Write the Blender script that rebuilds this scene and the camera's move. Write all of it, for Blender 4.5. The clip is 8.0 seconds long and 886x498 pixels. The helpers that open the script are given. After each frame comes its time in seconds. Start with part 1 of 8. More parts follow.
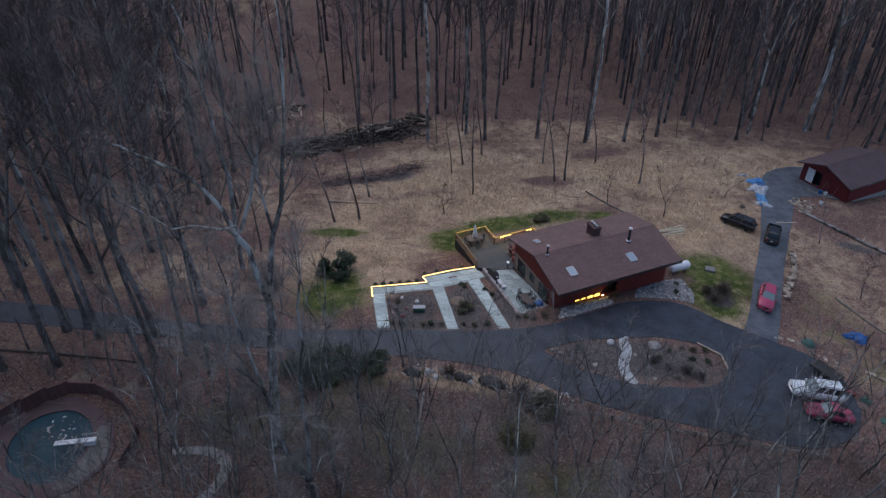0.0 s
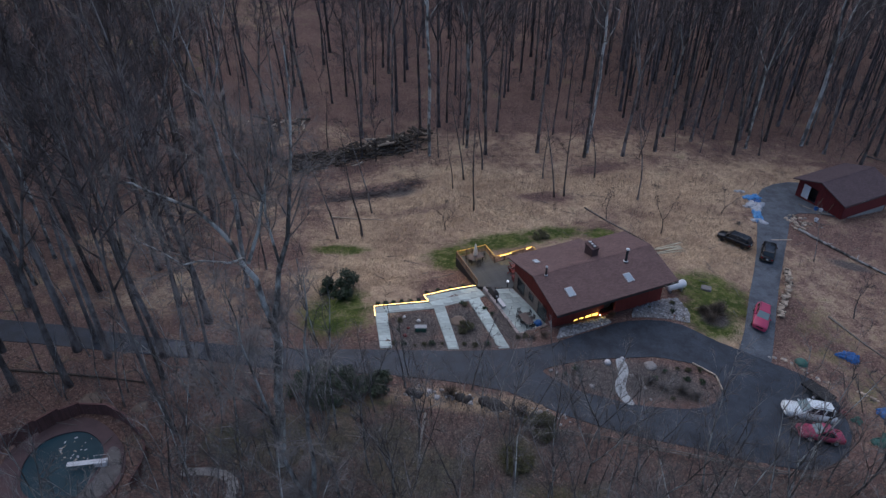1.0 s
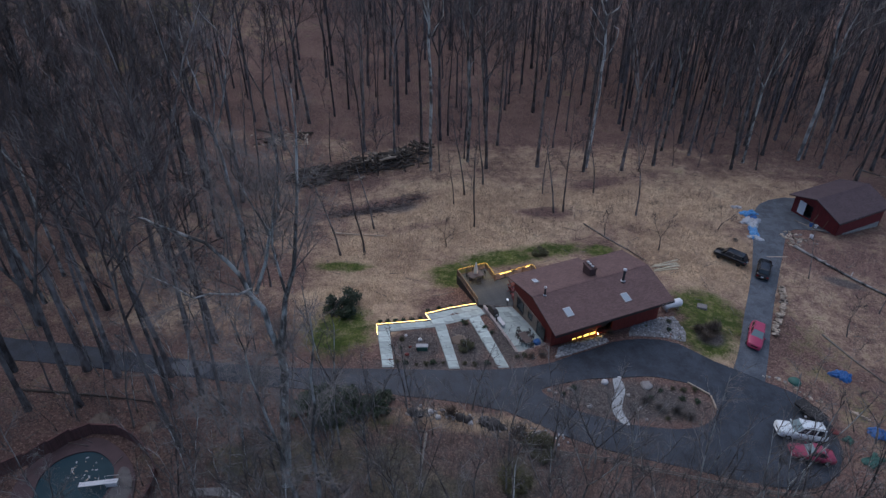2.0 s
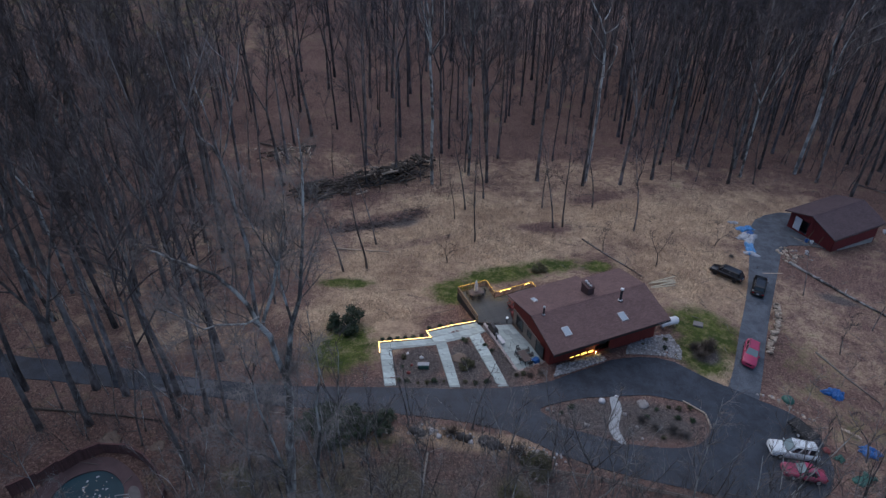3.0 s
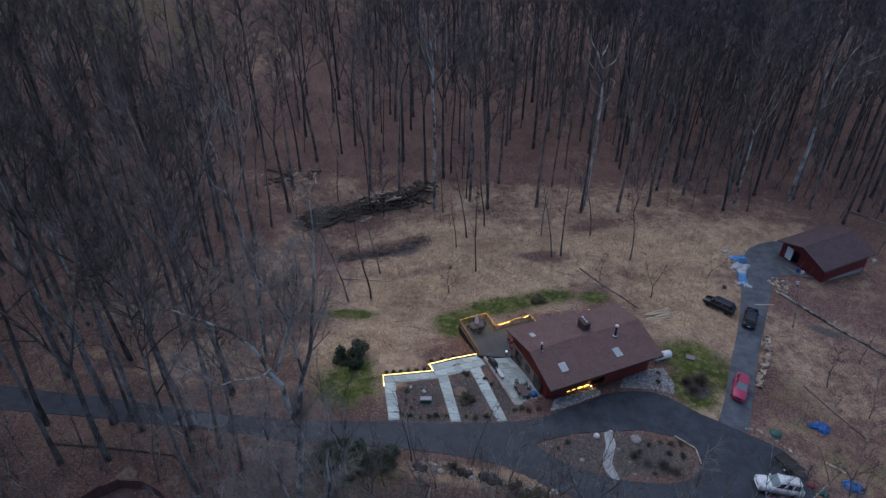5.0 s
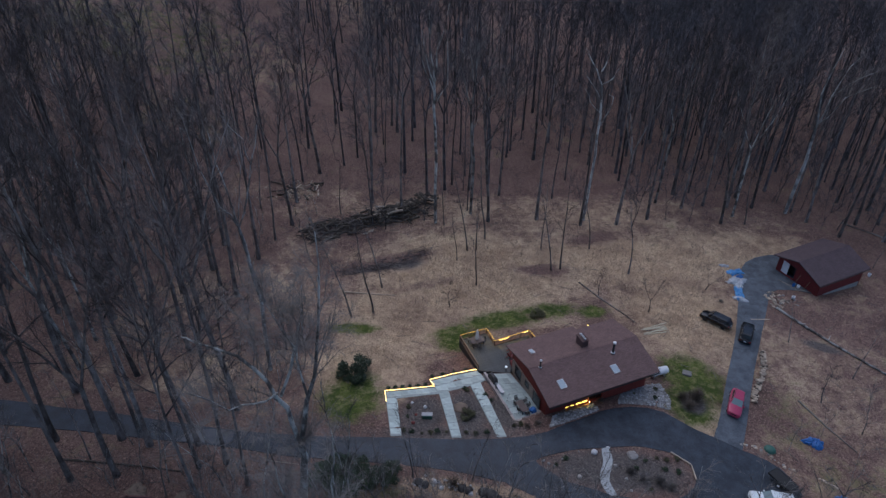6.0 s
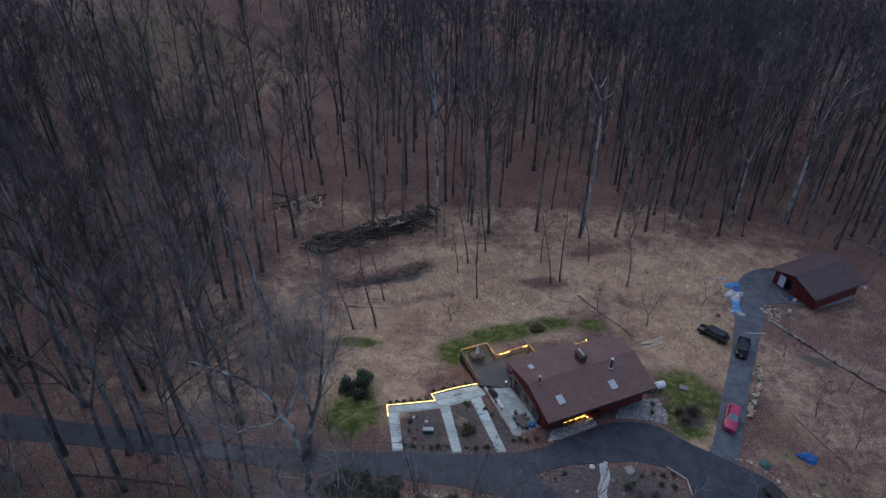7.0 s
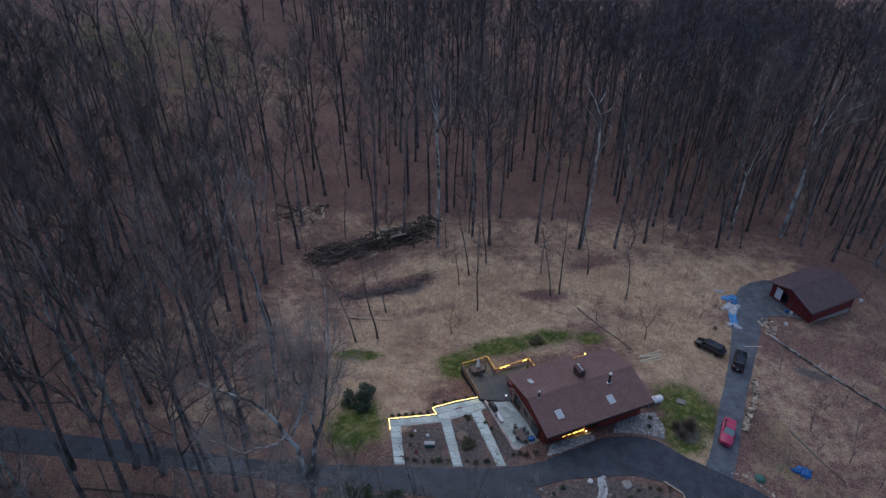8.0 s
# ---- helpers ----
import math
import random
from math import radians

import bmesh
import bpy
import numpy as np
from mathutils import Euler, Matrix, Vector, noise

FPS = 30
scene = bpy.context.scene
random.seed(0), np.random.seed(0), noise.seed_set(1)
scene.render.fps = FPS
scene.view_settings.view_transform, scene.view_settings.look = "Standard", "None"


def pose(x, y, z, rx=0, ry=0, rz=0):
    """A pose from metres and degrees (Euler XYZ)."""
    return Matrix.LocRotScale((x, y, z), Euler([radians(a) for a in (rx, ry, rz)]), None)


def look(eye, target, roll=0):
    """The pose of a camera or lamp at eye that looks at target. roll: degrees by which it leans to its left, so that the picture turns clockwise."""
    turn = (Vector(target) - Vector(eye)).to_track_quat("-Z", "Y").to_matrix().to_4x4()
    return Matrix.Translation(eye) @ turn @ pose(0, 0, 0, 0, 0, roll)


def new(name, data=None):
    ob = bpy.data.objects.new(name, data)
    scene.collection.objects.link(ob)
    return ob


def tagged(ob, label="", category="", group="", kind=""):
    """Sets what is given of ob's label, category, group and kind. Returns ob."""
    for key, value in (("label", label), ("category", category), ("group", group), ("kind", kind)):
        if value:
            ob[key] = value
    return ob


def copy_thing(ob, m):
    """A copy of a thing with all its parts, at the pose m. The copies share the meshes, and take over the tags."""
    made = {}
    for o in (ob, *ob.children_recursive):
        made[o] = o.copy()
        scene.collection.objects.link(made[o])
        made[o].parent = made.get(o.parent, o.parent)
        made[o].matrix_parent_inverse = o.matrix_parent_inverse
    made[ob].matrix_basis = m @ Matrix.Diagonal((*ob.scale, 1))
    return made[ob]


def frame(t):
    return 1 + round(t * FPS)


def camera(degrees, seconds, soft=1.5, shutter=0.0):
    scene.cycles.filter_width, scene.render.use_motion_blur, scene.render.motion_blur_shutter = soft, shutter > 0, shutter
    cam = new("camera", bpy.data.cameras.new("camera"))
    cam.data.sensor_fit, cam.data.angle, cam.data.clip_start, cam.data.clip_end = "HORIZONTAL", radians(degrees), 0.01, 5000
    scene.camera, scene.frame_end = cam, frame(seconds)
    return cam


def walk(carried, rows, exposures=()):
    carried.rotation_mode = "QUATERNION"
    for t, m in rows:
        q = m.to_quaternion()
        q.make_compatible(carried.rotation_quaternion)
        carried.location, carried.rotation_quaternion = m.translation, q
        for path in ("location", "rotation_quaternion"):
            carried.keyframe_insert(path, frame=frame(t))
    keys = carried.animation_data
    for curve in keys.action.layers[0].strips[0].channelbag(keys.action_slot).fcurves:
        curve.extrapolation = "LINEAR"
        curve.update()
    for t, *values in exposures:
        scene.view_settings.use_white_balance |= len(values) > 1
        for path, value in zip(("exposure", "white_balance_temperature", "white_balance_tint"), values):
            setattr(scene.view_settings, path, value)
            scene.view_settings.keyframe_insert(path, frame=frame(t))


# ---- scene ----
cam = camera(66.0, 8.0, soft=1.4)
# seconds, metres risen, degrees turned about the vertical
EYE, TILT = 49.0, -35.84
RISE = [
    (0.0, 0.0, 0.0),
    (0.5, 1.436, 0.061),
    (1.0, 2.884, 0.12),
    (1.5, 4.343, 0.176),
    (3.0, 8.753, 0.334),
    (3.5, 10.226, 0.385),
    (4.0, 11.697, 0.436),
    (4.5, 13.162, 0.486),
    (6.0, 17.5, 0.643),
    (6.5, 18.918, 0.699),
    (7.0, 20.319, 0.757),
    (7.5, 21.698, 0.817),
    (8.0, 23.055, 0.881),
]
walk(cam, [(t, pose(0, 0, EYE + up, 90 + TILT, 0, turn)) for t, up, turn in RISE], exposures=[(0.0, 0.93, 5900, 15), (8.0, 0.81, 5700, 14)])

# ---- world and light: dusk under an even, cloudy sky ----
world = bpy.data.worlds.new("dusk_sky")
scene.world = world
world.use_nodes = True
wn = world.node_tree.nodes
sky = wn.new("ShaderNodeTexSky")
sky.sky_type, sky.sun_disc = "NISHITA", False
sky.sun_elevation, sky.sun_rotation = radians(32), radians(-20)
sky.dust_density, sky.ozone_density = 2.0, 2.5
wn["Background"].inputs["Strength"].default_value = 0.075
world.node_tree.links.new(sky.outputs[0], wn["Background"].inputs["Color"])
sun = new("sun", bpy.data.lights.new("sun", "SUN"))
sun.data.energy, sun.data.angle, sun.data.color = 0.55, radians(70), (1.0, 0.95, 0.9)
sun.matrix_world = look((-12, 14, 120), (0, 0, 0))

# ---- materials ----


def nodes_of(name):
    m = bpy.data.materials.new(name)
    m.use_nodes = True
    nt = m.node_tree
    return m, nt, nt.nodes["Principled BSDF"]


def ramp(nt, fac, stops):
    r = nt.nodes.new("ShaderNodeValToRGB")
    els = r.color_ramp.elements
    while len(els) < len(stops):
        els.new(0.5)
    for e, (at, c) in zip(els, stops):
        e.position, e.color = at, (*c, 1)
    nt.links.new(fac, r.inputs[0])
    return r.outputs[0]


def noise_of(nt, scale, detail=4, rough=0.6, coord=None, stretch=None):
    n = nt.nodes.new("ShaderNodeTexNoise")
    n.inputs["Scale"].default_value, n.inputs["Detail"].default_value, n.inputs["Roughness"].default_value = scale, detail, rough
    if coord is None:
        tc = nt.nodes.new("ShaderNodeTexCoord")
        coord = tc.outputs["Object"]
    if stretch:
        mp = nt.nodes.new("ShaderNodeMapping")
        mp.inputs["Scale"].default_value = stretch
        nt.links.new(coord, mp.inputs[0])
        coord = mp.outputs[0]
    nt.links.new(coord, n.inputs["Vector"])
    return n.outputs["Fac"]


def mix(nt, fac, a, b, mode="MIX"):
    m = nt.nodes.new("ShaderNodeMix")
    m.data_type, m.blend_type = "RGBA", mode
    for sock, v in ((m.inputs[0], fac), (m.inputs[6], a), (m.inputs[7], b)):
        if hasattr(v, "is_output"):
            nt.links.new(v, sock)
        elif isinstance(v, tuple):
            sock.default_value = (*v, 1)
        else:
            sock.default_value = v
    return m.outputs[2]


def bump(nt, bsdf, height, strength=0.4, dist=0.05):
    b = nt.nodes.new("ShaderNodeBump")
    b.inputs["Strength"].default_value, b.inputs["Distance"].default_value = strength, dist
    nt.links.new(height, b.inputs["Height"])
    nt.links.new(b.outputs[0], bsdf.inputs["Normal"])


def surface(name, dark, light, scale=2.0, rough=0.8, metal=0.0, fine=14.0, relief=0.3, stretch=None, vary=0.0, dist=0.03):
    """A worn surface: two scales of colour, relief, and a shade that differs from piece to piece."""
    m, nt, b = nodes_of(name)
    big = noise_of(nt, scale, 3, 0.6, stretch=stretch)
    small = noise_of(nt, fine, 4, 0.7, stretch=stretch)
    col = mix(nt, small, ramp(nt, big, [(0.3, dark), (0.7, light)]), tuple(0.5 * (p + q) for p, q in zip(dark, light)))
    if vary:
        oi = nt.nodes.new("ShaderNodeObjectInfo")
        hv = nt.nodes.new("ShaderNodeHueSaturation")
        mr = nt.nodes.new("ShaderNodeMapRange")
        mr.inputs[3].default_value, mr.inputs[4].default_value = 1 - vary, 1 + vary
        nt.links.new(oi.outputs["Random"], mr.inputs[0])
        nt.links.new(mr.outputs[0], hv.inputs["Value"])
        nt.links.new(col, hv.inputs["Color"])
        col = hv.outputs[0]
    nt.links.new(col, b.inputs["Base Color"])
    b.inputs["Roughness"].default_value, b.inputs["Metallic"].default_value = rough, metal
    bump(nt, b, small, relief, dist)
    return m


def glow(name, colour, power):
    m, nt, b = nodes_of(name)
    b.inputs["Base Color"].default_value = (*colour, 1)
    b.inputs["Emission Color"].default_value, b.inputs["Emission Strength"].default_value = (*colour, 1), power
    return m


def paint(name, colour, rough=0.3, coat=0.6):
    m, nt, b = nodes_of(name)
    n = noise_of(nt, 3.0, 3)
    nt.links.new(mix(nt, n, tuple(c * 0.8 for c in colour), colour), b.inputs["Base Color"])
    b.inputs["Roughness"].default_value, b.inputs["Coat Weight"].default_value = rough, coat
    return m


def ground_material():
    m, nt, b = nodes_of("leafy_ground")
    at = nt.nodes.new("ShaderNodeAttribute")
    at.attribute_name = "zone"
    sep = nt.nodes.new("ShaderNodeSeparateColor")
    nt.links.new(at.outputs["Color"], sep.inputs[0])
    patch = noise_of(nt, 0.13, 6, 0.65)
    clump = noise_of(nt, 0.8, 7, 0.75)
    grain = noise_of(nt, 4.5, 5, 0.85)
    speck = ramp(nt, noise_of(nt, 4.2, 3, 0.8), [(0.55, (0, 0, 0)), (0.63, (1, 1, 1))])
    gap = ramp(nt, noise_of(nt, 2.6, 4, 0.75), [(0.36, (1, 1, 1)), (0.47, (0, 0, 0))])
    fine = ramp(nt, grain, [(0.42, (0, 0, 0)), (0.58, (1, 1, 1))])
    leaf = mix(nt, fine, ramp(nt, clump, [(0.3, (0.055, 0.036, 0.031)), (0.7, (0.165, 0.1, 0.082))]), ramp(nt, patch, [(0.32, (0.148, 0.092, 0.076)), (0.5, (0.232, 0.145, 0.118)), (0.7, (0.33, 0.215, 0.17))]))
    leaf = mix(nt, mix(nt, 0.7, (0.0, 0.0, 0.0), speck), leaf, (0.46, 0.32, 0.25))
    leaf = mix(nt, mix(nt, 0.55, (0.0, 0.0, 0.0), gap), leaf, (0.06, 0.038, 0.033))
    straw = mix(nt, fine, ramp(nt, clump, [(0.3, (0.17, 0.108, 0.07)), (0.5, (0.52, 0.375, 0.24)), (0.7, (0.8, 0.62, 0.39))]), ramp(nt, patch, [(0.34, (0.36, 0.245, 0.165)), (0.5, (0.63, 0.47, 0.31)), (0.66, (0.84, 0.67, 0.45))]))
    tuft = ramp(nt, noise_of(nt, 0.45, 6, 0.7), [(0.38, (0, 0, 0)), (0.62, (1, 1, 1))])
    straw = mix(nt, mix(nt, 0.38, (0.0, 0.0, 0.0), tuft), straw, leaf)
    straw = mix(nt, mix(nt, 0.45, (0.0, 0.0, 0.0), gap), straw, (0.16, 0.105, 0.07))
    moss = mix(nt, fine, ramp(nt, clump, [(0.3, (0.018, 0.025, 0.007)), (0.5, (0.05, 0.075, 0.014)), (0.72, (0.15, 0.155, 0.055))]), ramp(nt, tuft, [(0.2, (0.045, 0.072, 0.012)), (0.8, (0.135, 0.16, 0.034))]))
    moss = mix(nt, ramp(nt, noise_of(nt, 0.9, 6, 0.8), [(0.5, (0, 0, 0)), (0.72, (0.5, 0.5, 0.5))]), moss, straw)
    mulch = mix(nt, fine, ramp(nt, clump, [(0.3, (0.034, 0.03, 0.029)), (0.7, (0.1, 0.086, 0.08))]), (0.15, 0.13, 0.12))
    mulch = mix(nt, mix(nt, 0.8, (0.0, 0.0, 0.0), speck), mulch, (0.25, 0.215, 0.185))

    edge = ramp(nt, noise_of(nt, 0.55, 6, 0.75), [(0.2, (0, 0, 0)), (0.8, (1, 1, 1))])

    def soft(sock, ragged=0.75):
        """The zone's weight, with a ragged edge that follows the clumps."""
        a = nt.nodes.new("ShaderNodeMath")
        a.operation = "MULTIPLY_ADD"
        mixn = nt.nodes.new("ShaderNodeMath")
        mixn.operation = "ADD"
        nt.links.new(edge, mixn.inputs[0])
        nt.links.new(patch, mixn.inputs[1])
        nt.links.new(mixn.outputs[0], a.inputs[0])
        a.inputs[1].default_value = 2 * ragged
        nt.links.new(sock, a.inputs[2])
        r = nt.nodes.new("ShaderNodeMapRange")
        r.interpolation_type = "SMOOTHSTEP"
        r.inputs[1].default_value, r.inputs[2].default_value = 0.12 + 2 * ragged, 0.9 + 2 * ragged
        nt.links.new(a.outputs[0], r.inputs[0])
        return r.outputs[0]

    col = mix(nt, soft(sep.outputs["Red"], 0.5), leaf, straw)
    col = mix(nt, soft(sep.outputs["Green"], 0.6), col, moss)
    col = mix(nt, soft(sep.outputs["Blue"], 0.25), col, mulch)
    nt.links.new(col, b.inputs["Base Color"])
    b.inputs["Roughness"].default_value = 0.95
    b.inputs["Specular IOR Level"].default_value = 0.2
    add = nt.nodes.new("ShaderNodeMath")
    add.operation = "ADD"
    nt.links.new(grain, add.inputs[0])
    nt.links.new(clump, add.inputs[1])
    bump(nt, b, add.outputs[0], 0.8, 0.25)
    return m


def bark_material(name, dark, light, pale=None):
    m, nt, b = nodes_of(name)
    furrow = noise_of(nt, 3.0, 5, 0.7, stretch=(4, 4, 0.7))
    col = ramp(nt, furrow, [(0.3, dark), (0.7, light)])
    if pale:
        col = mix(nt, ramp(nt, noise_of(nt, 0.9, 4, 0.6, stretch=(1, 1, 0.5)), [(0.42, (0, 0, 0)), (0.58, (1, 1, 1))]), col, pale)
    oi = nt.nodes.new("ShaderNodeObjectInfo")
    mr = nt.nodes.new("ShaderNodeMapRange")
    mr.inputs[3].default_value, mr.inputs[4].default_value = 0.6, 1.55
    nt.links.new(oi.outputs["Random"], mr.inputs[0])
    hv = nt.nodes.new("ShaderNodeHueSaturation")
    nt.links.new(mr.outputs[0], hv.inputs["Value"])
    nt.links.new(col, hv.inputs["Color"])
    nt.links.new(hv.outputs[0], b.inputs["Base Color"])
    b.inputs["Roughness"].default_value = 0.9
    b.inputs["Specular IOR Level"].default_value = 0.2
    bump(nt, b, furrow, 0.5, 0.04)
    return m


def asphalt_material(name, dark, light):
    m, nt, b = nodes_of(name)
    wear = noise_of(nt, 0.3, 6, 0.72)
    streak = noise_of(nt, 0.6, 6, 0.7)
    grit = noise_of(nt, 9.0, 5, 0.8)
    col = ramp(nt, wear, [(0.36, dark), (0.62, light)])
    col = mix(nt, ramp(nt, streak, [(0.42, (0, 0, 0)), (0.62, (0.9, 0.9, 0.9))]), col, tuple(1.75 * c for c in light))
    col = mix(nt, ramp(nt, noise_of(nt, 1.7, 4, 0.7), [(0.3, (0.6, 0.6, 0.6)), (0.44, (0, 0, 0))]), col, dark)
    col = mix(nt, 0.55, col, ramp(nt, grit, [(0.35, tuple(0.4 * c for c in dark)), (0.65, tuple(1.4 * c for c in light))]))
    nt.links.new(col, b.inputs["Base Color"])
    r = nt.nodes.new("ShaderNodeMapRange")
    r.inputs[3].default_value, r.inputs[4].default_value = 0.5, 0.75
    nt.links.new(wear, r.inputs[0])
    nt.links.new(r.outputs[0], b.inputs["Roughness"])
    b.inputs["Specular IOR Level"].default_value = 0.3
    bump(nt, b, grit, 0.25, 0.01)
    return m


def shingle_material(name, dark, light):
    """Roof shingles in courses; the mesh's x runs along the eave and y up the slope."""
    m, nt, b = nodes_of(name)
    tc = nt.nodes.new("ShaderNodeTexCoord")
    br = nt.nodes.new("ShaderNodeTexBrick")
    br.inputs["Scale"].default_value = 1.0
    br.inputs["Brick Width"].default_value, br.inputs["Row Height"].default_value, br.inputs["Mortar Size"].default_value = 0.33, 0.14, 0.008
    br.inputs["Color1"].default_value, br.inputs["Color2"].default_value = (*dark, 1), (*light, 1)
    br.inputs["Mortar"].default_value = (*[c * 0.5 for c in dark], 1)
    nt.links.new(tc.outputs["Object"], br.inputs["Vector"])
    wear = noise_of(nt, 0.5, 5, 0.65)
    col = mix(nt, 0.45, br.outputs["Color"], ramp(nt, wear, [(0.3, dark), (0.7, light)]))
    nt.links.new(col, b.inputs["Base Color"])
    b.inputs["Roughness"].default_value = 0.9
    bump(nt, b, br.outputs["Fac"], 0.4, 0.02)
    return m


def siding_material(name, dark, light):
    """Vertical boards with dark grooves, weathered in streaks."""
    m, nt, b = nodes_of(name)
    streak = noise_of(nt, 1.2, 5, 0.7, stretch=(3, 3, 0.4))
    col = ramp(nt, streak, [(0.3, dark), (0.7, light)])
    nt.links.new(col, b.inputs["Base Color"])
    b.inputs["Roughness"].default_value = 0.75
    bump(nt, b, streak, 0.3, 0.02)
    return m


M_GROUND = ground_material()
M_ROAD = asphalt_material("asphalt", (0.012, 0.0165, 0.024), (0.037, 0.045, 0.057))
M_DRIVE = asphalt_material("worn_asphalt", (0.036, 0.043, 0.053), (0.095, 0.108, 0.124))
M_OLDROAD = asphalt_material("old_asphalt", (0.013, 0.018, 0.026), (0.04, 0.049, 0.063))
M_BARK = bark_material("brown_bark", (0.036, 0.03, 0.028), (0.125, 0.11, 0.103), (0.2, 0.184, 0.173))
M_BARK_PALE = bark_material("pale_bark", (0.075, 0.072, 0.068), (0.19, 0.188, 0.18), (0.40, 0.405, 0.39))
M_BARK_GREY = bark_material("grey_bark", (0.034, 0.03, 0.026), (0.115, 0.109, 0.1), (0.38, 0.385, 0.36))
M_TWIG = bark_material("twigs", (0.034, 0.027, 0.026), (0.088, 0.072, 0.068), (0.145, 0.127, 0.12))
M_TWIG_PALE = bark_material("pale_twigs", (0.075, 0.067, 0.062), (0.22, 0.205, 0.19))
M_SHINGLE = shingle_material("roof_shingles", (0.10, 0.06, 0.055), (0.175, 0.108, 0.098))
M_SHINGLE_DARK = shingle_material("dark_roof_shingles", (0.062, 0.042, 0.046), (0.11, 0.076, 0.08))
M_RED = siding_material("red_siding", (0.13, 0.018, 0.013), (0.24, 0.035, 0.022))
M_TAN = surface("tan_stone", (0.16, 0.125, 0.10), (0.30, 0.24, 0.19), 1.5, 0.85)
M_DARKRED = siding_material("dark_red_siding", (0.10, 0.012, 0.014), (0.19, 0.022, 0.022))
M_SLAB = surface("pale_flagstone", (0.30, 0.355, 0.335), (0.56, 0.63, 0.585), 1.6, 0.8, vary=0.2)
M_DECK = surface("grey_deck_boards", (0.05, 0.055, 0.057), (0.10, 0.106, 0.106), 1.5, 0.7, stretch=(1, 1, 1), vary=0.12)
M_RAIL = surface("rail_wood", (0.13, 0.08, 0.05), (0.26, 0.17, 0.11), 3.0, 0.7)
M_WOODGREY = surface("grey_weathered_wood", (0.12, 0.11, 0.10), (0.28, 0.26, 0.23), 3.0, 0.85, vary=0.3)
M_LOG = surface("cut_log", (0.03, 0.024, 0.018), (0.12, 0.098, 0.076), 3.0, 0.9, vary=0.4)
M_LOGPALE = surface("pale_split_log", (0.30, 0.245, 0.185), (0.60, 0.50, 0.385), 3.0, 0.9, vary=0.35)
M_STONE = surface("field_stone", (0.16, 0.15, 0.14), (0.36, 0.34, 0.32), 2.5, 0.9, vary=0.35)
M_STONEPALE = surface("pale_stone", (0.36, 0.36, 0.36), (0.6, 0.6, 0.6), 2.0, 0.85, vary=0.25)
M_BRICK = surface("dark_brick", (0.05, 0.03, 0.03), (0.10, 0.055, 0.05), 4.0, 0.9)
M_BLACKMETAL = surface("black_metal", (0.012, 0.012, 0.013), (0.03, 0.03, 0.032), 6.0, 0.45, 0.6)
M_STEEL = surface("galvanised_steel", (0.42, 0.43, 0.44), (0.62, 0.63, 0.64), 6.0, 0.35, 0.8)
M_WHITE = surface("white_paint", (0.62, 0.63, 0.64), (0.80, 0.80, 0.80), 1.5, 0.45)
M_TWIG_GREY = bark_material("grey_twigs", (0.045, 0.039, 0.037), (0.12, 0.106, 0.098), (0.19, 0.175, 0.162))
M_TWIG_BROWN = bark_material("brown_twigs", (0.075, 0.058, 0.045), (0.19, 0.155, 0.125))
M_STRIP = glow("warm_light_strip", (1.0, 0.62, 0.15), 3.6)
M_LAMP = glow("warm_lamp", (1.0, 0.56, 0.10), 6.0)
M_SPOT = glow("white_lamp", (0.9, 0.95, 1.0), 0.35)

# ---- mesh helpers ----


def mesh_of(name, verts, faces, mat, smooth=False):
    me = bpy.data.meshes.new(name)
    me.from_pydata([tuple(v) for v in verts], [], [tuple(f) for f in faces])
    me.materials.append(mat)
    if smooth:
        me.polygons.foreach_set("use_smooth", [True] * len(me.polygons))
    me.update()
    return me


def mesh_quads(name, v, q, mat, smooth=True):
    """A mesh from arrays of vertices and quads."""
    me = bpy.data.meshes.new(name)
    me.vertices.add(len(v))
    me.vertices.foreach_set("co", np.asarray(v, np.float32).ravel())
    me.loops.add(4 * len(q))
    me.loops.foreach_set("vertex_index", np.asarray(q, np.int32).ravel())
    me.polygons.add(len(q))
    me.polygons.foreach_set("loop_start", np.arange(0, 4 * len(q), 4, dtype=np.int32))
    me.polygons.foreach_set("use_smooth", np.full(len(q), smooth))
    me.materials.append(mat)
    me.update(calc_edges=True)
    me.validate()
    return me


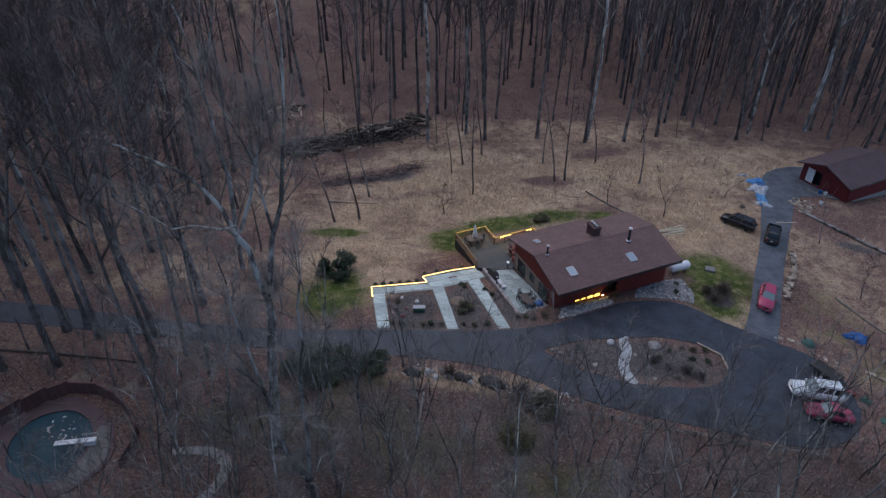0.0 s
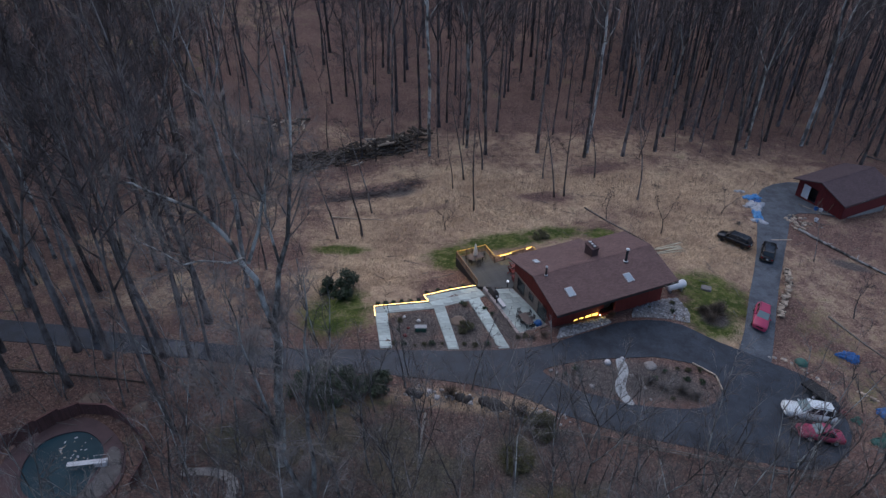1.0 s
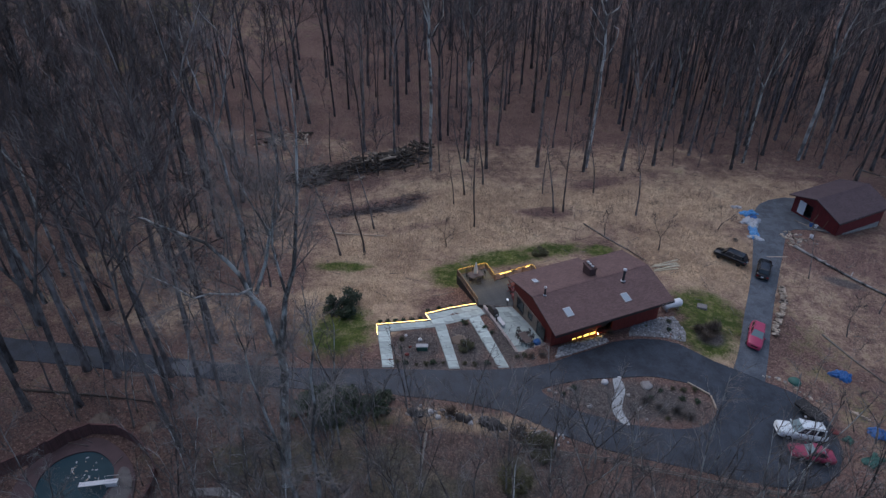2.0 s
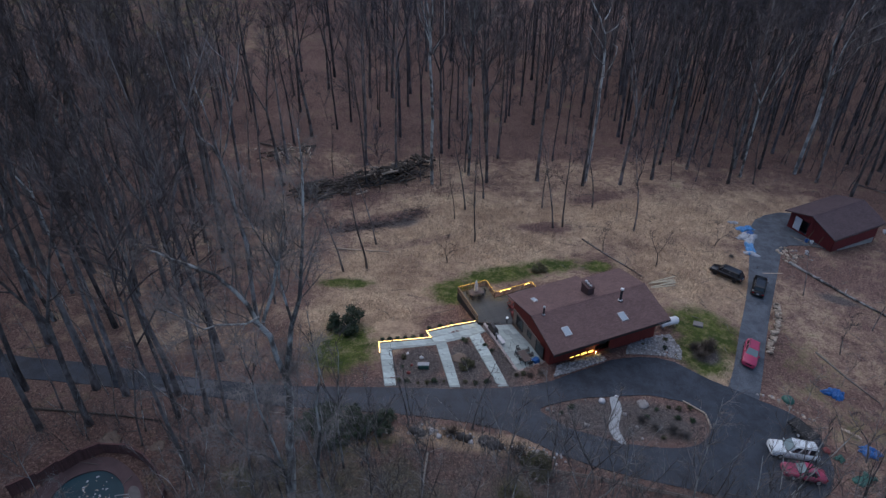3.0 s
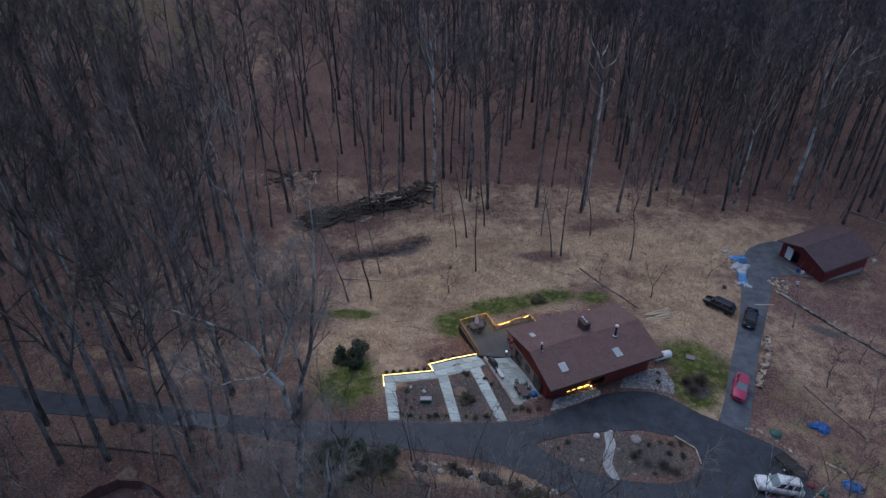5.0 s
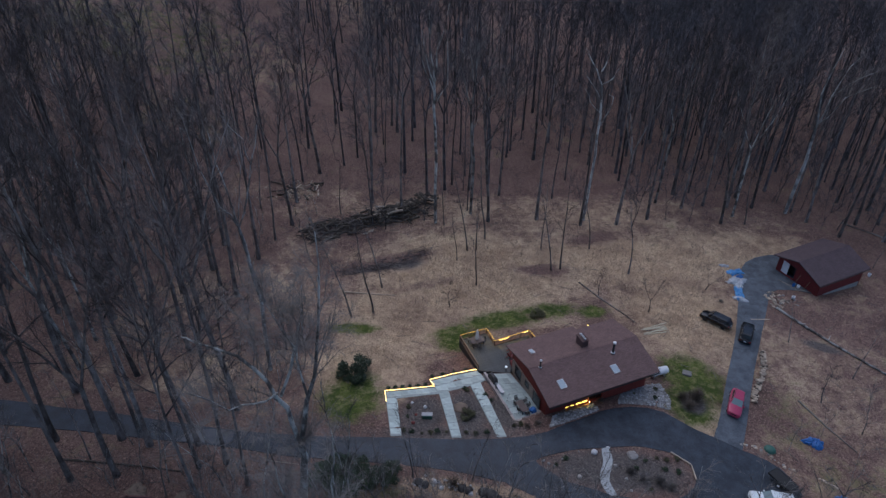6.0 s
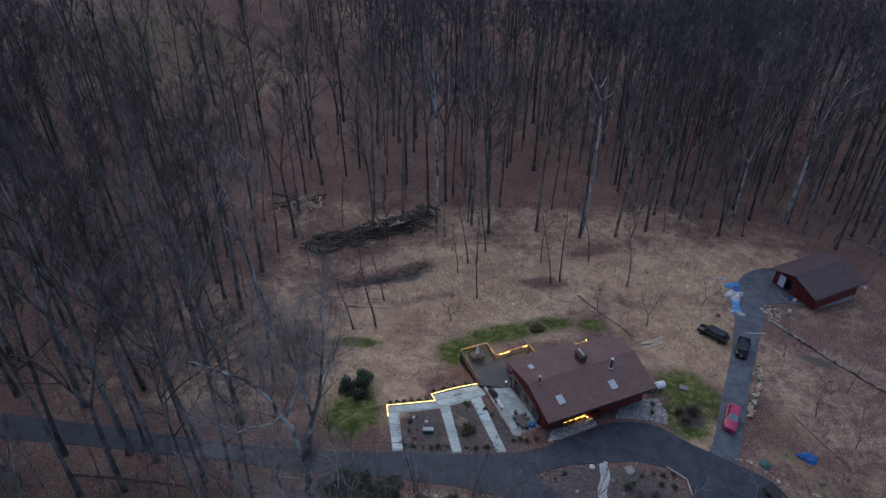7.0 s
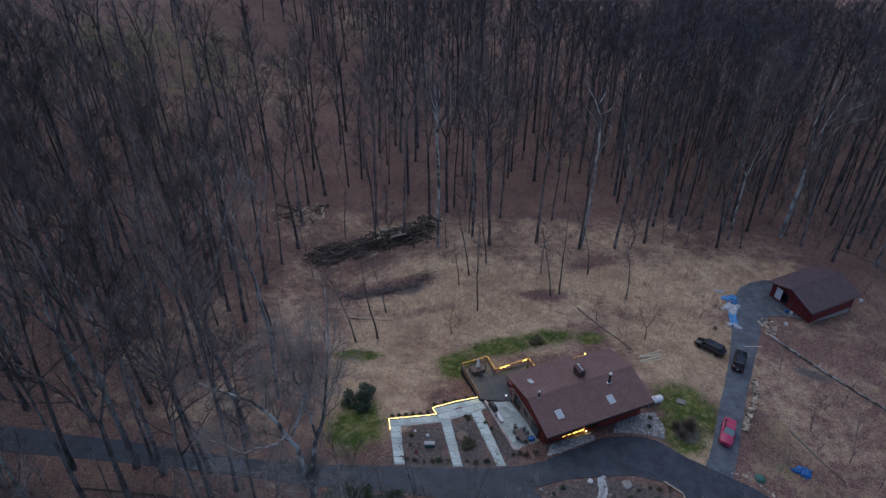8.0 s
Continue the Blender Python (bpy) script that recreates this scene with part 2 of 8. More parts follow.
class Build:
    """Gathers simple solids into one mesh."""

    def __init__(self):
        self.v, self.f = [], []

    def add(self, verts, faces, m=None):
        n = len(self.v)
        self.v += [tuple(m @ Vector(p)) if m else tuple(p) for p in verts]
        self.f += [tuple(i + n for i in f) for f in faces]
        return self

    def box(self, x0, x1, y0, y1, z0, z1, b=0.0, m=None):
        """A box with chamfered edges (b)."""
        c, h = Vector(((x0 + x1) / 2, (y0 + y1) / 2, (z0 + z1) / 2)), Vector((abs(x1 - x0) / 2, abs(y1 - y0) / 2, abs(z1 - z0) / 2))
        b = min(b, *(0.45 * k for k in h))
        if b <= 0:
            vs = [c + Vector((sx * h.x, sy * h.y, sz * h.z)) for sz in (-1, 1) for sx, sy in ((-1, -1), (1, -1), (1, 1), (-1, 1))]
            return self.add(vs, [(3, 2, 1, 0), (4, 5, 6, 7), (0, 1, 5, 4), (1, 2, 6, 5), (2, 3, 7, 6), (3, 0, 4, 7)], m)
        bm = bmesh.new()
        bmesh.ops.create_cube(bm, size=2.0)
        for v in bm.verts:
            v.co = c + Vector((v.co.x * h.x, v.co.y * h.y, v.co.z * h.z))
        bmesh.ops.bevel(bm, geom=bm.edges[:], offset=b, segments=1, affect="EDGES")
        bm.verts.index_update()
        self.add([v.co.copy() for v in bm.verts], [[v.index for v in f.verts] for f in bm.faces], m)
        bm.free()
        return self

    def prism(self, outline, z0, z1, m=None):
        n = len(outline)
        vs = [(x, y, z0) for x, y in outline] + [(x, y, z1) for x, y in outline]
        fs = [tuple(range(n - 1, -1, -1)), tuple(range(n, 2 * n))] + [(i, (i + 1) % n, n + (i + 1) % n, n + i) for i in range(n)]
        return self.add(vs, fs, m)

    def tube(self, pts, radii, sides=8, caps=True):
        pts = [Vector(p) for p in pts]
        n0 = len(self.v)
        for i, p in enumerate(pts):
            d = (pts[min(i + 1, len(pts) - 1)] - pts[max(i - 1, 0)]).normalized()
            a = d.orthogonal().normalized()
            b = d.cross(a)
            r = radii[i] if isinstance(radii, (list, tuple)) else radii
            self.v += [tuple(p + r * (a * math.cos(2 * math.pi * k / sides) + b * math.sin(2 * math.pi * k / sides))) for k in range(sides)]
        for i in range(len(pts) - 1):
            for k in range(sides):
                j = n0 + i * sides
                self.f.append((j + k, j + (k + 1) % sides, j + sides + (k + 1) % sides, j + sides + k))
        if caps:
            self.f.append(tuple(n0 + k for k in range(sides - 1, -1, -1)))
            self.f.append(tuple(n0 + (len(pts) - 1) * sides + k for k in range(sides)))
        return self

    def lathe(self, profile, sides=16, m=None):
        """Turned about z: profile of (radius, height)."""
        vs = [(r * math.cos(2 * math.pi * k / sides), r * math.sin(2 * math.pi * k / sides), z) for r, z in profile for k in range(sides)]
        fs = [(i * sides + k, i * sides + (k + 1) % sides, (i + 1) * sides + (k + 1) % sides, (i + 1) * sides + k) for i in range(len(profile) - 1) for k in range(sides)]
        fs += [tuple(range(sides - 1, -1, -1)), tuple((len(profile) - 1) * sides + k for k in range(sides))]
        return self.add(vs, fs, m)

    def mesh(self, name, mat, smooth=False):
        return mesh_of(name, self.v, self.f, mat, smooth)


def part(name, shape, mat, parent, label="", smooth=False, m=None):
    """One mesh object under a thing or a part."""
    ob = new(name, shape.mesh(name, mat, smooth) if isinstance(shape, Build) else shape)
    ob.parent = parent
    if m is not None:
        ob.matrix_basis = m
    return tagged(ob, label)


def thing(name, m, label, category, group="", kind=""):
    ob = new(name)
    ob.matrix_basis = m
    ob.empty_display_size = 0.3
    return tagged(ob, label, category, group, kind)


def lump(seed, r, squash=0.6, rough=0.35, res=2):
    """An uneven stone or heap."""
    bm = bmesh.new()
    bmesh.ops.create_icosphere(bm, subdivisions=res, radius=1.0)
    off = Vector((seed * 3.7, seed * 1.3, seed * 7.1))
    for v in bm.verts:
        v.co *= r * (1 + rough * noise.noise(v.co * 1.4 + off) + 0.4 * rough * noise.noise(v.co * 3.5 + off))
        v.co.z *= squash
    b = Build()
    bm.verts.index_update()
    b.add([v.co.copy() for v in bm.verts], [[v.index for v in f.verts] for f in bm.faces])
    bm.free()
    return b


# ---- the lie of the land ----
LAND = [-5.275, 0.987, -3.535, 0.713, -0.459, 1.164, 0.844, -0.838, 0.293, -1.051]
SWELLS = [(-32, 40, 14, 0.307), (4, 97, 14, 0.803), (-14, 128, 14, -1.148), (18, 88, 14, -1.097), (46, 52, 14, -1.821), (5, 62, 12, 0.139), (-15, 98, 12, -0.187), (55, 92, 14, 0.176), (20, 130, 14, -1.653), (-45, 160, 18, -2.523), (31.5, 64, 5, 0.75)]


def land(x, y):
    """Height of the ground."""
    u, v = 2 * np.tanh((np.asarray(x, float) - 5) / 60), 2 * np.tanh((np.asarray(y, float) - 95) / 60)
    z = sum(c * t for c, t in zip(LAND, (1 + 0 * u, u, v, u * u, u * v, v * v, u * u * v, u * v * v, v * v * v, u * u * u)))
    for a, b, c, h in SWELLS:
        z = z + h * np.exp(-((x - a) ** 2 + (y - b) ** 2) / (2 * c * c))
    return z


def gz(x, y):
    return float(land(x, y))


def spline(pts, closed=True, step=4):
    """A smooth curve through the points."""
    n, out = len(pts), []
    for i in range(n if closed else n - 1):
        p = [Vector(pts[(i + k) % n] if closed else pts[min(max(i + k, 0), n - 1)]) for k in (-1, 0, 1, 2)]
        for s in range(step):
            t = s / step
            out.append(0.5 * (2 * p[1] + (p[2] - p[0]) * t + (2 * p[0] - 5 * p[1] + 4 * p[2] - p[3]) * t * t + (3 * p[1] - p[0] - 3 * p[2] + p[3]) * t ** 3))
    if not closed:
        out.append(Vector(pts[-1]))
    return [(p.x, p.y) for p in out]


def within(x, y, poly):
    inside = np.zeros(np.shape(x), bool)
    for (x0, y0), (x1, y1) in zip(poly, poly[1:] + poly[:1]):
        cross = ((y0 > y) != (y1 > y)) & (x < (x1 - x0) * (y - y0) / ((y1 - y0) or 1e-9) + x0)
        inside ^= cross
    return inside


def drape(name, outline, lift, mat, holes=(), step=1.2, skirt=0.25, zfun=None):
    """A sheet laid over the ground inside an outline, with a low edge all round."""
    from mathutils import geometry
    zf = zfun or gz
    verts, edges = [], []
    for loop in (outline, *holes):
        n = len(verts)
        verts += [Vector(p) for p in loop]
        edges += [(n + i, n + (i + 1) % len(loop)) for i in range(len(loop))]
    xs, ys = [p[0] for p in outline], [p[1] for p in outline]
    gx, gy = np.meshgrid(np.arange(min(xs), max(xs), step), np.arange(min(ys), max(ys), step))
    ok = within(gx, gy, outline)
    for h in holes:
        ok &= ~within(gx, gy, h)
    verts += [Vector((a, b)) for a, b in zip(gx[ok], gy[ok])]
    vo, _, fo, *_ = geometry.delaunay_2d_cdt(verts, edges, [], 1, 1e-4)
    v3 = [(p.x, p.y, zf(p.x, p.y) + lift) for p in vo]
    faces = []
    for f in fo:
        c = sum((vo[k] for k in f), Vector((0, 0))) / len(f)
        if not any(within(np.array(c.x), np.array(c.y), h) for h in holes):
            faces.append(tuple(f))
    count = {}
    for f in faces:
        for a, b in zip(f, f[1:] + f[:1]):
            count[(a, b)] = 1
    low = {}
    for a, b in list(count):
        if (b, a) not in count:
            for k in (a, b):
                if k not in low:
                    low[k] = len(v3)
                    v3.append((v3[k][0], v3[k][1], v3[k][2] - skirt))
            faces.append((b, a, low[a], low[b]))
    return mesh_of(name, v3, faces, mat, False)


# ---- outlines on the plan ----
ROAD_UP = [(-75, 57.5), (-62, 57), (-52.0, 56.4), (-47.8, 55.9), (-41.9, 55.6), (-35.1, 54.7), (-28.4, 53.9), (-22.5, 53.4), (-16.0, 53.1), (-6.4, 53.1), (0.7, 52.8), (6.4, 53.0), (9.7, 53.5), (12.1, 54.3), (14.6, 55.7), (17.5, 57.1), (19.4, 58.2), (21.3, 58.8), (23.4, 59.1), (25.5, 59.0), (27.4, 58.4), (29.1, 57.1), (30.8, 55.9), (32.8, 55.0), (35.9, 53.4)]
ROAD_DOWN = [(37.2, 52.9), (38.6, 52.2), (39.8, 51.2), (40.5, 49.8), (40.9, 48.0), (40.7, 46.5), (40.2, 43.9), (38.1, 40.7), (34.8, 38.8), (32.5, 38.3), (28.1, 38.7), (23.4, 39.8), (18.6, 40.8), (15.2, 41.8), (11.3, 43.5), (8.4, 45.3), (6.3, 46.5), (2.5, 47.6), (-2.2, 48.5), (-8.6, 49.2), (-19.2, 49.9), (-25.6, 50.9), (-34.5, 51.5), (-43.5, 52.2), (-49.7, 52.4), (-62, 52.8), (-75, 53)]
ISLAND = spline([(10.2, 49.5), (10.9, 50.2), (13.2, 51.0), (15.9, 51.7), (18.5, 52.0), (21.1, 52.4), (23.1, 52.5), (25.0, 52.2), (26.5, 51.9), (27.5, 51.3), (28.4, 50.1), (28.4, 48.0), (27.2, 46.4), (25.7, 45.4), (23.5, 44.9), (21.1, 44.9), (18.2, 45.2), (16.6, 45.7), (14.9, 46.3), (13.2, 46.9), (11.3, 48.4)], step=3)
DRIVE = [(32.8, 55.0), (34.6, 58.3), (36.1, 61.5), (38.2, 66.0), (40.6, 70.8), (43.0, 76.0), (46.0, 83.5), (48.3, 89.0), (49.6, 92.7), (51.6, 95.6), (54.0, 97.4), (57.0, 98.6), (59.6, 98.6), (63.2, 90.5), (60.5, 86.5), (57.4, 87.6), (54.1, 87.5), (52.8, 86.8), (51.3, 84.6), (49.3, 80.6), (47.8, 77.7), (45.4, 73.0), (42.6, 67.5), (40.5, 63.1), (38.1, 57.9), (35.9, 53.4)]
ROAD = ROAD_UP + ROAD_DOWN
HOUSE = pose(12.2, 55.5, 0, 0, 0, math.degrees(0.395))
HOUSE_L, HOUSE_D = 16.1, 11.3
GARAGE = pose(59.1, 85.2, 0, 0, 0, math.degrees(0.44))
GAR_L, GAR_D = 11.6, 9.6


def ground_zones(x, y):
    """Weights of dry grass, moss and mulch, as soft ellipses with centres and half axes."""
    def blobs(rows):
        w = np.zeros_like(x)
        for cx, cy, rx, ry, a, *k in rows:
            c, s = math.cos(radians(a)), math.sin(radians(a))
            u, v = (c * (x - cx) + s * (y - cy)) / rx, (-s * (x - cx) + c * (y - cy)) / ry
            w = np.maximum(w, (k[0] if k else 1.0) * np.clip(1.55 - np.sqrt(u * u + v * v), 0, 1))
        return w
    bare = blobs([(16.5, 93.2, 5.0, 1.6, 0, 0.9), (-11, 95.5, 8.5, 2.0, 22, 1.0), (26, 104, 5, 2, 10, 0.7), (57, 80, 7, 3, -30, 0.7), (-4, 88, 5, 1.2, 20, 0.5)])
    clearing = [(4, 92, 18, 15, 0), (30, 96, 23, 9.5, -6, 0.92), (52, 101, 16, 8, -8, 0.7), (-9, 78, 10, 11, 0, 0.85), (-11, 66, 8, 8, 0), (36, 80, 10, 12, 20), (50, 66, 9, 13, 10, 0.36), (47, 52, 9, 9, 0, 0.32), (62, 74, 14, 14, 0, 0.22), (-28, 64, 22, 7, 0, 0.42)]
    outskirts = [(33, 57.5, 3, 3, 0), (2, 45.2, 8, 1.4, -8, 0.8), (-8, 38, 10, 5, 0, 0.4), (62, 60, 14, 14, 0, 0.2), (60, 88, 14, 8, 0, 0.2), (-48, 170, 9, 13, 0, 0.36), (-30, 215, 16, 12, 0, 0.6), (-20, 91, 14, 15, 0, 0.4), (12, 113, 44, 10, -3, 0.5), (-40, 78, 14, 14, 0, 0.3)]
    straw = np.maximum(blobs(clearing), blobs(outskirts))
    moss = blobs([(1.5, 73.6, 3.4, 3.2, 20), (8, 78.2, 6.0, 2.2, 15), (15, 80.8, 5.5, 2.0, 12, 0.8), (22.5, 80.8, 2.4, 1.8, 0), (-12.6, 60.0, 4.0, 4.8, 0), (-14.4, 75.6, 3.8, 1.2, 0), (33.2, 64.8, 4.0, 4.8, 20), (44, 60, 4, 7, 15, 0.3), (48, 50, 5, 4, 0, 0.35), (31.4, 60.2, 3.0, 3.4, 0), (6.5, 38.2, 2.0, 2.4, 0, 0.75), (9, 33.5, 5.5, 2.2, 0, 0.6), (-4.5, 40, 2.4, 3.2, 0, 0.55), (-14, 39.5, 8, 3.2, 0, 0.62), (-3, 36, 6, 3, 0, 0.6), (-9, 44.5, 5, 1.6, 0, 0.5), (-60, 140, 14, 10, 0, 0.25), (-85, 172, 34, 20, 0, 0.4)])
    mulch = blobs([(-3.2, 57.3, 2.8, 3.2, 0), (2.4, 57.6, 2.2, 3.9, 10), (7.2, 57.6, 2.2, 3.2, 10), (19.5, 48.7, 8.0, 2.9, 0), (31.8, 60.3, 1.6, 1.6, 0), (55, 73.5, 2.6, 0.9, -25), (0, 53.9, 9, 1.3, 0, 0.8), (-4, 38, 22, 7, 0, 0.55), (24, 33, 20, 6, -6, 0.5), (-11.5, 93.8, 7.0, 1.0, 18, 0.85), (-7.0, 94.6, 3.2, 1.6, 25, 0.8)])
    return straw * (1 - bare), moss, mulch


def ground_grid():
    xs = np.unique(np.concatenate([np.arange(-900, -80, 20.0), np.arange(-80, 90, 0.6), np.arange(90, 901, 20.0)]))
    ys = np.unique(np.concatenate([np.arange(-300, 20, 20.0), np.arange(20, 130, 0.6), np.arange(130, 200, 2.0), np.arange(200, 1201, 25.0)]))
    x, y = np.meshgrid(xs, ys)
    z = land(x, y)
    near = (np.abs(x) < 85) & (y > 25) & (y < 128)
    rng = np.random.default_rng(3)
    hump = 0.06 * np.sin(x * 0.9 + 1.3 * np.sin(y * 0.7)) * np.sin(y * 1.1 + x * 0.3) + rng.uniform(-0.035, 0.035, x.shape)
    flat = within(x, y, ROAD) | within(x, y, DRIVE)
    for m, l, d in ((HOUSE, HOUSE_L, HOUSE_D), (GARAGE, GAR_L, GAR_D)):
        flat |= within(x, y, [(p.x, p.y) for p in (m @ Vector(q) for q in ((-1, -1, 0), (l + 1, -1, 0), (l + 1, d + 1, 0), (-1, d + 1, 0)))])
    flat &= ~within(x, y, ISLAND)
    z = np.where(near, np.where(flat, z - 0.05, z + hump - 0.02), z)
    hollow = within(x, y, [(8.2, 56.2), (12.6, 58.2), (8.9, 65.4), (4.6, 65.0)])
    z = np.where(hollow, np.minimum(z, -0.95), z)
    pool = ((x + 32.7) / 6.6) ** 2 + ((y - 36.6) / 6.6) ** 2
    z = np.where(pool < 1.0, np.minimum(z, 2.38) - 0.9 * (((x + 32.8) / 4.1) ** 2 + ((y - 36.4) / 4.4) ** 2 < 1), z)
    n, m = x.shape
    i = (np.arange(n - 1)[:, None] * m + np.arange(m - 1)[None, :]).ravel()
    me = mesh_quads("ground", np.stack([x, y, z], -1).reshape(-1, 3), np.stack([i, i + 1, i + m + 1, i + m], 1), M_GROUND)
    a = me.color_attributes.new("zone", "FLOAT_COLOR", "POINT")
    straw, moss, mulch = ground_zones(x, y)
    a.data.foreach_set("color", np.stack([straw, moss, mulch, np.ones_like(x)], -1).astype(np.float32).ravel())
    return tagged(new("ground", me), "leaf-covered forest floor with dry pale grass and moss", "ground", kind="structure")


ground_grid()
SEAM = [(-2.1, 52.95), (-2.2, 48.5)]
NEW_ROAD = [SEAM[0]] + [p for p in ROAD_UP if p[0] > -2.1] + [p for p in ROAD_DOWN if p[0] > -2.2] + [SEAM[1]]
OLD_ROAD = [p for p in ROAD_UP if p[0] < -2.1] + SEAM + [p for p in ROAD_DOWN if p[0] < -2.2]
tagged(new("road_old", drape("road_old", OLD_ROAD, 0.022, M_OLDROAD)), "older paler asphalt lane through the wood", "road", kind="structure")
tagged(new("road_patch", drape("road_patch", spline([(-31.5, 51.6), (-28.5, 51.4), (-26.0, 51.4), (-25.8, 53.2), (-28.0, 53.7), (-30.0, 53.2)]), 0.04, surface("pale_road_tone", (0.06, 0.065, 0.075), (0.15, 0.155, 0.165), 1.1, 0.9), skirt=0.03)), "pale patch on the old asphalt", "road", kind="structure")
road = tagged(new("road", drape("road", NEW_ROAD, 0.03, M_ROAD, holes=[ISLAND])), "dark asphalt driveway loop round a planted island", "road", kind="structure")
drive = tagged(new("road_drive", drape("road_drive", DRIVE, 0.045, M_DRIVE)), "worn grey asphalt drive up to the garage", "road", kind="structure")

# ---- bare trees ----


def limb_tree(seed, height, radius, fork=0.55, branches=16, subs=5, twigs=6, spread=0.5, lean=0.02, leaders=1, twig_r=0.016, given=None, sides=8, wander=0.024, fine=False, twig_len=1.0, splay=1.0):
    """Stem and crown of a leafless tree, each as quads: arrays of vertices and faces."""
    rng = random.Random(seed)
    stem, crown = ([], []), ([], [])

    def tube(to, pts, radii, sides):
        vs, qs = to
        n0 = sum(len(a) for a in vs)
        pts = np.array(pts)
        d = np.gradient(pts, axis=0)
        d /= np.linalg.norm(d, axis=1, keepdims=True) + 1e-9
        ref = np.where(np.abs(d[:, 2:3]) < 0.9, [[0.0, 0, 1]], [[1.0, 0, 0]])
        a = np.cross(d, ref)
        a /= np.linalg.norm(a, axis=1, keepdims=True) + 1e-9
        b = np.cross(d, a)
        ang = 2 * np.pi * np.arange(sides) / sides
        ring = pts[:, None] + np.array(radii)[:, None, None] * (a[:, None] * np.cos(ang)[None, :, None] + b[:, None] * np.sin(ang)[None, :, None])
        vs.append(ring.reshape(-1, 3))
        i, k = np.meshgrid(np.arange(len(pts) - 1) * sides, np.arange(1 if sides == 2 else sides), indexing="ij")
        k2 = (k + 1) % sides
        qs.append(n0 + np.stack([i + k, i + k2, i + sides + k2, i + sides + k], -1).reshape(-1, 4))

    def way(start, direction, length, n, wander, lift):
        p, d, pts = Vector(start), Vector(direction).normalized(), [tuple(start)]
        for _ in range(n):
            d = (d + Vector((rng.gauss(0, wander), rng.gauss(0, wander), rng.gauss(0, wander) + lift))).normalized()
            p = p + d * (length / n)
            pts.append(tuple(p))
        return pts

    def off(d, angle):
        """A direction turned away from d by an angle, any way round."""
        d = Vector(d).normalized()
        a = d.orthogonal().normalized()
        a.rotate(Matrix.Rotation(rng.uniform(0, 2 * math.pi), 3, d))
        return d * math.cos(angle) + a * math.sin(angle)

    def limb(start, direction, length, r, level):
        n = (5, 4, 2, 1)[level]
        pts = way(start, direction, length, n, (0.10, 0.16, 0.2, 0)[level], (0.06, 0.07, 0.05, 0)[level])
        if level == 3:
            tube(crown, pts, [r, r * 0.45], 2 if fine else 3)
            return
        tube(crown, pts, [max(r * (1 - 0.75 * i / n), 0.012) for i in range(n + 1)], (3, 3, 2)[level] if fine else (5, 4, 3)[level])
        count = (subs + 3, subs, twigs)[level]
        for j in range(count):
            f = rng.uniform(0.25, 1.0)
            i = min(int(f * n), n - 1)
            q = Vector(pts[i]).lerp(Vector(pts[i + 1]), f * n - i)
            d = Vector(pts[i + 1]) - Vector(pts[i])
            if level == 0:
                limb(q, off(d, rng.uniform(0.4, 0.9) * splay), length * rng.uniform(0.3, 0.5), max(r * 0.42, 0.02), 2 if length < 4 else 1)
            elif level == 1:
                limb(q, off(d, rng.uniform(0.4, 0.9) * splay), length * rng.uniform(0.35, 0.6), max(r * 0.4, 0.018), 2)
            else:
                limb(q, off(d, rng.uniform(0.3, 0.8)), rng.uniform(0.5, 1.3) * (height / 25) ** 0.5 * twig_len, twig_r, 3)

    ways = []
    if given:
        for w, r, f0 in given:
            tube(stem, w, r, 8)
            ways.append((w, r, f0))
    else:
        az = rng.uniform(0, 2 * math.pi)
        low = height * (fork if leaders > 1 else 1.0)
        n = 9
        pts = way((0, 0, -0.3), (lean * math.cos(az), lean * math.sin(az), 1), low + 0.3, n, wander, 0.03)
        top_r = radius * (0.62 if leaders > 1 else 0.06)
        radii = [radius * 1.45] + [radius + (top_r - radius) * (i / n) ** 1.15 for i in range(1, n + 1)]
        tube(stem, pts, radii, sides)
        if leaders > 1:
            for k in range(leaders):
                a = az + 2 * math.pi * k / leaders + rng.uniform(-0.4, 0.4)
                s = spread * rng.uniform(0.5, 1.0)
                w = way(pts[-1], (s * math.cos(a), s * math.sin(a), 1), height - low, 7, 0.07, 0.06)
                r = [top_r * 0.8 * (1 - 0.93 * i / 7) for i in range(8)]
                tube(stem, w, r, 6)
                ways.append((w, r, 0.15))
        else:
            ways.append((pts, radii, fork))
    for w, r, f0 in ways:
        m = len(w) - 1
        for j in range(max(2, branches // len(ways))):
            f = f0 + (1 - f0) * (j + rng.random()) / max(2, branches // len(ways)) * 0.97
            i = min(int(f * m), m - 1)
            q = Vector(w[i]).lerp(Vector(w[i + 1]), f * m - i)
            ln = height * spread * rng.uniform(0.25, 0.5) * (1.15 - 0.75 * (f - f0) / (1 - f0))
            limb(q, off(Vector(w[i + 1]) - Vector(w[i]), rng.uniform(0.4, 0.95) * splay), ln, max(min(r[i] * 0.5, 0.02 + ln * 0.014), 0.025), 0 if ln > 2 else 1)
    return [(np.concatenate(v), np.concatenate(q)) for v, q in (stem, crown)]


def unit(d):
    return d / (np.linalg.norm(d, axis=-1, keepdims=True) + 1e-9)


def grow(rng, start, way, length, segs, wander, lift):
    """Many bent stems at once: points of shape (stems, segs + 1, 3)."""
    d, pts = unit(np.asarray(way, float)), [np.asarray(start, float)]
    for _ in range(segs):
        d = unit(d + rng.normal(0, wander, d.shape) + np.array([0, 0, lift]))
        pts.append(pts[-1] + d * (np.asarray(length, float) / segs)[:, None])
    return np.stack(pts, 1)


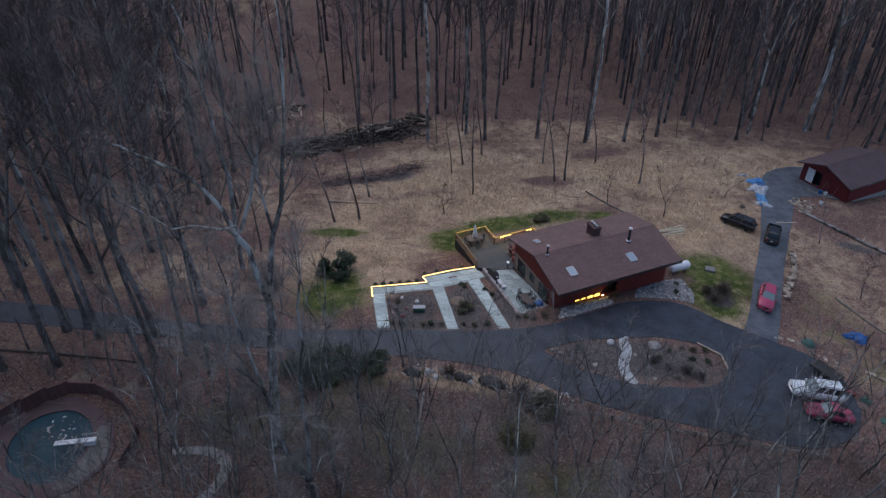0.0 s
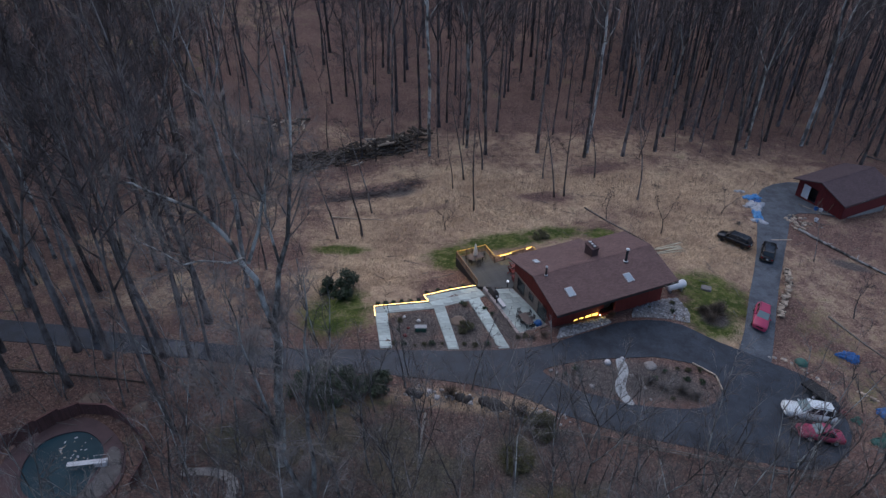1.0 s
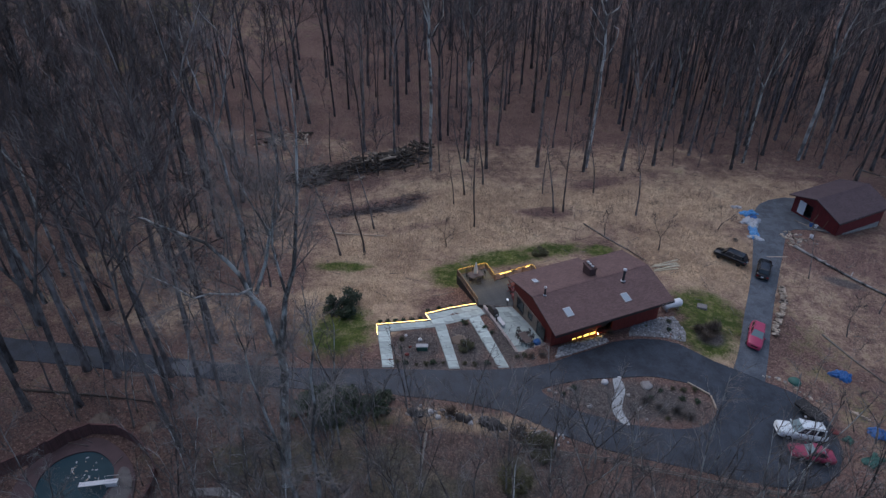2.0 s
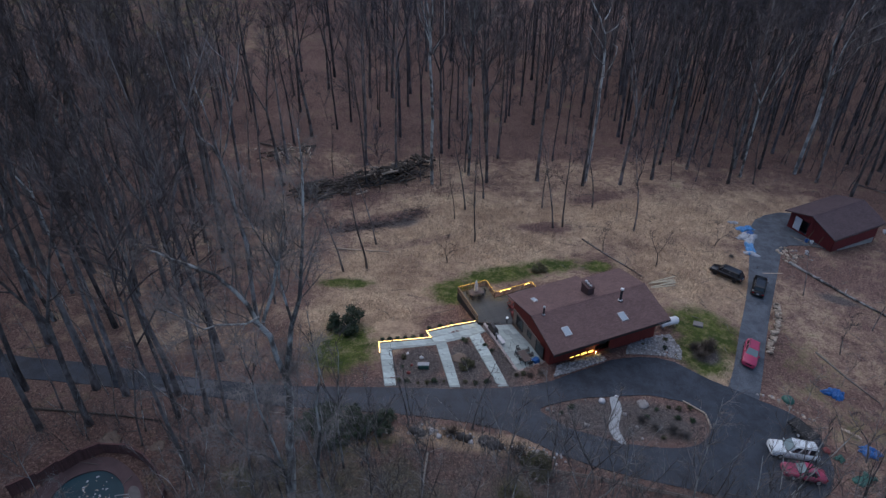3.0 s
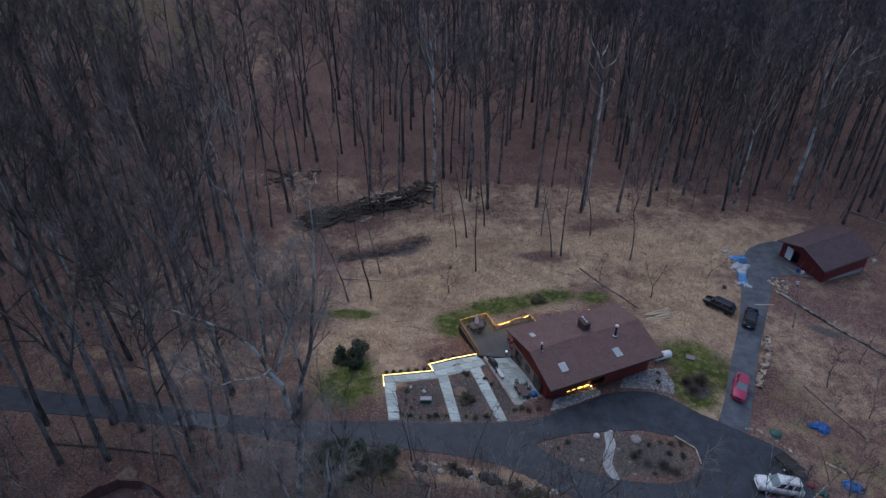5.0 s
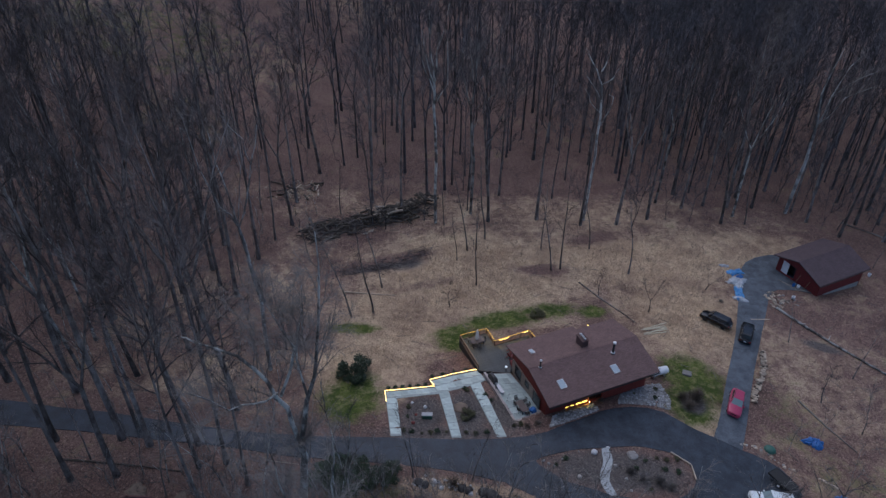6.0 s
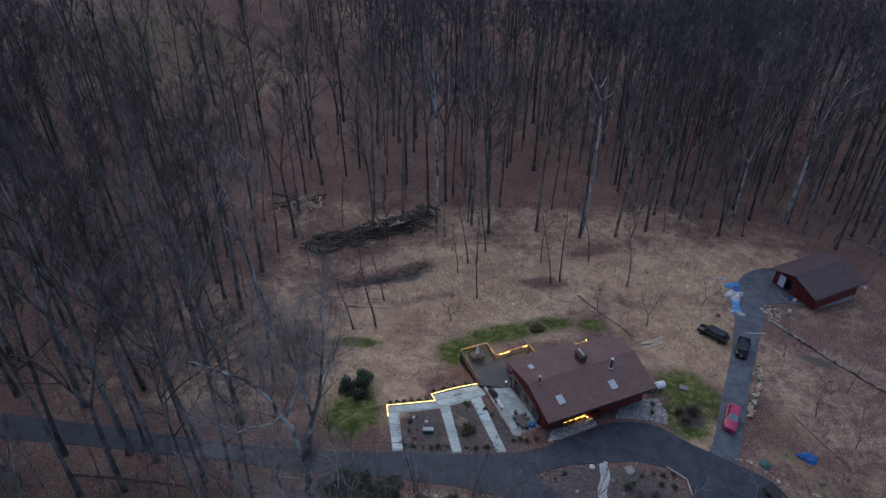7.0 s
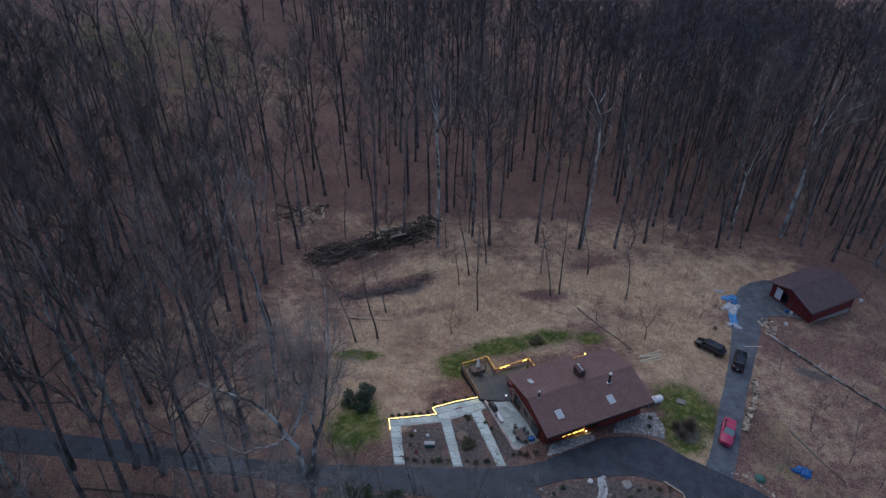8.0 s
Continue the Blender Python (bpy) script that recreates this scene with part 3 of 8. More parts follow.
def sprout(rng, pts, per, f0, lo, hi):
    """Starts and ways of side shoots along stems, turned off them by lo to hi radians."""
    n, m, _ = pts.shape
    f = (f0 + (1 - f0) * (np.arange(per)[None] + rng.random((n, per))) / per) * (m - 1) * 0.995
    i = f.astype(int)
    k = np.arange(n)[:, None]
    a, b = pts[k, i], pts[k, i + 1]
    d = unit(b - a)
    side = unit(np.cross(d, rng.normal(0, 1, d.shape)))
    ang = rng.uniform(lo, hi, (n, per, 1))
    return (a + (b - a) * (f - i)[..., None]).reshape(-1, 3), (d * np.cos(ang) + side * np.sin(ang)).reshape(-1, 3)


def skin(rng, to, pts, r0, r1, sides, flare=1.0):
    """Tapered tubes round stems; two sides make a thin blade for the finest twigs."""
    n, m, _ = pts.shape
    d = unit(np.gradient(pts, axis=1))
    a = unit(np.cross(d, np.where(np.abs(d[..., 2:]) < 0.9, [0.0, 0, 1], [1.0, 0, 0])))
    b = np.cross(d, a)
    ang = rng.uniform(0, 6.28, (n, 1, 1, 1)) + 2 * np.pi * np.arange(sides)[:, None] / sides
    r = np.broadcast_to(r0, n)[:, None] + np.broadcast_to(np.asarray(r1) - r0, n)[:, None] * np.linspace(0, 1, m)
    r[:, 0] *= flare
    ring = pts[:, :, None] + r[..., None, None] * (a[:, :, None] * np.cos(ang) + b[:, :, None] * np.sin(ang))
    n0 = sum(len(v) for v, _ in to)
    at = n0 + (np.arange(n) * m * sides)[:, None, None] + (np.arange(m - 1) * sides)[None, :, None]
    k = np.arange(1 if sides == 2 else sides)[None, None]
    k2 = (k + 1) % sides
    to.append((ring.reshape(-1, 3), np.stack([at + k, at + k2, at + sides + k2, at + sides + k], -1).reshape(-1, 4)))


def wood_tree(seed, height, radius, fork=0.55, leaders=1, limbs=12, subs=6, twigs=10, reach=5.0, twig_r=0.011, twig_len=1.3, lean=0.012, sides=7, bend=0.02, rise=0.06):
    """A tall forest tree: long clear trunk, upswept limbs and a crown of very many fine twigs."""
    rng = np.random.default_rng(seed)
    stem, crown = [], []
    az = rng.uniform(0, 6.28)
    low = height * (fork if leaders > 1 else 0.97)
    trunk = grow(rng, [[0, 0, -0.4]], [[lean * math.cos(az), lean * math.sin(az), 1]], [low + 0.4], 9, bend, 0.02)
    top = radius * (0.66 if leaders > 1 else 0.1)
    skin(rng, stem, trunk, radius, top, sides, 1.4)
    axes, f0 = trunk, fork
    if leaders > 1:
        a = az + 6.28 * np.arange(leaders) / leaders + rng.uniform(-0.4, 0.4, leaders)
        s = rng.uniform(0.2, 0.5, leaders)
        axes = grow(rng, np.repeat(trunk[:, -1], leaders, 0), np.stack([s * np.cos(a), s * np.sin(a), 1 + 0 * a], 1), (height - low) * rng.uniform(0.85, 1.05, leaders), 7, 0.06, 0.06)
        skin(rng, stem, axes, top * 0.75, 0.03, max(4, sides - 2))
        f0 = 0.12
    q, d = sprout(rng, axes, max(2, limbs // leaders), f0, 0.35, 0.95)
    h = np.clip((q[:, 2] - fork * height) / ((1 - fork) * height), 0, 1)
    ln = reach * (1.15 - 0.72 * h) * rng.uniform(0.65, 1.2, len(h))
    arm = grow(rng, q, d, ln, 4, 0.09, rise)
    skin(rng, crown, arm, 0.018 + 0.011 * ln, 0.012, 4 if sides > 5 else 3)
    q, d = sprout(rng, arm, subs, 0.2, 0.3, 0.85)
    ln2 = np.repeat(ln, subs) * rng.uniform(0.28, 0.55, len(q))
    sub = grow(rng, q, d, ln2, 2, 0.12, rise)
    skin(rng, crown, sub, max(0.02, 1.3 * twig_r), 0.6 * twig_r, 3 if sides > 6 else 2)
    q, d = sprout(rng, sub, twigs, 0.1, 0.25, 0.85)
    skin(rng, crown, grow(rng, q, d, twig_len * rng.uniform(0.5, 1.35, len(q)), 1, 0.1, 0.12), twig_r, 0.35 * twig_r, 2)
    out = []
    for to in (stem, crown):
        out.append((np.concatenate([v for v, _ in to]), np.concatenate([f for _, f in to])))
    return out


TREE_KINDS = {}


def tree_kind(key, bark, twig, **shape):
    s, c = limb_tree(**shape)
    TREE_KINDS[key] = (mesh_quads("trunk", *s, bark), mesh_quads("crown", *c, twig), shape["height"])


def wood_kind(key, bark, twig, **shape):
    st, c = wood_tree(**shape)
    TREE_KINDS[key] = (mesh_quads("trunk", *st, bark), mesh_quads("crown", *c, twig), shape["height"])


for k in range(7):
    wood_kind(("tall", k), M_BARK, M_TWIG, seed=10 + k, height=30 + (k * 7 % 5) * 1.2, radius=0.22 + 0.045 * (k % 4), fork=0.5 + 0.04 * (k % 4), limbs=14 + k % 3, subs=7, twigs=12, reach=6.0 + 0.6 * (k % 3), twig_r=0.0125, twig_len=1.5)
for k in range(3):
    wood_kind(("forked", k), M_BARK, M_TWIG, seed=30 + k, height=31 + 1.5 * k, radius=0.34, fork=0.44 + 0.06 * k, leaders=2 + (k == 1), limbs=18, subs=6, twigs=14, reach=5.6, twig_r=0.0125, twig_len=1.5)
for k in range(3):
    wood_kind(("pale", k), M_BARK_GREY, M_TWIG_GREY, seed=40 + k, height=28 + 2 * k, radius=0.24, fork=0.52, leaders=3, limbs=15, subs=5, twigs=8, reach=3.6)
for k in range(4):
    tree_kind(("slim", k), M_BARK, M_TWIG, seed=50 + k, height=11 + 2 * k, radius=0.085 + 0.015 * k, fork=0.35, branches=9, subs=2, twigs=4, spread=0.3, lean=0.04, twig_r=0.012, wander=0.04)
for k in range(3):
    tree_kind(("small", k), M_BARK, M_TWIG, seed=60 + k, height=5 + k, radius=0.09, fork=0.3, branches=9, subs=3, twigs=5, spread=0.6, lean=0.1, leaders=2, twig_r=0.012, wander=0.08)
for k in range(4):
    wood_kind(("far", k), M_BARK, M_TWIG, seed=70 + k, height=29 + 1.6 * k, radius=0.17 + 0.04 * (k * 3 % 4), fork=0.46 + 0.03 * k, leaders=1 + k % 3, limbs=14, subs=6, twigs=8, reach=5.8, twig_r=0.02, twig_len=1.6, sides=5)
for k in range(4, 7):
    wood_kind(("far", k), M_BARK, M_TWIG, seed=70 + k, height=29 + k - 4, radius=0.22, fork=0.42, leaders=k - 3, limbs=11, subs=5, twigs=6, reach=6.4, twig_r=0.04, twig_len=2.3, sides=4)
for k in range(7, 9):
    wood_kind(("far", k), M_BARK, M_TWIG, seed=70 + k, height=11 + 2 * (k - 7), radius=0.08, fork=0.2, leaders=k - 6, limbs=12, subs=4, twigs=7, reach=3.6, twig_r=0.014, twig_len=1.2, lean=0.05, sides=4, bend=0.04)
for k in range(4):
    wood_kind(("brushy", k), M_BARK_GREY, M_TWIG_GREY, seed=100 + k, height=12 + 1.6 * k, radius=0.11, fork=0.26, leaders=1 + k % 2, limbs=14, subs=5, twigs=8, reach=3.0, twig_r=0.007, twig_len=0.9, lean=0.05, sides=6, bend=0.05)
for k in range(4):
    tree_kind(("under", k), M_BARK_GREY, M_TWIG_GREY, seed=80 + k, height=8 + 1.5 * k, radius=0.07, fork=0.3, branches=8, subs=1, twigs=5, spread=0.5, splay=0.75, lean=0.08, leaders=1 + k % 2, twig_r=0.012, sides=5, wander=0.06)



def led_tree(key, lines, radii, bark, twig, seed, branches, subs=3, twigs=8, splay=1.0):
    """A tree whose trunk and main limbs follow given lines; its smaller branches grow by chance."""
    ways, base = [], lines[0][0]
    bend = random.Random(seed)
    for k, (line, (ra, rb, f0)) in enumerate(zip(lines, radii)):
        w = []
        for p, q in zip(line, line[1:]):
            for f in (0.0, 0.5):
                j = 0.0 if f == 0 and p is line[0] else 0.2
                w.append(tuple(a + (b - a) * f - c + bend.uniform(-j, j) for a, b, c in zip(p, q, base)))
        w.append(tuple(a - c for a, c in zip(line[-1], base)))
        ways.append((w, [ra + (rb - ra) * i / (len(w) - 1) for i in range(len(w))], f0))
    tree_kind(key, bark, twig, seed=seed, height=30, radius=0.5, branches=branches, subs=subs, twigs=twigs, spread=0.3, given=ways, fine=True, twig_r=0.011, splay=splay)


# a broad old tree below the road, and its neighbour nearer the pool
led_tree(("old", 0), [
    [(-14.2, 37.0, 1.6), (-14.0, 38.8, 5.2), (-13.7, 40.0, 11.0), (-13.6, 40.6, 14.6)],
    [(-13.6, 40.6, 14.6), (-14.3, 40.6, 19.3), (-15.4, 40.6, 22.5), (-17.7, 40.6, 25.5), (-20.6, 40.6, 27.4), (-22.1, 40.6, 27.9)],
    [(-14.8, 40.4, 21.5), (-16.0, 37.4, 23.3), (-17.3, 36.4, 24.1), (-19.9, 36.0, 26.2)],
    [(-14.6, 40.6, 20.9), (-12.8, 40.9, 26.5), (-12.0, 41.2, 27.5), (-11.7, 42.0, 32.2)],
    [(-12.8, 40.9, 26.5), (-14.6, 41.2, 30.2), (-14.6, 41.4, 32.6)],
    [(-13.6, 40.6, 14.6), (-12.3, 40.8, 20.3), (-11.1, 41.6, 25.4), (-10.5, 42.6, 31.4), (-10.4, 43.4, 36.4)],
    [(-12.3, 40.8, 20.3), (-12.7, 40.8, 25.3), (-11.6, 40.8, 30.8)]],
    [(0.46, 0.34, 0.97), (0.27, 0.04, 0.25), (0.1, 0.03, 0.2), (0.15, 0.03, 0.3), (0.08, 0.02, 0.1), (0.25, 0.04, 0.35), (0.13, 0.03, 0.2)], M_BARK_GREY, M_TWIG_PALE, 90, 120, 4, 9)
led_tree(("old", 1), [
    [(-9.7, 31.2, 2.1), (-9.8, 31.0, 4.0), (-10.0, 31.0, 5.2)],
    [(-10.0, 31.0, 5.2), (-9.6, 31.0, 10.5), (-9.2, 31.0, 16.0), (-8.7, 31.2, 22.0), (-8.3, 31.6, 27.0)],
    [(-10.0, 31.0, 5.2), (-11.5, 31.2, 10.0), (-12.2, 31.4, 15.0), (-12.9, 31.6, 21.0), (-13.4, 32.0, 26.0)],
    [(-12.2, 31.4, 15.0), (-14.0, 31.0, 17.5), (-15.4, 30.6, 21.0)]],
    [(0.36, 0.3, 0.97), (0.22, 0.03, 0.3), (0.2, 0.03, 0.35), (0.1, 0.02, 0.2)], M_BARK_GREY, M_TWIG_PALE, 91, 60, 4, 9)

# pale trees at the wood's edge: a vase of leaders, a dead snag, two slender ones, and one nearer by the lane
led_tree(("pale", "vase"), [
    [(66.8, 115.1, -7.3), (67.0, 114.5, 4.7), (66.8, 114.5, 10.4)],
    [(66.8, 114.5, 10.4), (65.8, 114.5, 18.0), (66.2, 114.5, 23.3), (66.9, 114.5, 26.8)],
    [(66.8, 114.5, 11.8), (68.2, 115.5, 17.0), (70.4, 116.5, 22.2), (72.0, 117.5, 23.9)],
    [(66.9, 114.5, 12.4), (68.3, 113.5, 15.5), (68.9, 112.5, 18.3), (72.2, 111.5, 20.7)],
    [(67.6, 114.5, 17.4), (70.2, 114.5, 20.1), (73.9, 114.5, 22.3)]],
    [(0.36, 0.25, 0.97), (0.18, 0.03, 0.3), (0.16, 0.03, 0.3), (0.13, 0.03, 0.3), (0.08, 0.02, 0.2)], M_BARK_PALE, M_TWIG_GREY, 92, 40, 2, 7, 0.5)
led_tree(("pale", "snag"), [
    [(26.1, 111.6, -7.5), (26.8, 112.0, 7.0), (26.6, 112.0, 13.9), (26.1, 112.0, 20.2)],
    [(26.1, 112.0, 20.2), (25.1, 112.0, 22.5), (24.3, 112.0, 23.8), (22.6, 112.0, 26.6)],
    [(25.7, 112.0, 22.5), (26.3, 112.0, 23.6), (26.6, 112.0, 25.8)],
    [(26.1, 112.0, 20.2), (27.9, 111.4, 21.6), (28.7, 110.8, 24.1)],
    [(26.1, 112.0, 17.8), (24.8, 112.5, 19.7), (23.3, 113.0, 21.6)],
    [(26.5, 112.0, 15.0), (24.7, 112.0, 17.0), (23.2, 112.0, 19.6)],
    [(26.9, 112.0, 12.6), (28.2, 111.6, 15.5), (28.2, 111.2, 18.2), (27.3, 110.8, 18.9)]],
    [(0.27, 0.17, 0.99), (0.15, 0.05, 0.5), (0.12, 0.04, 0.5), (0.13, 0.04, 0.6), (0.1, 0.03, 0.6), (0.09, 0.03, 0.6), (0.1, 0.05, 0.7)], M_BARK_PALE, M_TWIG_PALE, 93, 14, 0, 2, 0.6)
led_tree(("pale", "broom"), [
    [(-2.7, 110.5, -7.2), (-2.7, 112.5, 5.2), (-2.9, 113.0, 16.0), (-2.8, 113.0, 20.1)],
    [(-2.8, 113.0, 20.1), (-4.1, 113.0, 24.7), (-4.8, 113.0, 29.6)],
    [(-2.8, 113.0, 20.1), (-3.3, 114.0, 25.3), (-3.6, 116.0, 33.6)],
    [(-2.8, 113.0, 20.1), (-2.2, 112.0, 26.1), (-0.2, 110.0, 34.7)],
    [(-2.9, 113.0, 18.8), (-4.4, 113.0, 22.6), (-5.5, 113.0, 27.8)],
    [(-2.7, 113.0, 16.5), (-0.4, 112.5, 20.1), (-0.7, 111.5, 29.9)]],
    [(0.3, 0.2, 0.99), (0.13, 0.03, 0.1), (0.14, 0.03, 0.1), (0.14, 0.03, 0.1), (0.1, 0.03, 0.1), (0.12, 0.03, 0.3)], M_BARK_GREY, M_TWIG_PALE, 94, 40, 1, 4, 0.45)
led_tree(("pale", "wand"), [
    [(4.2, 114.6, -7.7), (4.6, 115.0, 4.1), (3.8, 115.0, 14.5)],
    [(3.8, 115.0, 14.5), (4.3, 115.0, 19.0), (4.5, 115.0, 23.9), (4.9, 115.0, 29.1)],
    [(4.3, 115.0, 19.0), (5.8, 115.0, 20.7), (7.9, 115.0, 22.6)],
    [(3.8, 115.0, 14.5), (2.9, 115.0, 17.9), (2.1, 115.0, 21.7), (2.4, 115.0, 24.9)],
    [(4.3, 115.0, 19.0), (3.7, 115.0, 23.4), (2.9, 115.0, 29.1)],
    [(4.4, 115.0, 10.9), (7.2, 115.0, 16.8), (10.1, 115.0, 19.6)]],
    [(0.28, 0.2, 0.99), (0.13, 0.03, 0.2), (0.09, 0.02, 0.4), (0.11, 0.02, 0.3), (0.1, 0.02, 0.2), (0.09, 0.02, 0.4)], M_BARK_GREY, M_TWIG_GREY, 95, 44, 2, 7, 0.5)
led_tree(("pale", "lane"), [
    [(-24.2, 65.4, -1.2), (-23.4, 65.0, 11.6), (-23.8, 65.0, 17.1), (-24.3, 65.0, 22.3)],
    [(-24.3, 65.0, 22.3), (-25.9, 65.0, 25.4), (-27.5, 65.0, 30.3), (-27.8, 65.0, 36.2)],
    [(-24.3, 65.0, 22.3), (-25.6, 66.5, 28.2), (-26.7, 68.0, 30.4), (-27.1, 69.5, 34.0)],
    [(-24.3, 65.0, 22.3), (-22.9, 65.8, 25.7), (-22.0, 66.4, 29.8), (-20.9, 67.4, 34.2)],
    [(-22.0, 66.4, 29.8), (-21.9, 65.0, 33.6), (-23.5, 65.0, 35.9)],
    [(-25.6, 66.5, 28.2), (-24.0, 66.0, 30.7), (-24.0, 67.0, 34.4)],
    [(-24.3, 65.0, 22.8), (-22.9, 65.5, 30.1), (-23.5, 66.0, 32.4)]],
    [(0.3, 0.17, 0.99), (0.12, 0.025, 0.3), (0.11, 0.025, 0.3), (0.12, 0.025, 0.3), (0.07, 0.02, 0.2), (0.06, 0.02, 0.2), (0.06, 0.02, 0.3)], M_BARK_PALE, M_TWIG_GREY, 96, 40, 1, 5, 0.45)

TREE_WORDS = {"old": "large forked leafless tree with pale grey limbs beside the road", "tall": "tall leafless forest tree with dark grey-brown bark", "forked": "tall leafless tree whose trunk forks into leaders", "pale": "leafless tree with pale grey mottled bark", "slim": "slim bare young tree with a thin grey trunk", "under": "small pale leafless sapling of the understorey", "brushy": "slender leafless tree with many fine grey twigs", "small": "small bare spreading tree on the dry grass"}


def plant(kind, k, x, y, size=1.0, turn=0.0, lean=(0.0, 0.0)):
    trunk, crown, _ = TREE_KINDS[kind, k]
    t = thing("sapling" if kind == "under" else "tree", pose(x, y, gz(x, y), lean[0], lean[1], turn) @ Matrix.Scale(size, 4), TREE_WORDS[kind], "sapling" if kind == "under" else "tree", {"small": "small trees on the grass", "under": "saplings of the understorey"}.get(kind, "bare woodland trees"))
    part("trunk", trunk, M_BARK, t)
    part("crown", crown, M_TWIG, t)
    return t



def joined_trees(name, rows, mat, label, category, seed):
    """Many trees past counting, joined into one mesh."""
    rng = random.Random(seed)
    vs, qs, n0 = [], [], 0
    for kind, k, x, y, size in rows:
        a = rng.uniform(0, 6.28)
        for me in TREE_KINDS[kind, k][:2]:
            co = np.empty(len(me.vertices) * 3, np.float32)
            me.vertices.foreach_get("co", co)
            lo = np.empty(len(me.loops), np.int32)
            me.loops.foreach_get("vertex_index", lo)
            co = co.reshape(-1, 3) * size
            vs.append(np.stack([co[:, 0] * math.cos(a) - co[:, 1] * math.sin(a) + x, co[:, 0] * math.sin(a) + co[:, 1] * math.cos(a) + y, co[:, 2] + gz(x, y)], 1))
            qs.append(lo.reshape(-1, 4) + n0)
            n0 += len(co)
    return tagged(new(name, mesh_quads(name, np.concatenate(vs), np.concatenate(qs), mat)), label, category, kind="stuff")


# ---- the house ----
EAVE, RIDGE, OVER = 2.9, 4.25, 0.55


def gable_roof(owner, l, d, eave, ridge, mat, thick=0.18):
    """Two slopes, each its own slab with the eave along x."""
    half = d / 2
    run = math.hypot(half, ridge - eave)
    ang = math.degrees(math.atan2(ridge - eave, half))
    out = []
    for name, m in (("roof_slope", pose(0, 0, eave, ang, 0, 0)), ("roof_slope", pose(l, d, eave, ang, 0, 180))):
        out.append(part(name, Build().box(0, l, 0, run, -thick, 0, 0.03), mat, owner, "worn asphalt shingle roof slope", m=m))
    part("ridge_cap", Build().box(0, l, half - 0.14, half + 0.14, ridge - 0.06, ridge + 0.004, 0.01), mat, owner)
    return out


def wall_with_gaps(owner, name, l, z0, z1, thick, gaps, mat, m, label=""):
    """A wall along x, panel by panel, with openings (x0, x1, z0, z1) that go through it."""
    xs = sorted({0, l, *(g[0] for g in gaps), *(g[1] for g in gaps)})
    for x0, x1 in zip(xs, xs[1:]):
        z = z0
        for a, c in sorted((g[2], g[3]) for g in gaps if g[0] <= x0 + 1e-6 and g[1] >= x1 - 1e-6):
            if a > z:
                part(name, Build().box(x0, x1, 0, thick, z, a), mat, owner, label, m=m)
            z = c
        if z < z1:
            part(name, Build().box(x0, x1, 0, thick, z, z1), mat, owner, label, m=m)


M_GLASS, _nt, _b = nodes_of("window_glass")
_b.inputs["Base Color"].default_value = (0.02, 0.025, 0.03, 1)
_b.inputs["Roughness"].default_value = 0.06
M_SKYLIGHT, _nt, _b = nodes_of("skylight_glass")
_b.inputs["Base Color"].default_value = (0.30, 0.36, 0.40, 1)
_b.inputs["Roughness"].default_value = 0.12
M_DARK = surface("dark_trim", (0.02, 0.017, 0.016), (0.045, 0.04, 0.038), 3.0, 0.6)
M_SPILL = glow("warm_spill_glow", (1.0, 0.64, 0.12), 45.0)
M_LITROOM = glow("lit_room", (1.0, 0.66, 0.10), 1.7)


def window_in(owner, m, w, h, lit=False, name="window"):
    """A framed pane; the wall runs along x and looks to -y."""
    t = 0.025 if lit else 0.07
    fr = part(name, Build().box(0, w, -0.03, 0.07, 0, t, 0.01).box(0, w, -0.03, 0.07, h - t, h, 0.01).box(0, t, -0.03, 0.07, t, h - t).box(w - t, w, -0.03, 0.07, t, h - t), M_DARK if not lit else M_RAIL, owner, "", m=m)
    part("pane", Build().box(t, w - t, 0.01, 0.03, t, h - t), M_LITROOM if lit else M_GLASS, fr, "window pane lit warm from inside" if lit else "")
    return fr


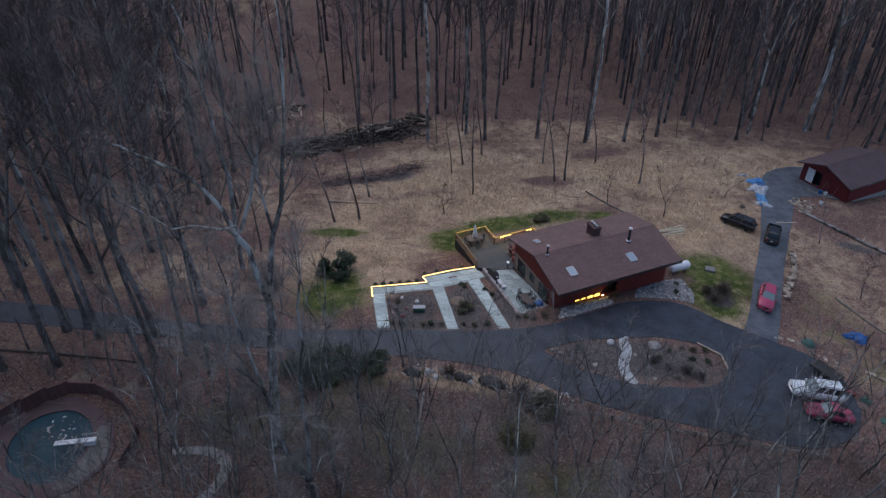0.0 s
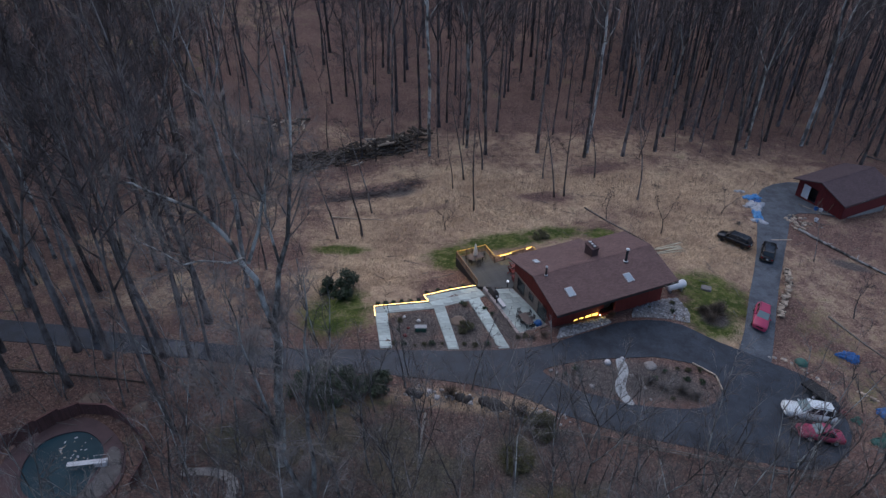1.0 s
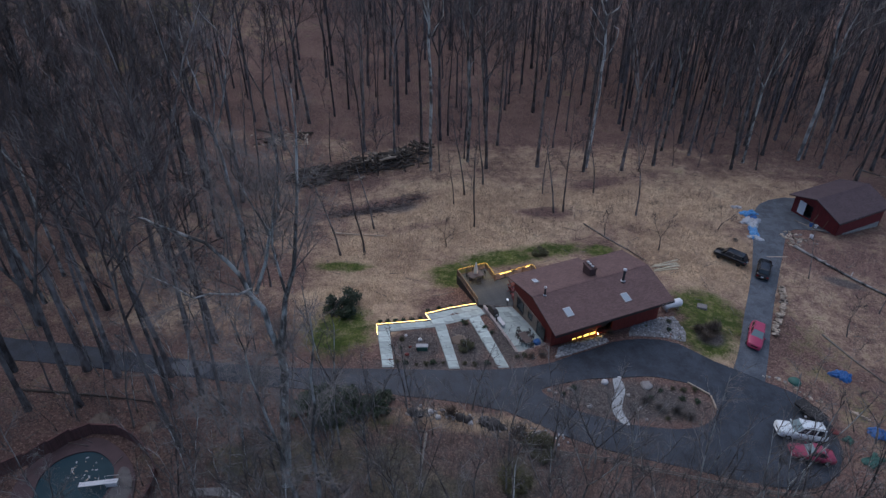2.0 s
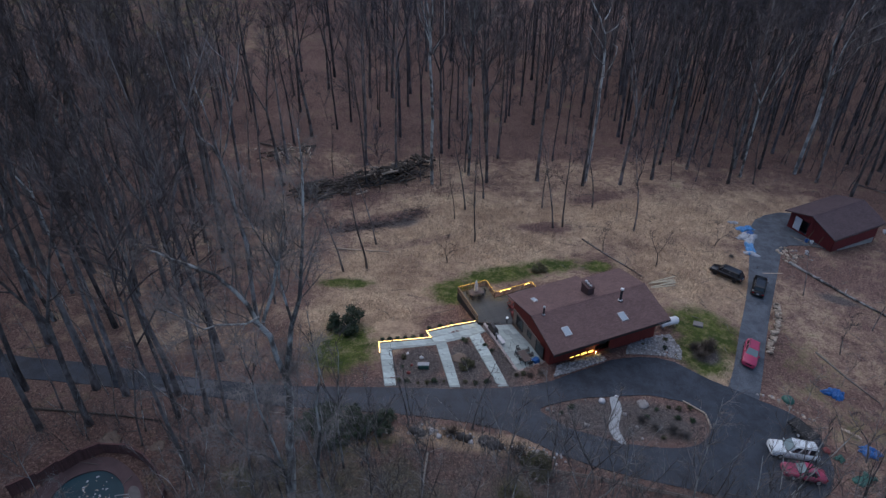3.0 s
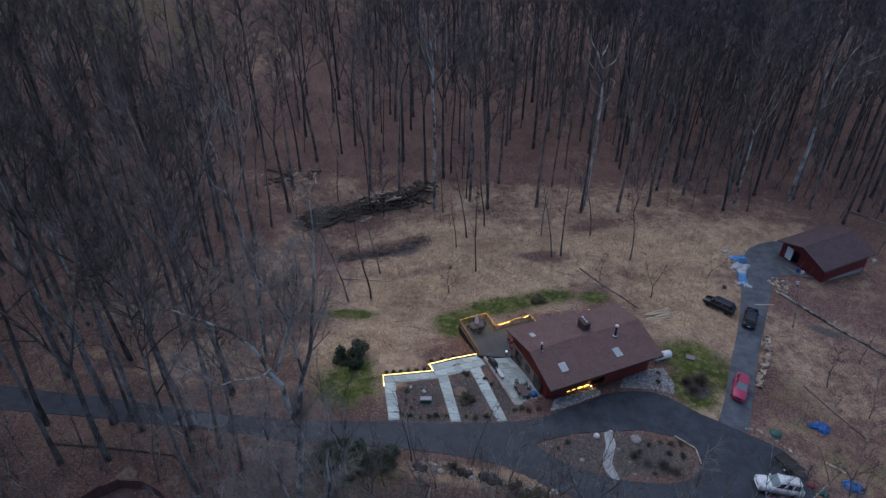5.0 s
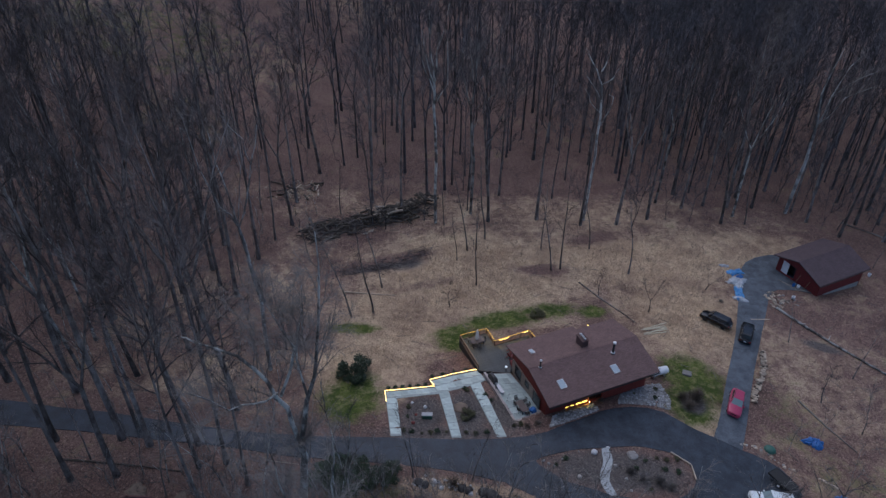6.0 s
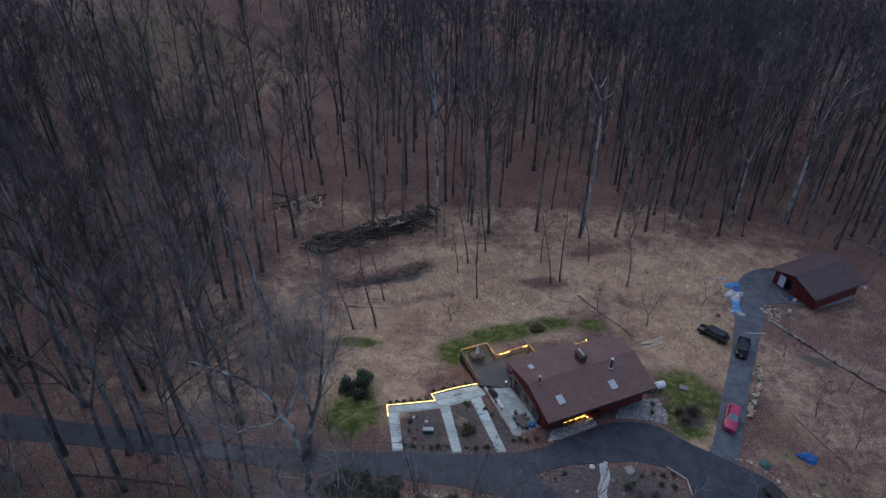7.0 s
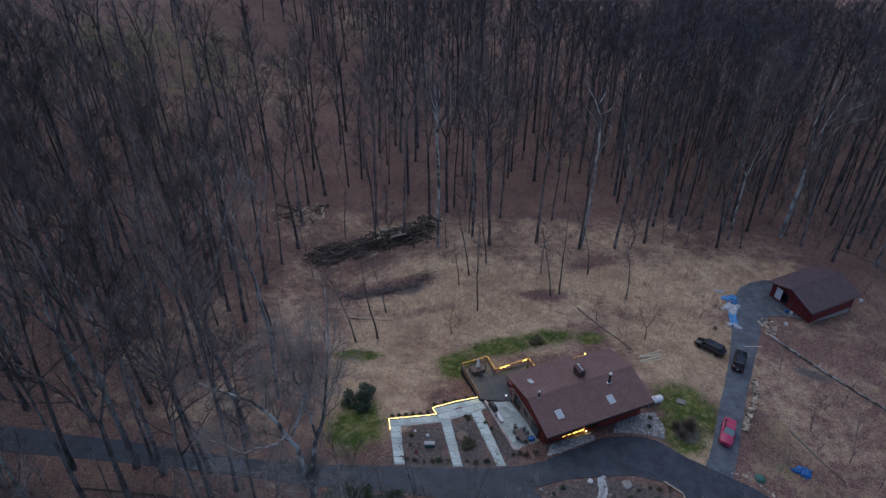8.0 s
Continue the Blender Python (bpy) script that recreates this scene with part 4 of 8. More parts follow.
def build_house():
    h = thing("house", HOUSE, "red-sided house with a brown shingle gable roof and lit windows", "house")
    run = math.hypot(HOUSE_D / 2, RIDGE - EAVE)
    ang = math.degrees(math.atan2(RIDGE - EAVE, HOUSE_D / 2))
    rear = pose(HOUSE_L, HOUSE_D, EAVE, ang, 0, 180)
    slopes = [part("roof_slope", Build().box(0, HOUSE_L, 0, run, -0.18, 0, 0.03), M_SHINGLE, h, "worn asphalt shingle roof slope", m=pose(0, 0, EAVE, ang, 0, 0)), part("roof_slope", Build().box(HOUSE_L - 10.2, HOUSE_L, -0.5, run, -0.18, 0, 0.03), M_SHINGLE, h, "worn asphalt shingle roof slope", m=rear)]
    part("roof_slope", Build().box(0, HOUSE_L - 10.203, 0.5, run, -0.18, -0.003, 0.03), M_SHINGLE, h, "shorter shingle roof slope at the rear", m=rear)
    part("ridge_cap", Build().box(0, HOUSE_L, HOUSE_D / 2 - 0.14, HOUSE_D / 2 + 0.14, RIDGE - 0.06, RIDGE + 0.004, 0.01), M_SHINGLE, h)
    x0, x1, y0, y1 = OVER, HOUSE_L - OVER, 1.6, HOUSE_D - OVER
    l, d = x1 - x0, y1 - y0
    front = [(2.9, 3.5, -0.44, -0.2), (3.7, 4.3, -0.46, -0.18), (4.5, 5.3, -0.54, -0.12), (5.4, 6.2, -0.56, -0.12), (6.3, 8.4, -0.6, 1.7)]
    wall_with_gaps(h, "front_wall", l, -2.2, EAVE, 0.25, front, M_RED, pose(x0, y0, 0), "red board siding")
    wall_with_gaps(h, "back_wall", l, -3.2, EAVE, 0.25, [], M_RED, pose(x1, y1, 0, 0, 0, 180))
    for name, m, in (("gable_wall", pose(x0, y1, 0, 0, 0, -90)), ("gable_wall", pose(x1, y0, 0, 0, 0, 90))):
        g = Build()
        dd = d
        g.add([(0.25, 0, -3), (dd - 0.25, 0, -3), (dd - 0.25, 0, EAVE), (HOUSE_D / 2 - OVER, 0, RIDGE - 0.3), (0.25, 0, EAVE)] + [(0.25, 0.25, -3), (dd - 0.25, 0.25, -3), (dd - 0.25, 0.25, EAVE), (HOUSE_D / 2 - OVER, 0.25, RIDGE - 0.3), (0.25, 0.25, EAVE)], [(0, 1, 2, 3, 4), (9, 8, 7, 6, 5)] + [(i, i + 5, (i + 1) % 5 + 5, (i + 1) % 5) for i in range(5)])
        part(name, g, M_RED, h, m=m)
    # stone facing low on the patio gable, and timber boards above it
    part("stone_facing", Build().box(0.3, d - 2.2, -0.14, -0.002, -1.6, 1.35, 0.03), M_TAN, h, "tan stone facing", m=pose(x0, y1, 0, 0, 0, -90))
    for k in range(int(d / 0.32)):
        x = 0.45 + 0.32 * k
        top = EAVE + (RIDGE - EAVE) * (1 - abs(x - d / 2) / (d / 2)) - 0.45
        part("batten", Build().box(x - 0.025, x + 0.025, -0.03, -0.001, 1.36 if x < d - 2.2 else -0.6, top), M_RED, h, m=pose(x0, y1, 0, 0, 0, -90))
    for k in range(int(l / 0.32)):
        x = 0.2 + 0.32 * k
        if not any(g[0] - 0.05 < x < g[1] + 0.05 for g in front):
            part("batten", Build().box(x - 0.025, x + 0.025, -0.03, -0.001, -0.6, EAVE - 0.25), M_RED, h, m=pose(x0, y0, 0))
    for side in (0, 1):
        part("fascia", Build().box(0, HOUSE_L if side == 0 else 10.2, 0.0, 0.035, EAVE - 0.34, EAVE - (0.12 if side == 0 else 0.26)), M_DARK, h, m=pose(0, -0.04, 0) if side == 0 else pose(10.2, HOUSE_D + 0.52, 0, 0, 0, 180))
    for g, lit in [(q, True) for q in front[:4]]:
        window_in(h, pose(x0 + g[0], y0 + 0.08, g[2]), g[1] - g[0], g[3] - g[2], lit)
    # recessed dark porch beside the lit windows
    part("porch_back", Build().box(6.25, 8.45, 0.9, 1.0, -0.7, 1.75), M_DARK, h, m=pose(x0, y0, 0))
    door = part("door", Build().box(6.6, 7.5, 0.82, 0.88, -0.6, 1.45, 0.02), M_DARKRED, h, "dark red entrance door in a recess", m=pose(x0, y0, 0))
    part("door_handle", Build().box(7.36, 7.42, 0.76, 0.82, 0.35, 0.47, 0.01), M_STEEL, door)
    # patio side openings
    for a, w, z, hh in ((1.2, 1.7, -0.55, 1.75), (4.0, 1.0, 0.1, 1.0), (6.2, 1.8, -0.55, 1.9)):
        window_in(h, pose(x0 - 0.17, y1 - a, z, 0, 0, -90), w, hh)
    # added low lamp, no real fitting: boosts the windows' spill on the gravel
    part("step_lamp", Build().lathe([(0.03, 0), (0.05, 0.03), (0.05, 0.1), (0.02, 0.13)], 10, pose(6.32, -0.2, -0.4)), M_SPILL, h, "small added lamp that strengthens the windows' warm spill", m=pose(x0, y0 - 0.06, 0))
    # skylights
    ang = math.atan2(RIDGE - EAVE, HOUSE_D / 2)
    for x, y, back in ((3.0, 2.45, 0), (10.6, 2.2, 0), (2.2, 2.6, 1)):
        s = slopes[back]
        xx = x if not back else HOUSE_L - x
        w, v = (0.92, 1.25) if not back else (0.6, 0.95)
        fr = part("skylight", Build().box(xx - w / 2, xx + w / 2, y - v / 2, y + v / 2, 0.001, 0.10, 0.02), M_STEEL, s, "roof skylight in a pale metal frame")
        part("pane", Build().box(xx - w / 2 + 0.07, xx + w / 2 - 0.07, y - v / 2 + 0.07, y + v / 2 - 0.07, 0.1, 0.115), M_SKYLIGHT, fr)
        fr.parent = h
        fr.matrix_basis = s.matrix_basis.copy()
    # brick chimney with three flues
    cy = HOUSE_D / 2 + 1.6
    ch = part("chimney", Build().box(8.3, 9.2, cy - 0.75, cy + 0.75, EAVE + 0.5, 5.05, 0.03).box(8.23, 9.27, cy - 0.82, cy + 0.82, 4.92, 5.1, 0.03), M_BRICK, h, "wide dark brick chimney with three capped flues")
    for k in range(3):
        part("flue", Build().lathe([(0.13, 5.05), (0.13, 5.25), (0.21, 5.28), (0.16, 5.34), (0.02, 5.36)], 10, pose(8.75, cy - 0.48 + 0.48 * k, 0)), M_STONEPALE, ch, "metal flue cap", smooth=True)
    for x, y, z, hh, r in ((11.6, 4.3, 3.85, 1.75, 0.15), (1.5, 5.3, 4.05, 1.25, 0.10)):
        p = part("vent_pipe", Build().lathe([(r * 2.0, 0.0), (r * 1.1, 0.35), (r, 0.36), (r, hh), (r * 0.9, hh + 0.01)], 12, pose(x, y, z)), M_BLACKMETAL, h, "black stove pipe through the roof", smooth=True)
        part("flashing", Build().lathe([(r * 2.05, 0.16), (r * 1.9, 0.2), (r * 1.12, 0.3)], 12, pose(x, y, z)), M_STEEL, p, "pale metal flashing", smooth=True)
        part("pipe_cap", Build().lathe([(r * 1.3, hh), (r * 1.5, hh + 0.05), (r * 1.5, hh + 0.16), (r * 0.7, hh + 0.22), (0.01, hh + 0.23)], 12, pose(x, y, z)), M_WHITE, p, "bright metal cap", smooth=True)
    return h


build_house()


def build_garage():
    g = thing("garage", GARAGE, "dark red gabled garage with a brown shingle roof", "garage")
    e, r = -2.0, -0.35
    gable_roof(g, GAR_L, GAR_D, e, r, M_SHINGLE_DARK)
    x0, x1, y0, y1, zb = 1.0, GAR_L - 0.5, 0.6, GAR_D - 0.6, -6.4
    d = y1 - y0
    wall_with_gaps(g, "side_wall", x1 - x0, zb, e, 0.2, [], M_DARKRED, pose(x0, y0, 0))
    wall_with_gaps(g, "side_wall", x1 - x0, zb, e, 0.2, [], M_DARKRED, pose(x1, y1, 0, 0, 0, 180))
    f0 = -4.75
    gaps = [(0.9, 3.6, f0, f0 + 2.3)]
    wall_with_gaps(g, "front_wall", d, zb, e + 0.05, 0.2, gaps, M_DARKRED, pose(x0, y1, 0, 0, 0, -90), "dark red board front")
    for x in (x0, x1 - 0.2):
        part("gable", Build().add([(x, y0, e), (x, y1, e), (x, (y0 + y1) / 2, r - 0.25), (x + 0.2, y0, e), (x + 0.2, y1, e), (x + 0.2, (y0 + y1) / 2, r - 0.25)], [(0, 1, 2), (5, 4, 3), (0, 3, 4, 1), (1, 4, 5, 2), (2, 5, 3, 0)]), M_DARKRED, g)
    wall_with_gaps(g, "back_wall", d, zb, e, 0.2, [], M_DARKRED, pose(x1, y0, 0, 0, 0, 90))
    dr = part("door", Build().box(0.95, 2.2, 0.02, 0.1, f0 + 0.05, f0 + 2.25, 0.02), M_WHITE, g, "white door leaf standing in the opening", m=pose(x0, y1, 0, 0, 0, -90))
    for k in range(3):
        part("door_panel", Build().box(1.05, 2.1, 0.0, 0.018, f0 + 0.2 + 0.68 * k, f0 + 0.78 + 0.68 * k, 0.01), M_WHITE, dr)
    # dark panel behind the opening stands in for the shade of the inside
    part("inner_dark", Build().box(0.85, 3.7, 1.2, 1.25, f0, f0 + 2.4), M_DARK, g, m=pose(x0, y1, 0, 0, 0, -90))
    for k in range(int(d / 0.4)):
        x = 0.2 + 0.4 * k
        if not 0.85 < x < 3.65:
            part("batten", Build().box(x - 0.03, x + 0.03, -0.03, -0.001, f0 + 0.05, e + (r - e) * (1 - abs(x - d / 2) / (d / 2)) - 0.35), M_DARKRED, g, m=pose(x0, y1, 0, 0, 0, -90))
    for a in (4.5, 6.4):
        part("prop", Build().tube([(a, -0.9, f0 - 0.4), (a + 0.2, -0.08, f0 + 1.7)], 0.05, 6), M_RAIL, g, "leaning wooden prop", m=pose(x0, y1, 0, 0, 0, -90))
    part("side_plinth", Build().box(1.5, 9.6, -0.16, -0.004, zb, -4.75, 0.02), M_STONE, g, "pale grey plinth along the side", m=pose(x0, y0, 0))
    part("lintel_sign", Build().box(3.6, 5.2, -0.05, -0.004, -2.75, -2.5, 0.01), M_STONEPALE, g, "pale board on the side wall", m=pose(x0, y0, 0))
    part("gutter", Build().box(0, GAR_L, -0.12, -0.01, e - 0.2, e - 0.09, 0.03), M_DARK, g)


build_garage()

# ---- garden paths, patio and deck ----


def lay(owner, quad, nu, nv, mat, zf, name="flagstone", gap=0.014, thick=0.07, seed=1, jitter=0.12):
    """Slabs over a four-cornered bed, in rows with staggered joints."""
    rng = random.Random(seed)
    a, b, c, d = (Vector((*p, 0)) for p in quad)
    at = lambda u, v: a.lerp(b, u).lerp(d.lerp(c, u), v)
    for j in range(nv):
        cuts = [0.0] + [min(max((i + (0.5 if j % 2 and nu > 1 else 0) * 0.6 + rng.uniform(-jitter, jitter)) / nu, 0.04), 0.96) for i in range(1, nu)] + [1.0]
        for u0, u1 in zip(cuts, cuts[1:]):
            ps = [at(u0, j / nv), at(u1, j / nv), at(u1, (j + 1) / nv), at(u0, (j + 1) / nv)]
            mid = sum(ps, Vector()) / 4
            z = zf(mid.x, mid.y)
            top = []
            for p in ps:
                e = p - mid
                q = e * max(1 - gap / max(e.length, 0.05), 0.3)
                top.append((q.x, q.y))
            dz = rng.uniform(-0.008, 0.012)
            inner = [(x * 0.965, y * 0.965) for x, y in top]
            vs = [(x, y, -thick) for x, y in top] + [(x, y, -0.012 + dz) for x, y in top] + [(x, y, dz) for x, y in inner]
            fs = [(8, 9, 10, 11)] + [(k + o, (k + 1) % 4 + o, (k + 1) % 4 + 4 + o, k + 4 + o) for o in (0, 4) for k in range(4)]
            if (top[1][0] - top[0][0]) * (top[2][1] - top[0][1]) - (top[1][1] - top[0][1]) * (top[2][0] - top[0][0]) < 0:
                fs = [tuple(reversed(f)) for f in fs]
            ob = new(name, mesh_of(name, vs, fs, mat))
            ob.parent = owner
            ob.matrix_basis = Matrix.Translation((mid.x, mid.y, z))


PATH_Z = lambda x, y: gz(x, y) + 0.07
path = tagged(new("pavement_path", drape("pavement_path", [(-8.1, 61.2), (-1.9, 62.1), (-2.4, 63.5), (0.8, 64.7), (4.1, 65.7), (5.0, 63.7), (4.2, 63.1), (7.1, 53.3), (5.9, 53.2), (2.9, 62.5), (0.1, 61.4), (1.65, 53.1), (0.45, 53.1), (-1.2, 60.9), (-6.6, 60.0), (-5.6, 53.4), (-6.9, 53.3), (-8.0, 59.6)], 0.035, surface("path_joint", (0.22, 0.26, 0.24), (0.36, 0.40, 0.38)))), "pale flagstone garden paths with lit border", "path", kind="structure")
for k, (quad, nu, nv) in enumerate((
        ([(-8.1, 61.15), (-1.95, 62.05), (-1.25, 60.95), (-8.0, 59.95)], 7, 1),
        ([(-2.35, 63.4), (4.05, 65.6), (4.95, 63.65), (-1.15, 61.0)], 6, 2),
        ([(-7.98, 59.9), (-6.6, 60.0), (-5.6, 53.45), (-6.88, 53.4)], 1, 6),
        ([(-1.2, 60.9), (0.05, 61.35), (1.6, 53.2), (0.48, 53.2)], 1, 7),
        ([(2.95, 62.55), (4.25, 63.1), (7.05, 53.4), (5.92, 53.3)], 1, 9))):
    lay(path, quad, nu, nv, M_SLAB, PATH_Z, seed=20 + k)

# low stone edging with a light strip along its top
LIT = [(-7.95, 59.2), (-8.25, 61.3), (-1.85, 62.25), (-2.45, 63.55), (0.8, 64.85), (4.15, 65.85), (3.95, 66.8)]
edging = thing("path_edging", Matrix(), "low stone edging with a glowing warm light strip on top", "edging")
for (xa, ya), (xb, yb) in zip(LIT, LIT[1:]):
    n = max(1, round(math.hypot(xb - xa, yb - ya) / 0.8))
    for i in range(n):
        x0, y0, x1, y1 = xa + (xb - xa) * i / n, ya + (yb - ya) * i / n, xa + (xb - xa) * (i + 1) / n, ya + (yb - ya) * (i + 1) / n
        z = gz((x0 + x1) / 2, (y0 + y1) / 2)
        w = math.hypot(x1 - x0, y1 - y0)
        m = pose(x0, y0, z, 0, 0, math.degrees(math.atan2(y1 - y0, x1 - x0)))
        part("edging_stone", Build().box(0.01, w - 0.01, -0.11, 0.11, -0.2, 0.22, 0.025), M_STONE, edging, m=m)
        part("light_strip", Build().box(0.0, w, -0.032, 0.032, 0.222, 0.256, 0.01), M_STRIP, edging, "glowing warm light strip", m=m)

DECK_Z = -0.8
DECK = [(1.6, 71.05), (5.45, 72.6), (6.5, 70.0), (11.6, 72.3), (8.95, 66.4), (8.3, 64.75), (4.2, 65.2)]
deck = thing("deck", Matrix(), "raised grey board deck with a lit wooden railing", "deck")
ux, uy = math.cos(0.395), math.sin(0.395)
for k in range(90):
    off = -12 + k * 0.2 + 66.0
    # where the board's line crosses the deck's outline
    hits = []
    for (x0, y0), (x1, y1) in zip(DECK, DECK[1:] + DECK[:1]):
        c0, c1 = -uy * x0 + ux * y0 - off + 5, -uy * x1 + ux * y1 - off + 5
        if c0 * c1 < 0:
            f = c0 / (c0 - c1)
            hits.append(ux * (x0 + (x1 - x0) * f) + uy * (y0 + (y1 - y0) * f))
    hits.sort()
    for s0, s1 in zip(hits[::2], hits[1::2]):
        if s1 - s0 > 0.3:
            part("plank", Build().box(s0, s1, -0.092, 0.092, -0.04, 0, 0.008), M_DECK, deck, m=Matrix(((ux, -uy, 0, -uy * (off - 5)), (uy, ux, 0, ux * (off - 5)), (0, 0, 1, DECK_Z), (0, 0, 0, 1))))
skirt = [(1.55, 71.1), (5.5, 72.7), (6.55, 70.1), (11.65, 72.4), (8.9, 66.4), (8.25, 64.7), (4.15, 65.15)]
for (x0, y0), (x1, y1) in zip(skirt, skirt[1:] + skirt[:1]):
    w = math.hypot(x1 - x0, y1 - y0)
    part("skirt_board", Build().box(0, w, -0.03, 0.03, -2.6, -0.045, 0.01), M_DARK, deck, m=pose(x0, y0, DECK_Z, 0, 0, math.degrees(math.atan2(y1 - y0, x1 - x0))))
M_RAILGLOW = glow("rail_light", (1.0, 0.56, 0.05), 0.8)
M_UNDERGLOW = glow("rail_underlight", (1.0, 0.62, 0.10), 19.0)
RAIL = [(4.05, 65.3), (1.62, 71.0), (5.42, 72.52), (6.47, 69.95), (11.5, 72.2), (12.3, 70.6)]
for j, ((x0, y0), (x1, y1)) in enumerate(zip(RAIL, RAIL[1:])):
    w = math.hypot(x1 - x0, y1 - y0)
    m = pose(x0, y0, DECK_Z, 0, 0, math.degrees(math.atan2(y1 - y0, x1 - x0)))
    part("top_rail", Build().box(0, w, -0.07, 0.07, 0.95, 1.0, 0.01), M_RAIL, deck, m=m)
    part("bottom_rail", Build().box(0, w, -0.03, 0.03, 0.1, 0.16, 0.008), M_RAIL, deck, m=m)
    n = max(2, round(w / 1.5))
    for i in range(n + 1):
        part("post", Build().box(w * i / n - 0.05, w * i / n + 0.05, -0.05, 0.05, 0, 1.02, 0.01), M_RAIL, deck, m=m)
    for i in range(int(w / 0.14)):
        part("baluster", Build().box(0.14 * i + 0.06, 0.14 * i + 0.09, -0.015, 0.015, 0.16, 0.95), M_RAIL, deck, m=m)
    if j:
        part("light_strip", Build().box(0.05, w - 0.05, -0.014, 0.014, 1.001, 1.016), M_RAILGLOW, deck, "glowing amber light strip on the rail", m=m)
    part("light_strip", Build().box(0.08, w - 0.08, -0.02, 0.02, 0.93, 0.947), M_UNDERGLOW, deck, "warm light strip under the rail", m=m)
rear = pose(17.4, 72.0, DECK_Z, 0, 0, math.degrees(math.atan2(0.85, 1.96)))
part("top_rail", Build().box(0, 2.8, -0.07, 0.07, 0.95, 1.0, 0.01), M_RAIL, deck, m=rear)
part("bottom_rail", Build().box(0, 2.8, -0.03, 0.03, 0.1, 0.16, 0.008), M_RAIL, deck, m=rear)
for x in (0.05, 1.4, 2.75):
    part("post", Build().box(x - 0.05, x + 0.05, -0.05, 0.05, -2.4, 1.02, 0.01), M_RAIL, deck, m=rear)
part("light_strip", Build().box(0.1, 2.7, -0.014, 0.014, 1.001, 1.016), M_RAILGLOW, deck, "glowing amber light strip on the rail", m=rear)
part("post_lamp", Build().lathe([(0.05, 1.02), (0.08, 1.06), (0.08, 1.16), (0.03, 1.2)], 10, pose(2.75, 0, 0)), M_LAMP, deck, "small warm lamp on the end post", m=rear)
for s, w in ((0.7, 1.6), (4.5, 0.7)):
    part("bench_light", Build().box(s, s + w, -0.11, -0.072, 0.9, 0.945, 0.01), M_LAMP, deck, "bright warm lamp along the railing", m=pose(6.47, 69.95, DECK_Z, 0, 0, math.degrees(math.atan2(2.25, 5.03))))

PATIO_Z = -0.72
patio = tagged(new("pavement_patio", mesh_of("pavement_patio", *[(lambda b: (b.v, b.f))(Build().prism([(8.4, 56.5), (12.0, 58.2), (8.35, 64.7), (5.0, 64.55)], PATIO_Z - 0.8, PATIO_Z - 0.03))][0], M_STONE)), "pale flagstone patio beside the house", "patio", kind="structure")
lay(patio, [(8.45, 56.6), (11.95, 58.25), (8.3, 64.6), (5.1, 64.45)], 4, 8, surface("patio_slab", (0.23, 0.275, 0.262), (0.44, 0.50, 0.475), 0.9, 0.8, vary=0.2), lambda x, y: PATIO_Z, seed=40)
M_KERB = surface("pinkish_kerb_stone", (0.24, 0.2, 0.185), (0.42, 0.36, 0.33), 2.0, 0.85, vary=0.2)
kerb = thing("patio_wall", Matrix(), "low pinkish grey stone wall along the patio", "wall")
for i in range(9):
    x0, y0, x1, y1 = 8.3 - 3.45 * i / 9, 56.4 + 8.2 * i / 9, 8.3 - 3.45 * (i + 1) / 9, 56.4 + 8.2 * (i + 1) / 9
    w = math.hypot(x1 - x0, y1 - y0)
    part("wall_stone", Build().box(0.01, w - 0.01, -0.16, 0.16, -0.9, 0.26 + 0.02 * (i % 3), 0.03), M_KERB, kerb, m=pose(x0, y0, PATIO_Z, 0, 0, math.degrees(math.atan2(y1 - y0, x1 - x0))))
for i in range(4):
    m = pose(8.4 + 0.9 * i, 56.35 + 0.43 * i, PATIO_Z, 0, 0, 25)
    part("wall_stone", Build().box(0.01, 0.95, -0.15, 0.15, -0.9, 0.2 + 0.02 * (i % 2), 0.03), M_KERB, kerb, m=m)

# ---- outdoor furniture ----
M_PLASTIC = surface("dark_plastic", (0.02, 0.018, 0.018), (0.045, 0.04, 0.04), 4, 0.5)
M_REDWOOD = surface("red_painted_wood", (0.13, 0.02, 0.018), (0.22, 0.035, 0.03), 3, 0.55)
M_CANVAS = surface("cream_canvas", (0.72, 0.69, 0.62), (0.85, 0.82, 0.75), 3, 0.9)
M_TABLE = surface("brown_table_top", (0.06, 0.044, 0.04), (0.13, 0.098, 0.088), 2.5, 0.6)


def dining_chair(m, seat_mat=None, label="dark metal patio chair with a slatted back"):
    c = thing("patio_chair", m, label, "chair", "chairs round the tables")
    for x in (-0.2, 0.2):
        for y, h in ((-0.2, 0.42), (0.2, 0.92)):
            part("leg", Build().tube([(x, y, 0), (x * 0.95, y * (1.1 if h > 0.5 else 1), h)], 0.018, 6), M_BLACKMETAL, c)
    part("seat", Build().box(-0.24, 0.24, -0.24, 0.22, 0.42, 0.46, 0.015), seat_mat or M_PLASTIC, c)
    back = part("backrest", Build().box(-0.22, 0.22, 0.2, 0.23, 0.86, 0.92, 0.01), M_BLACKMETAL, c)
    for k in range(4):
        part("slat", Build().box(-0.18 + 0.11 * k, -0.14 + 0.11 * k, 0.2, 0.22, 0.46, 0.87), M_BLACKMETAL, back)
    return c


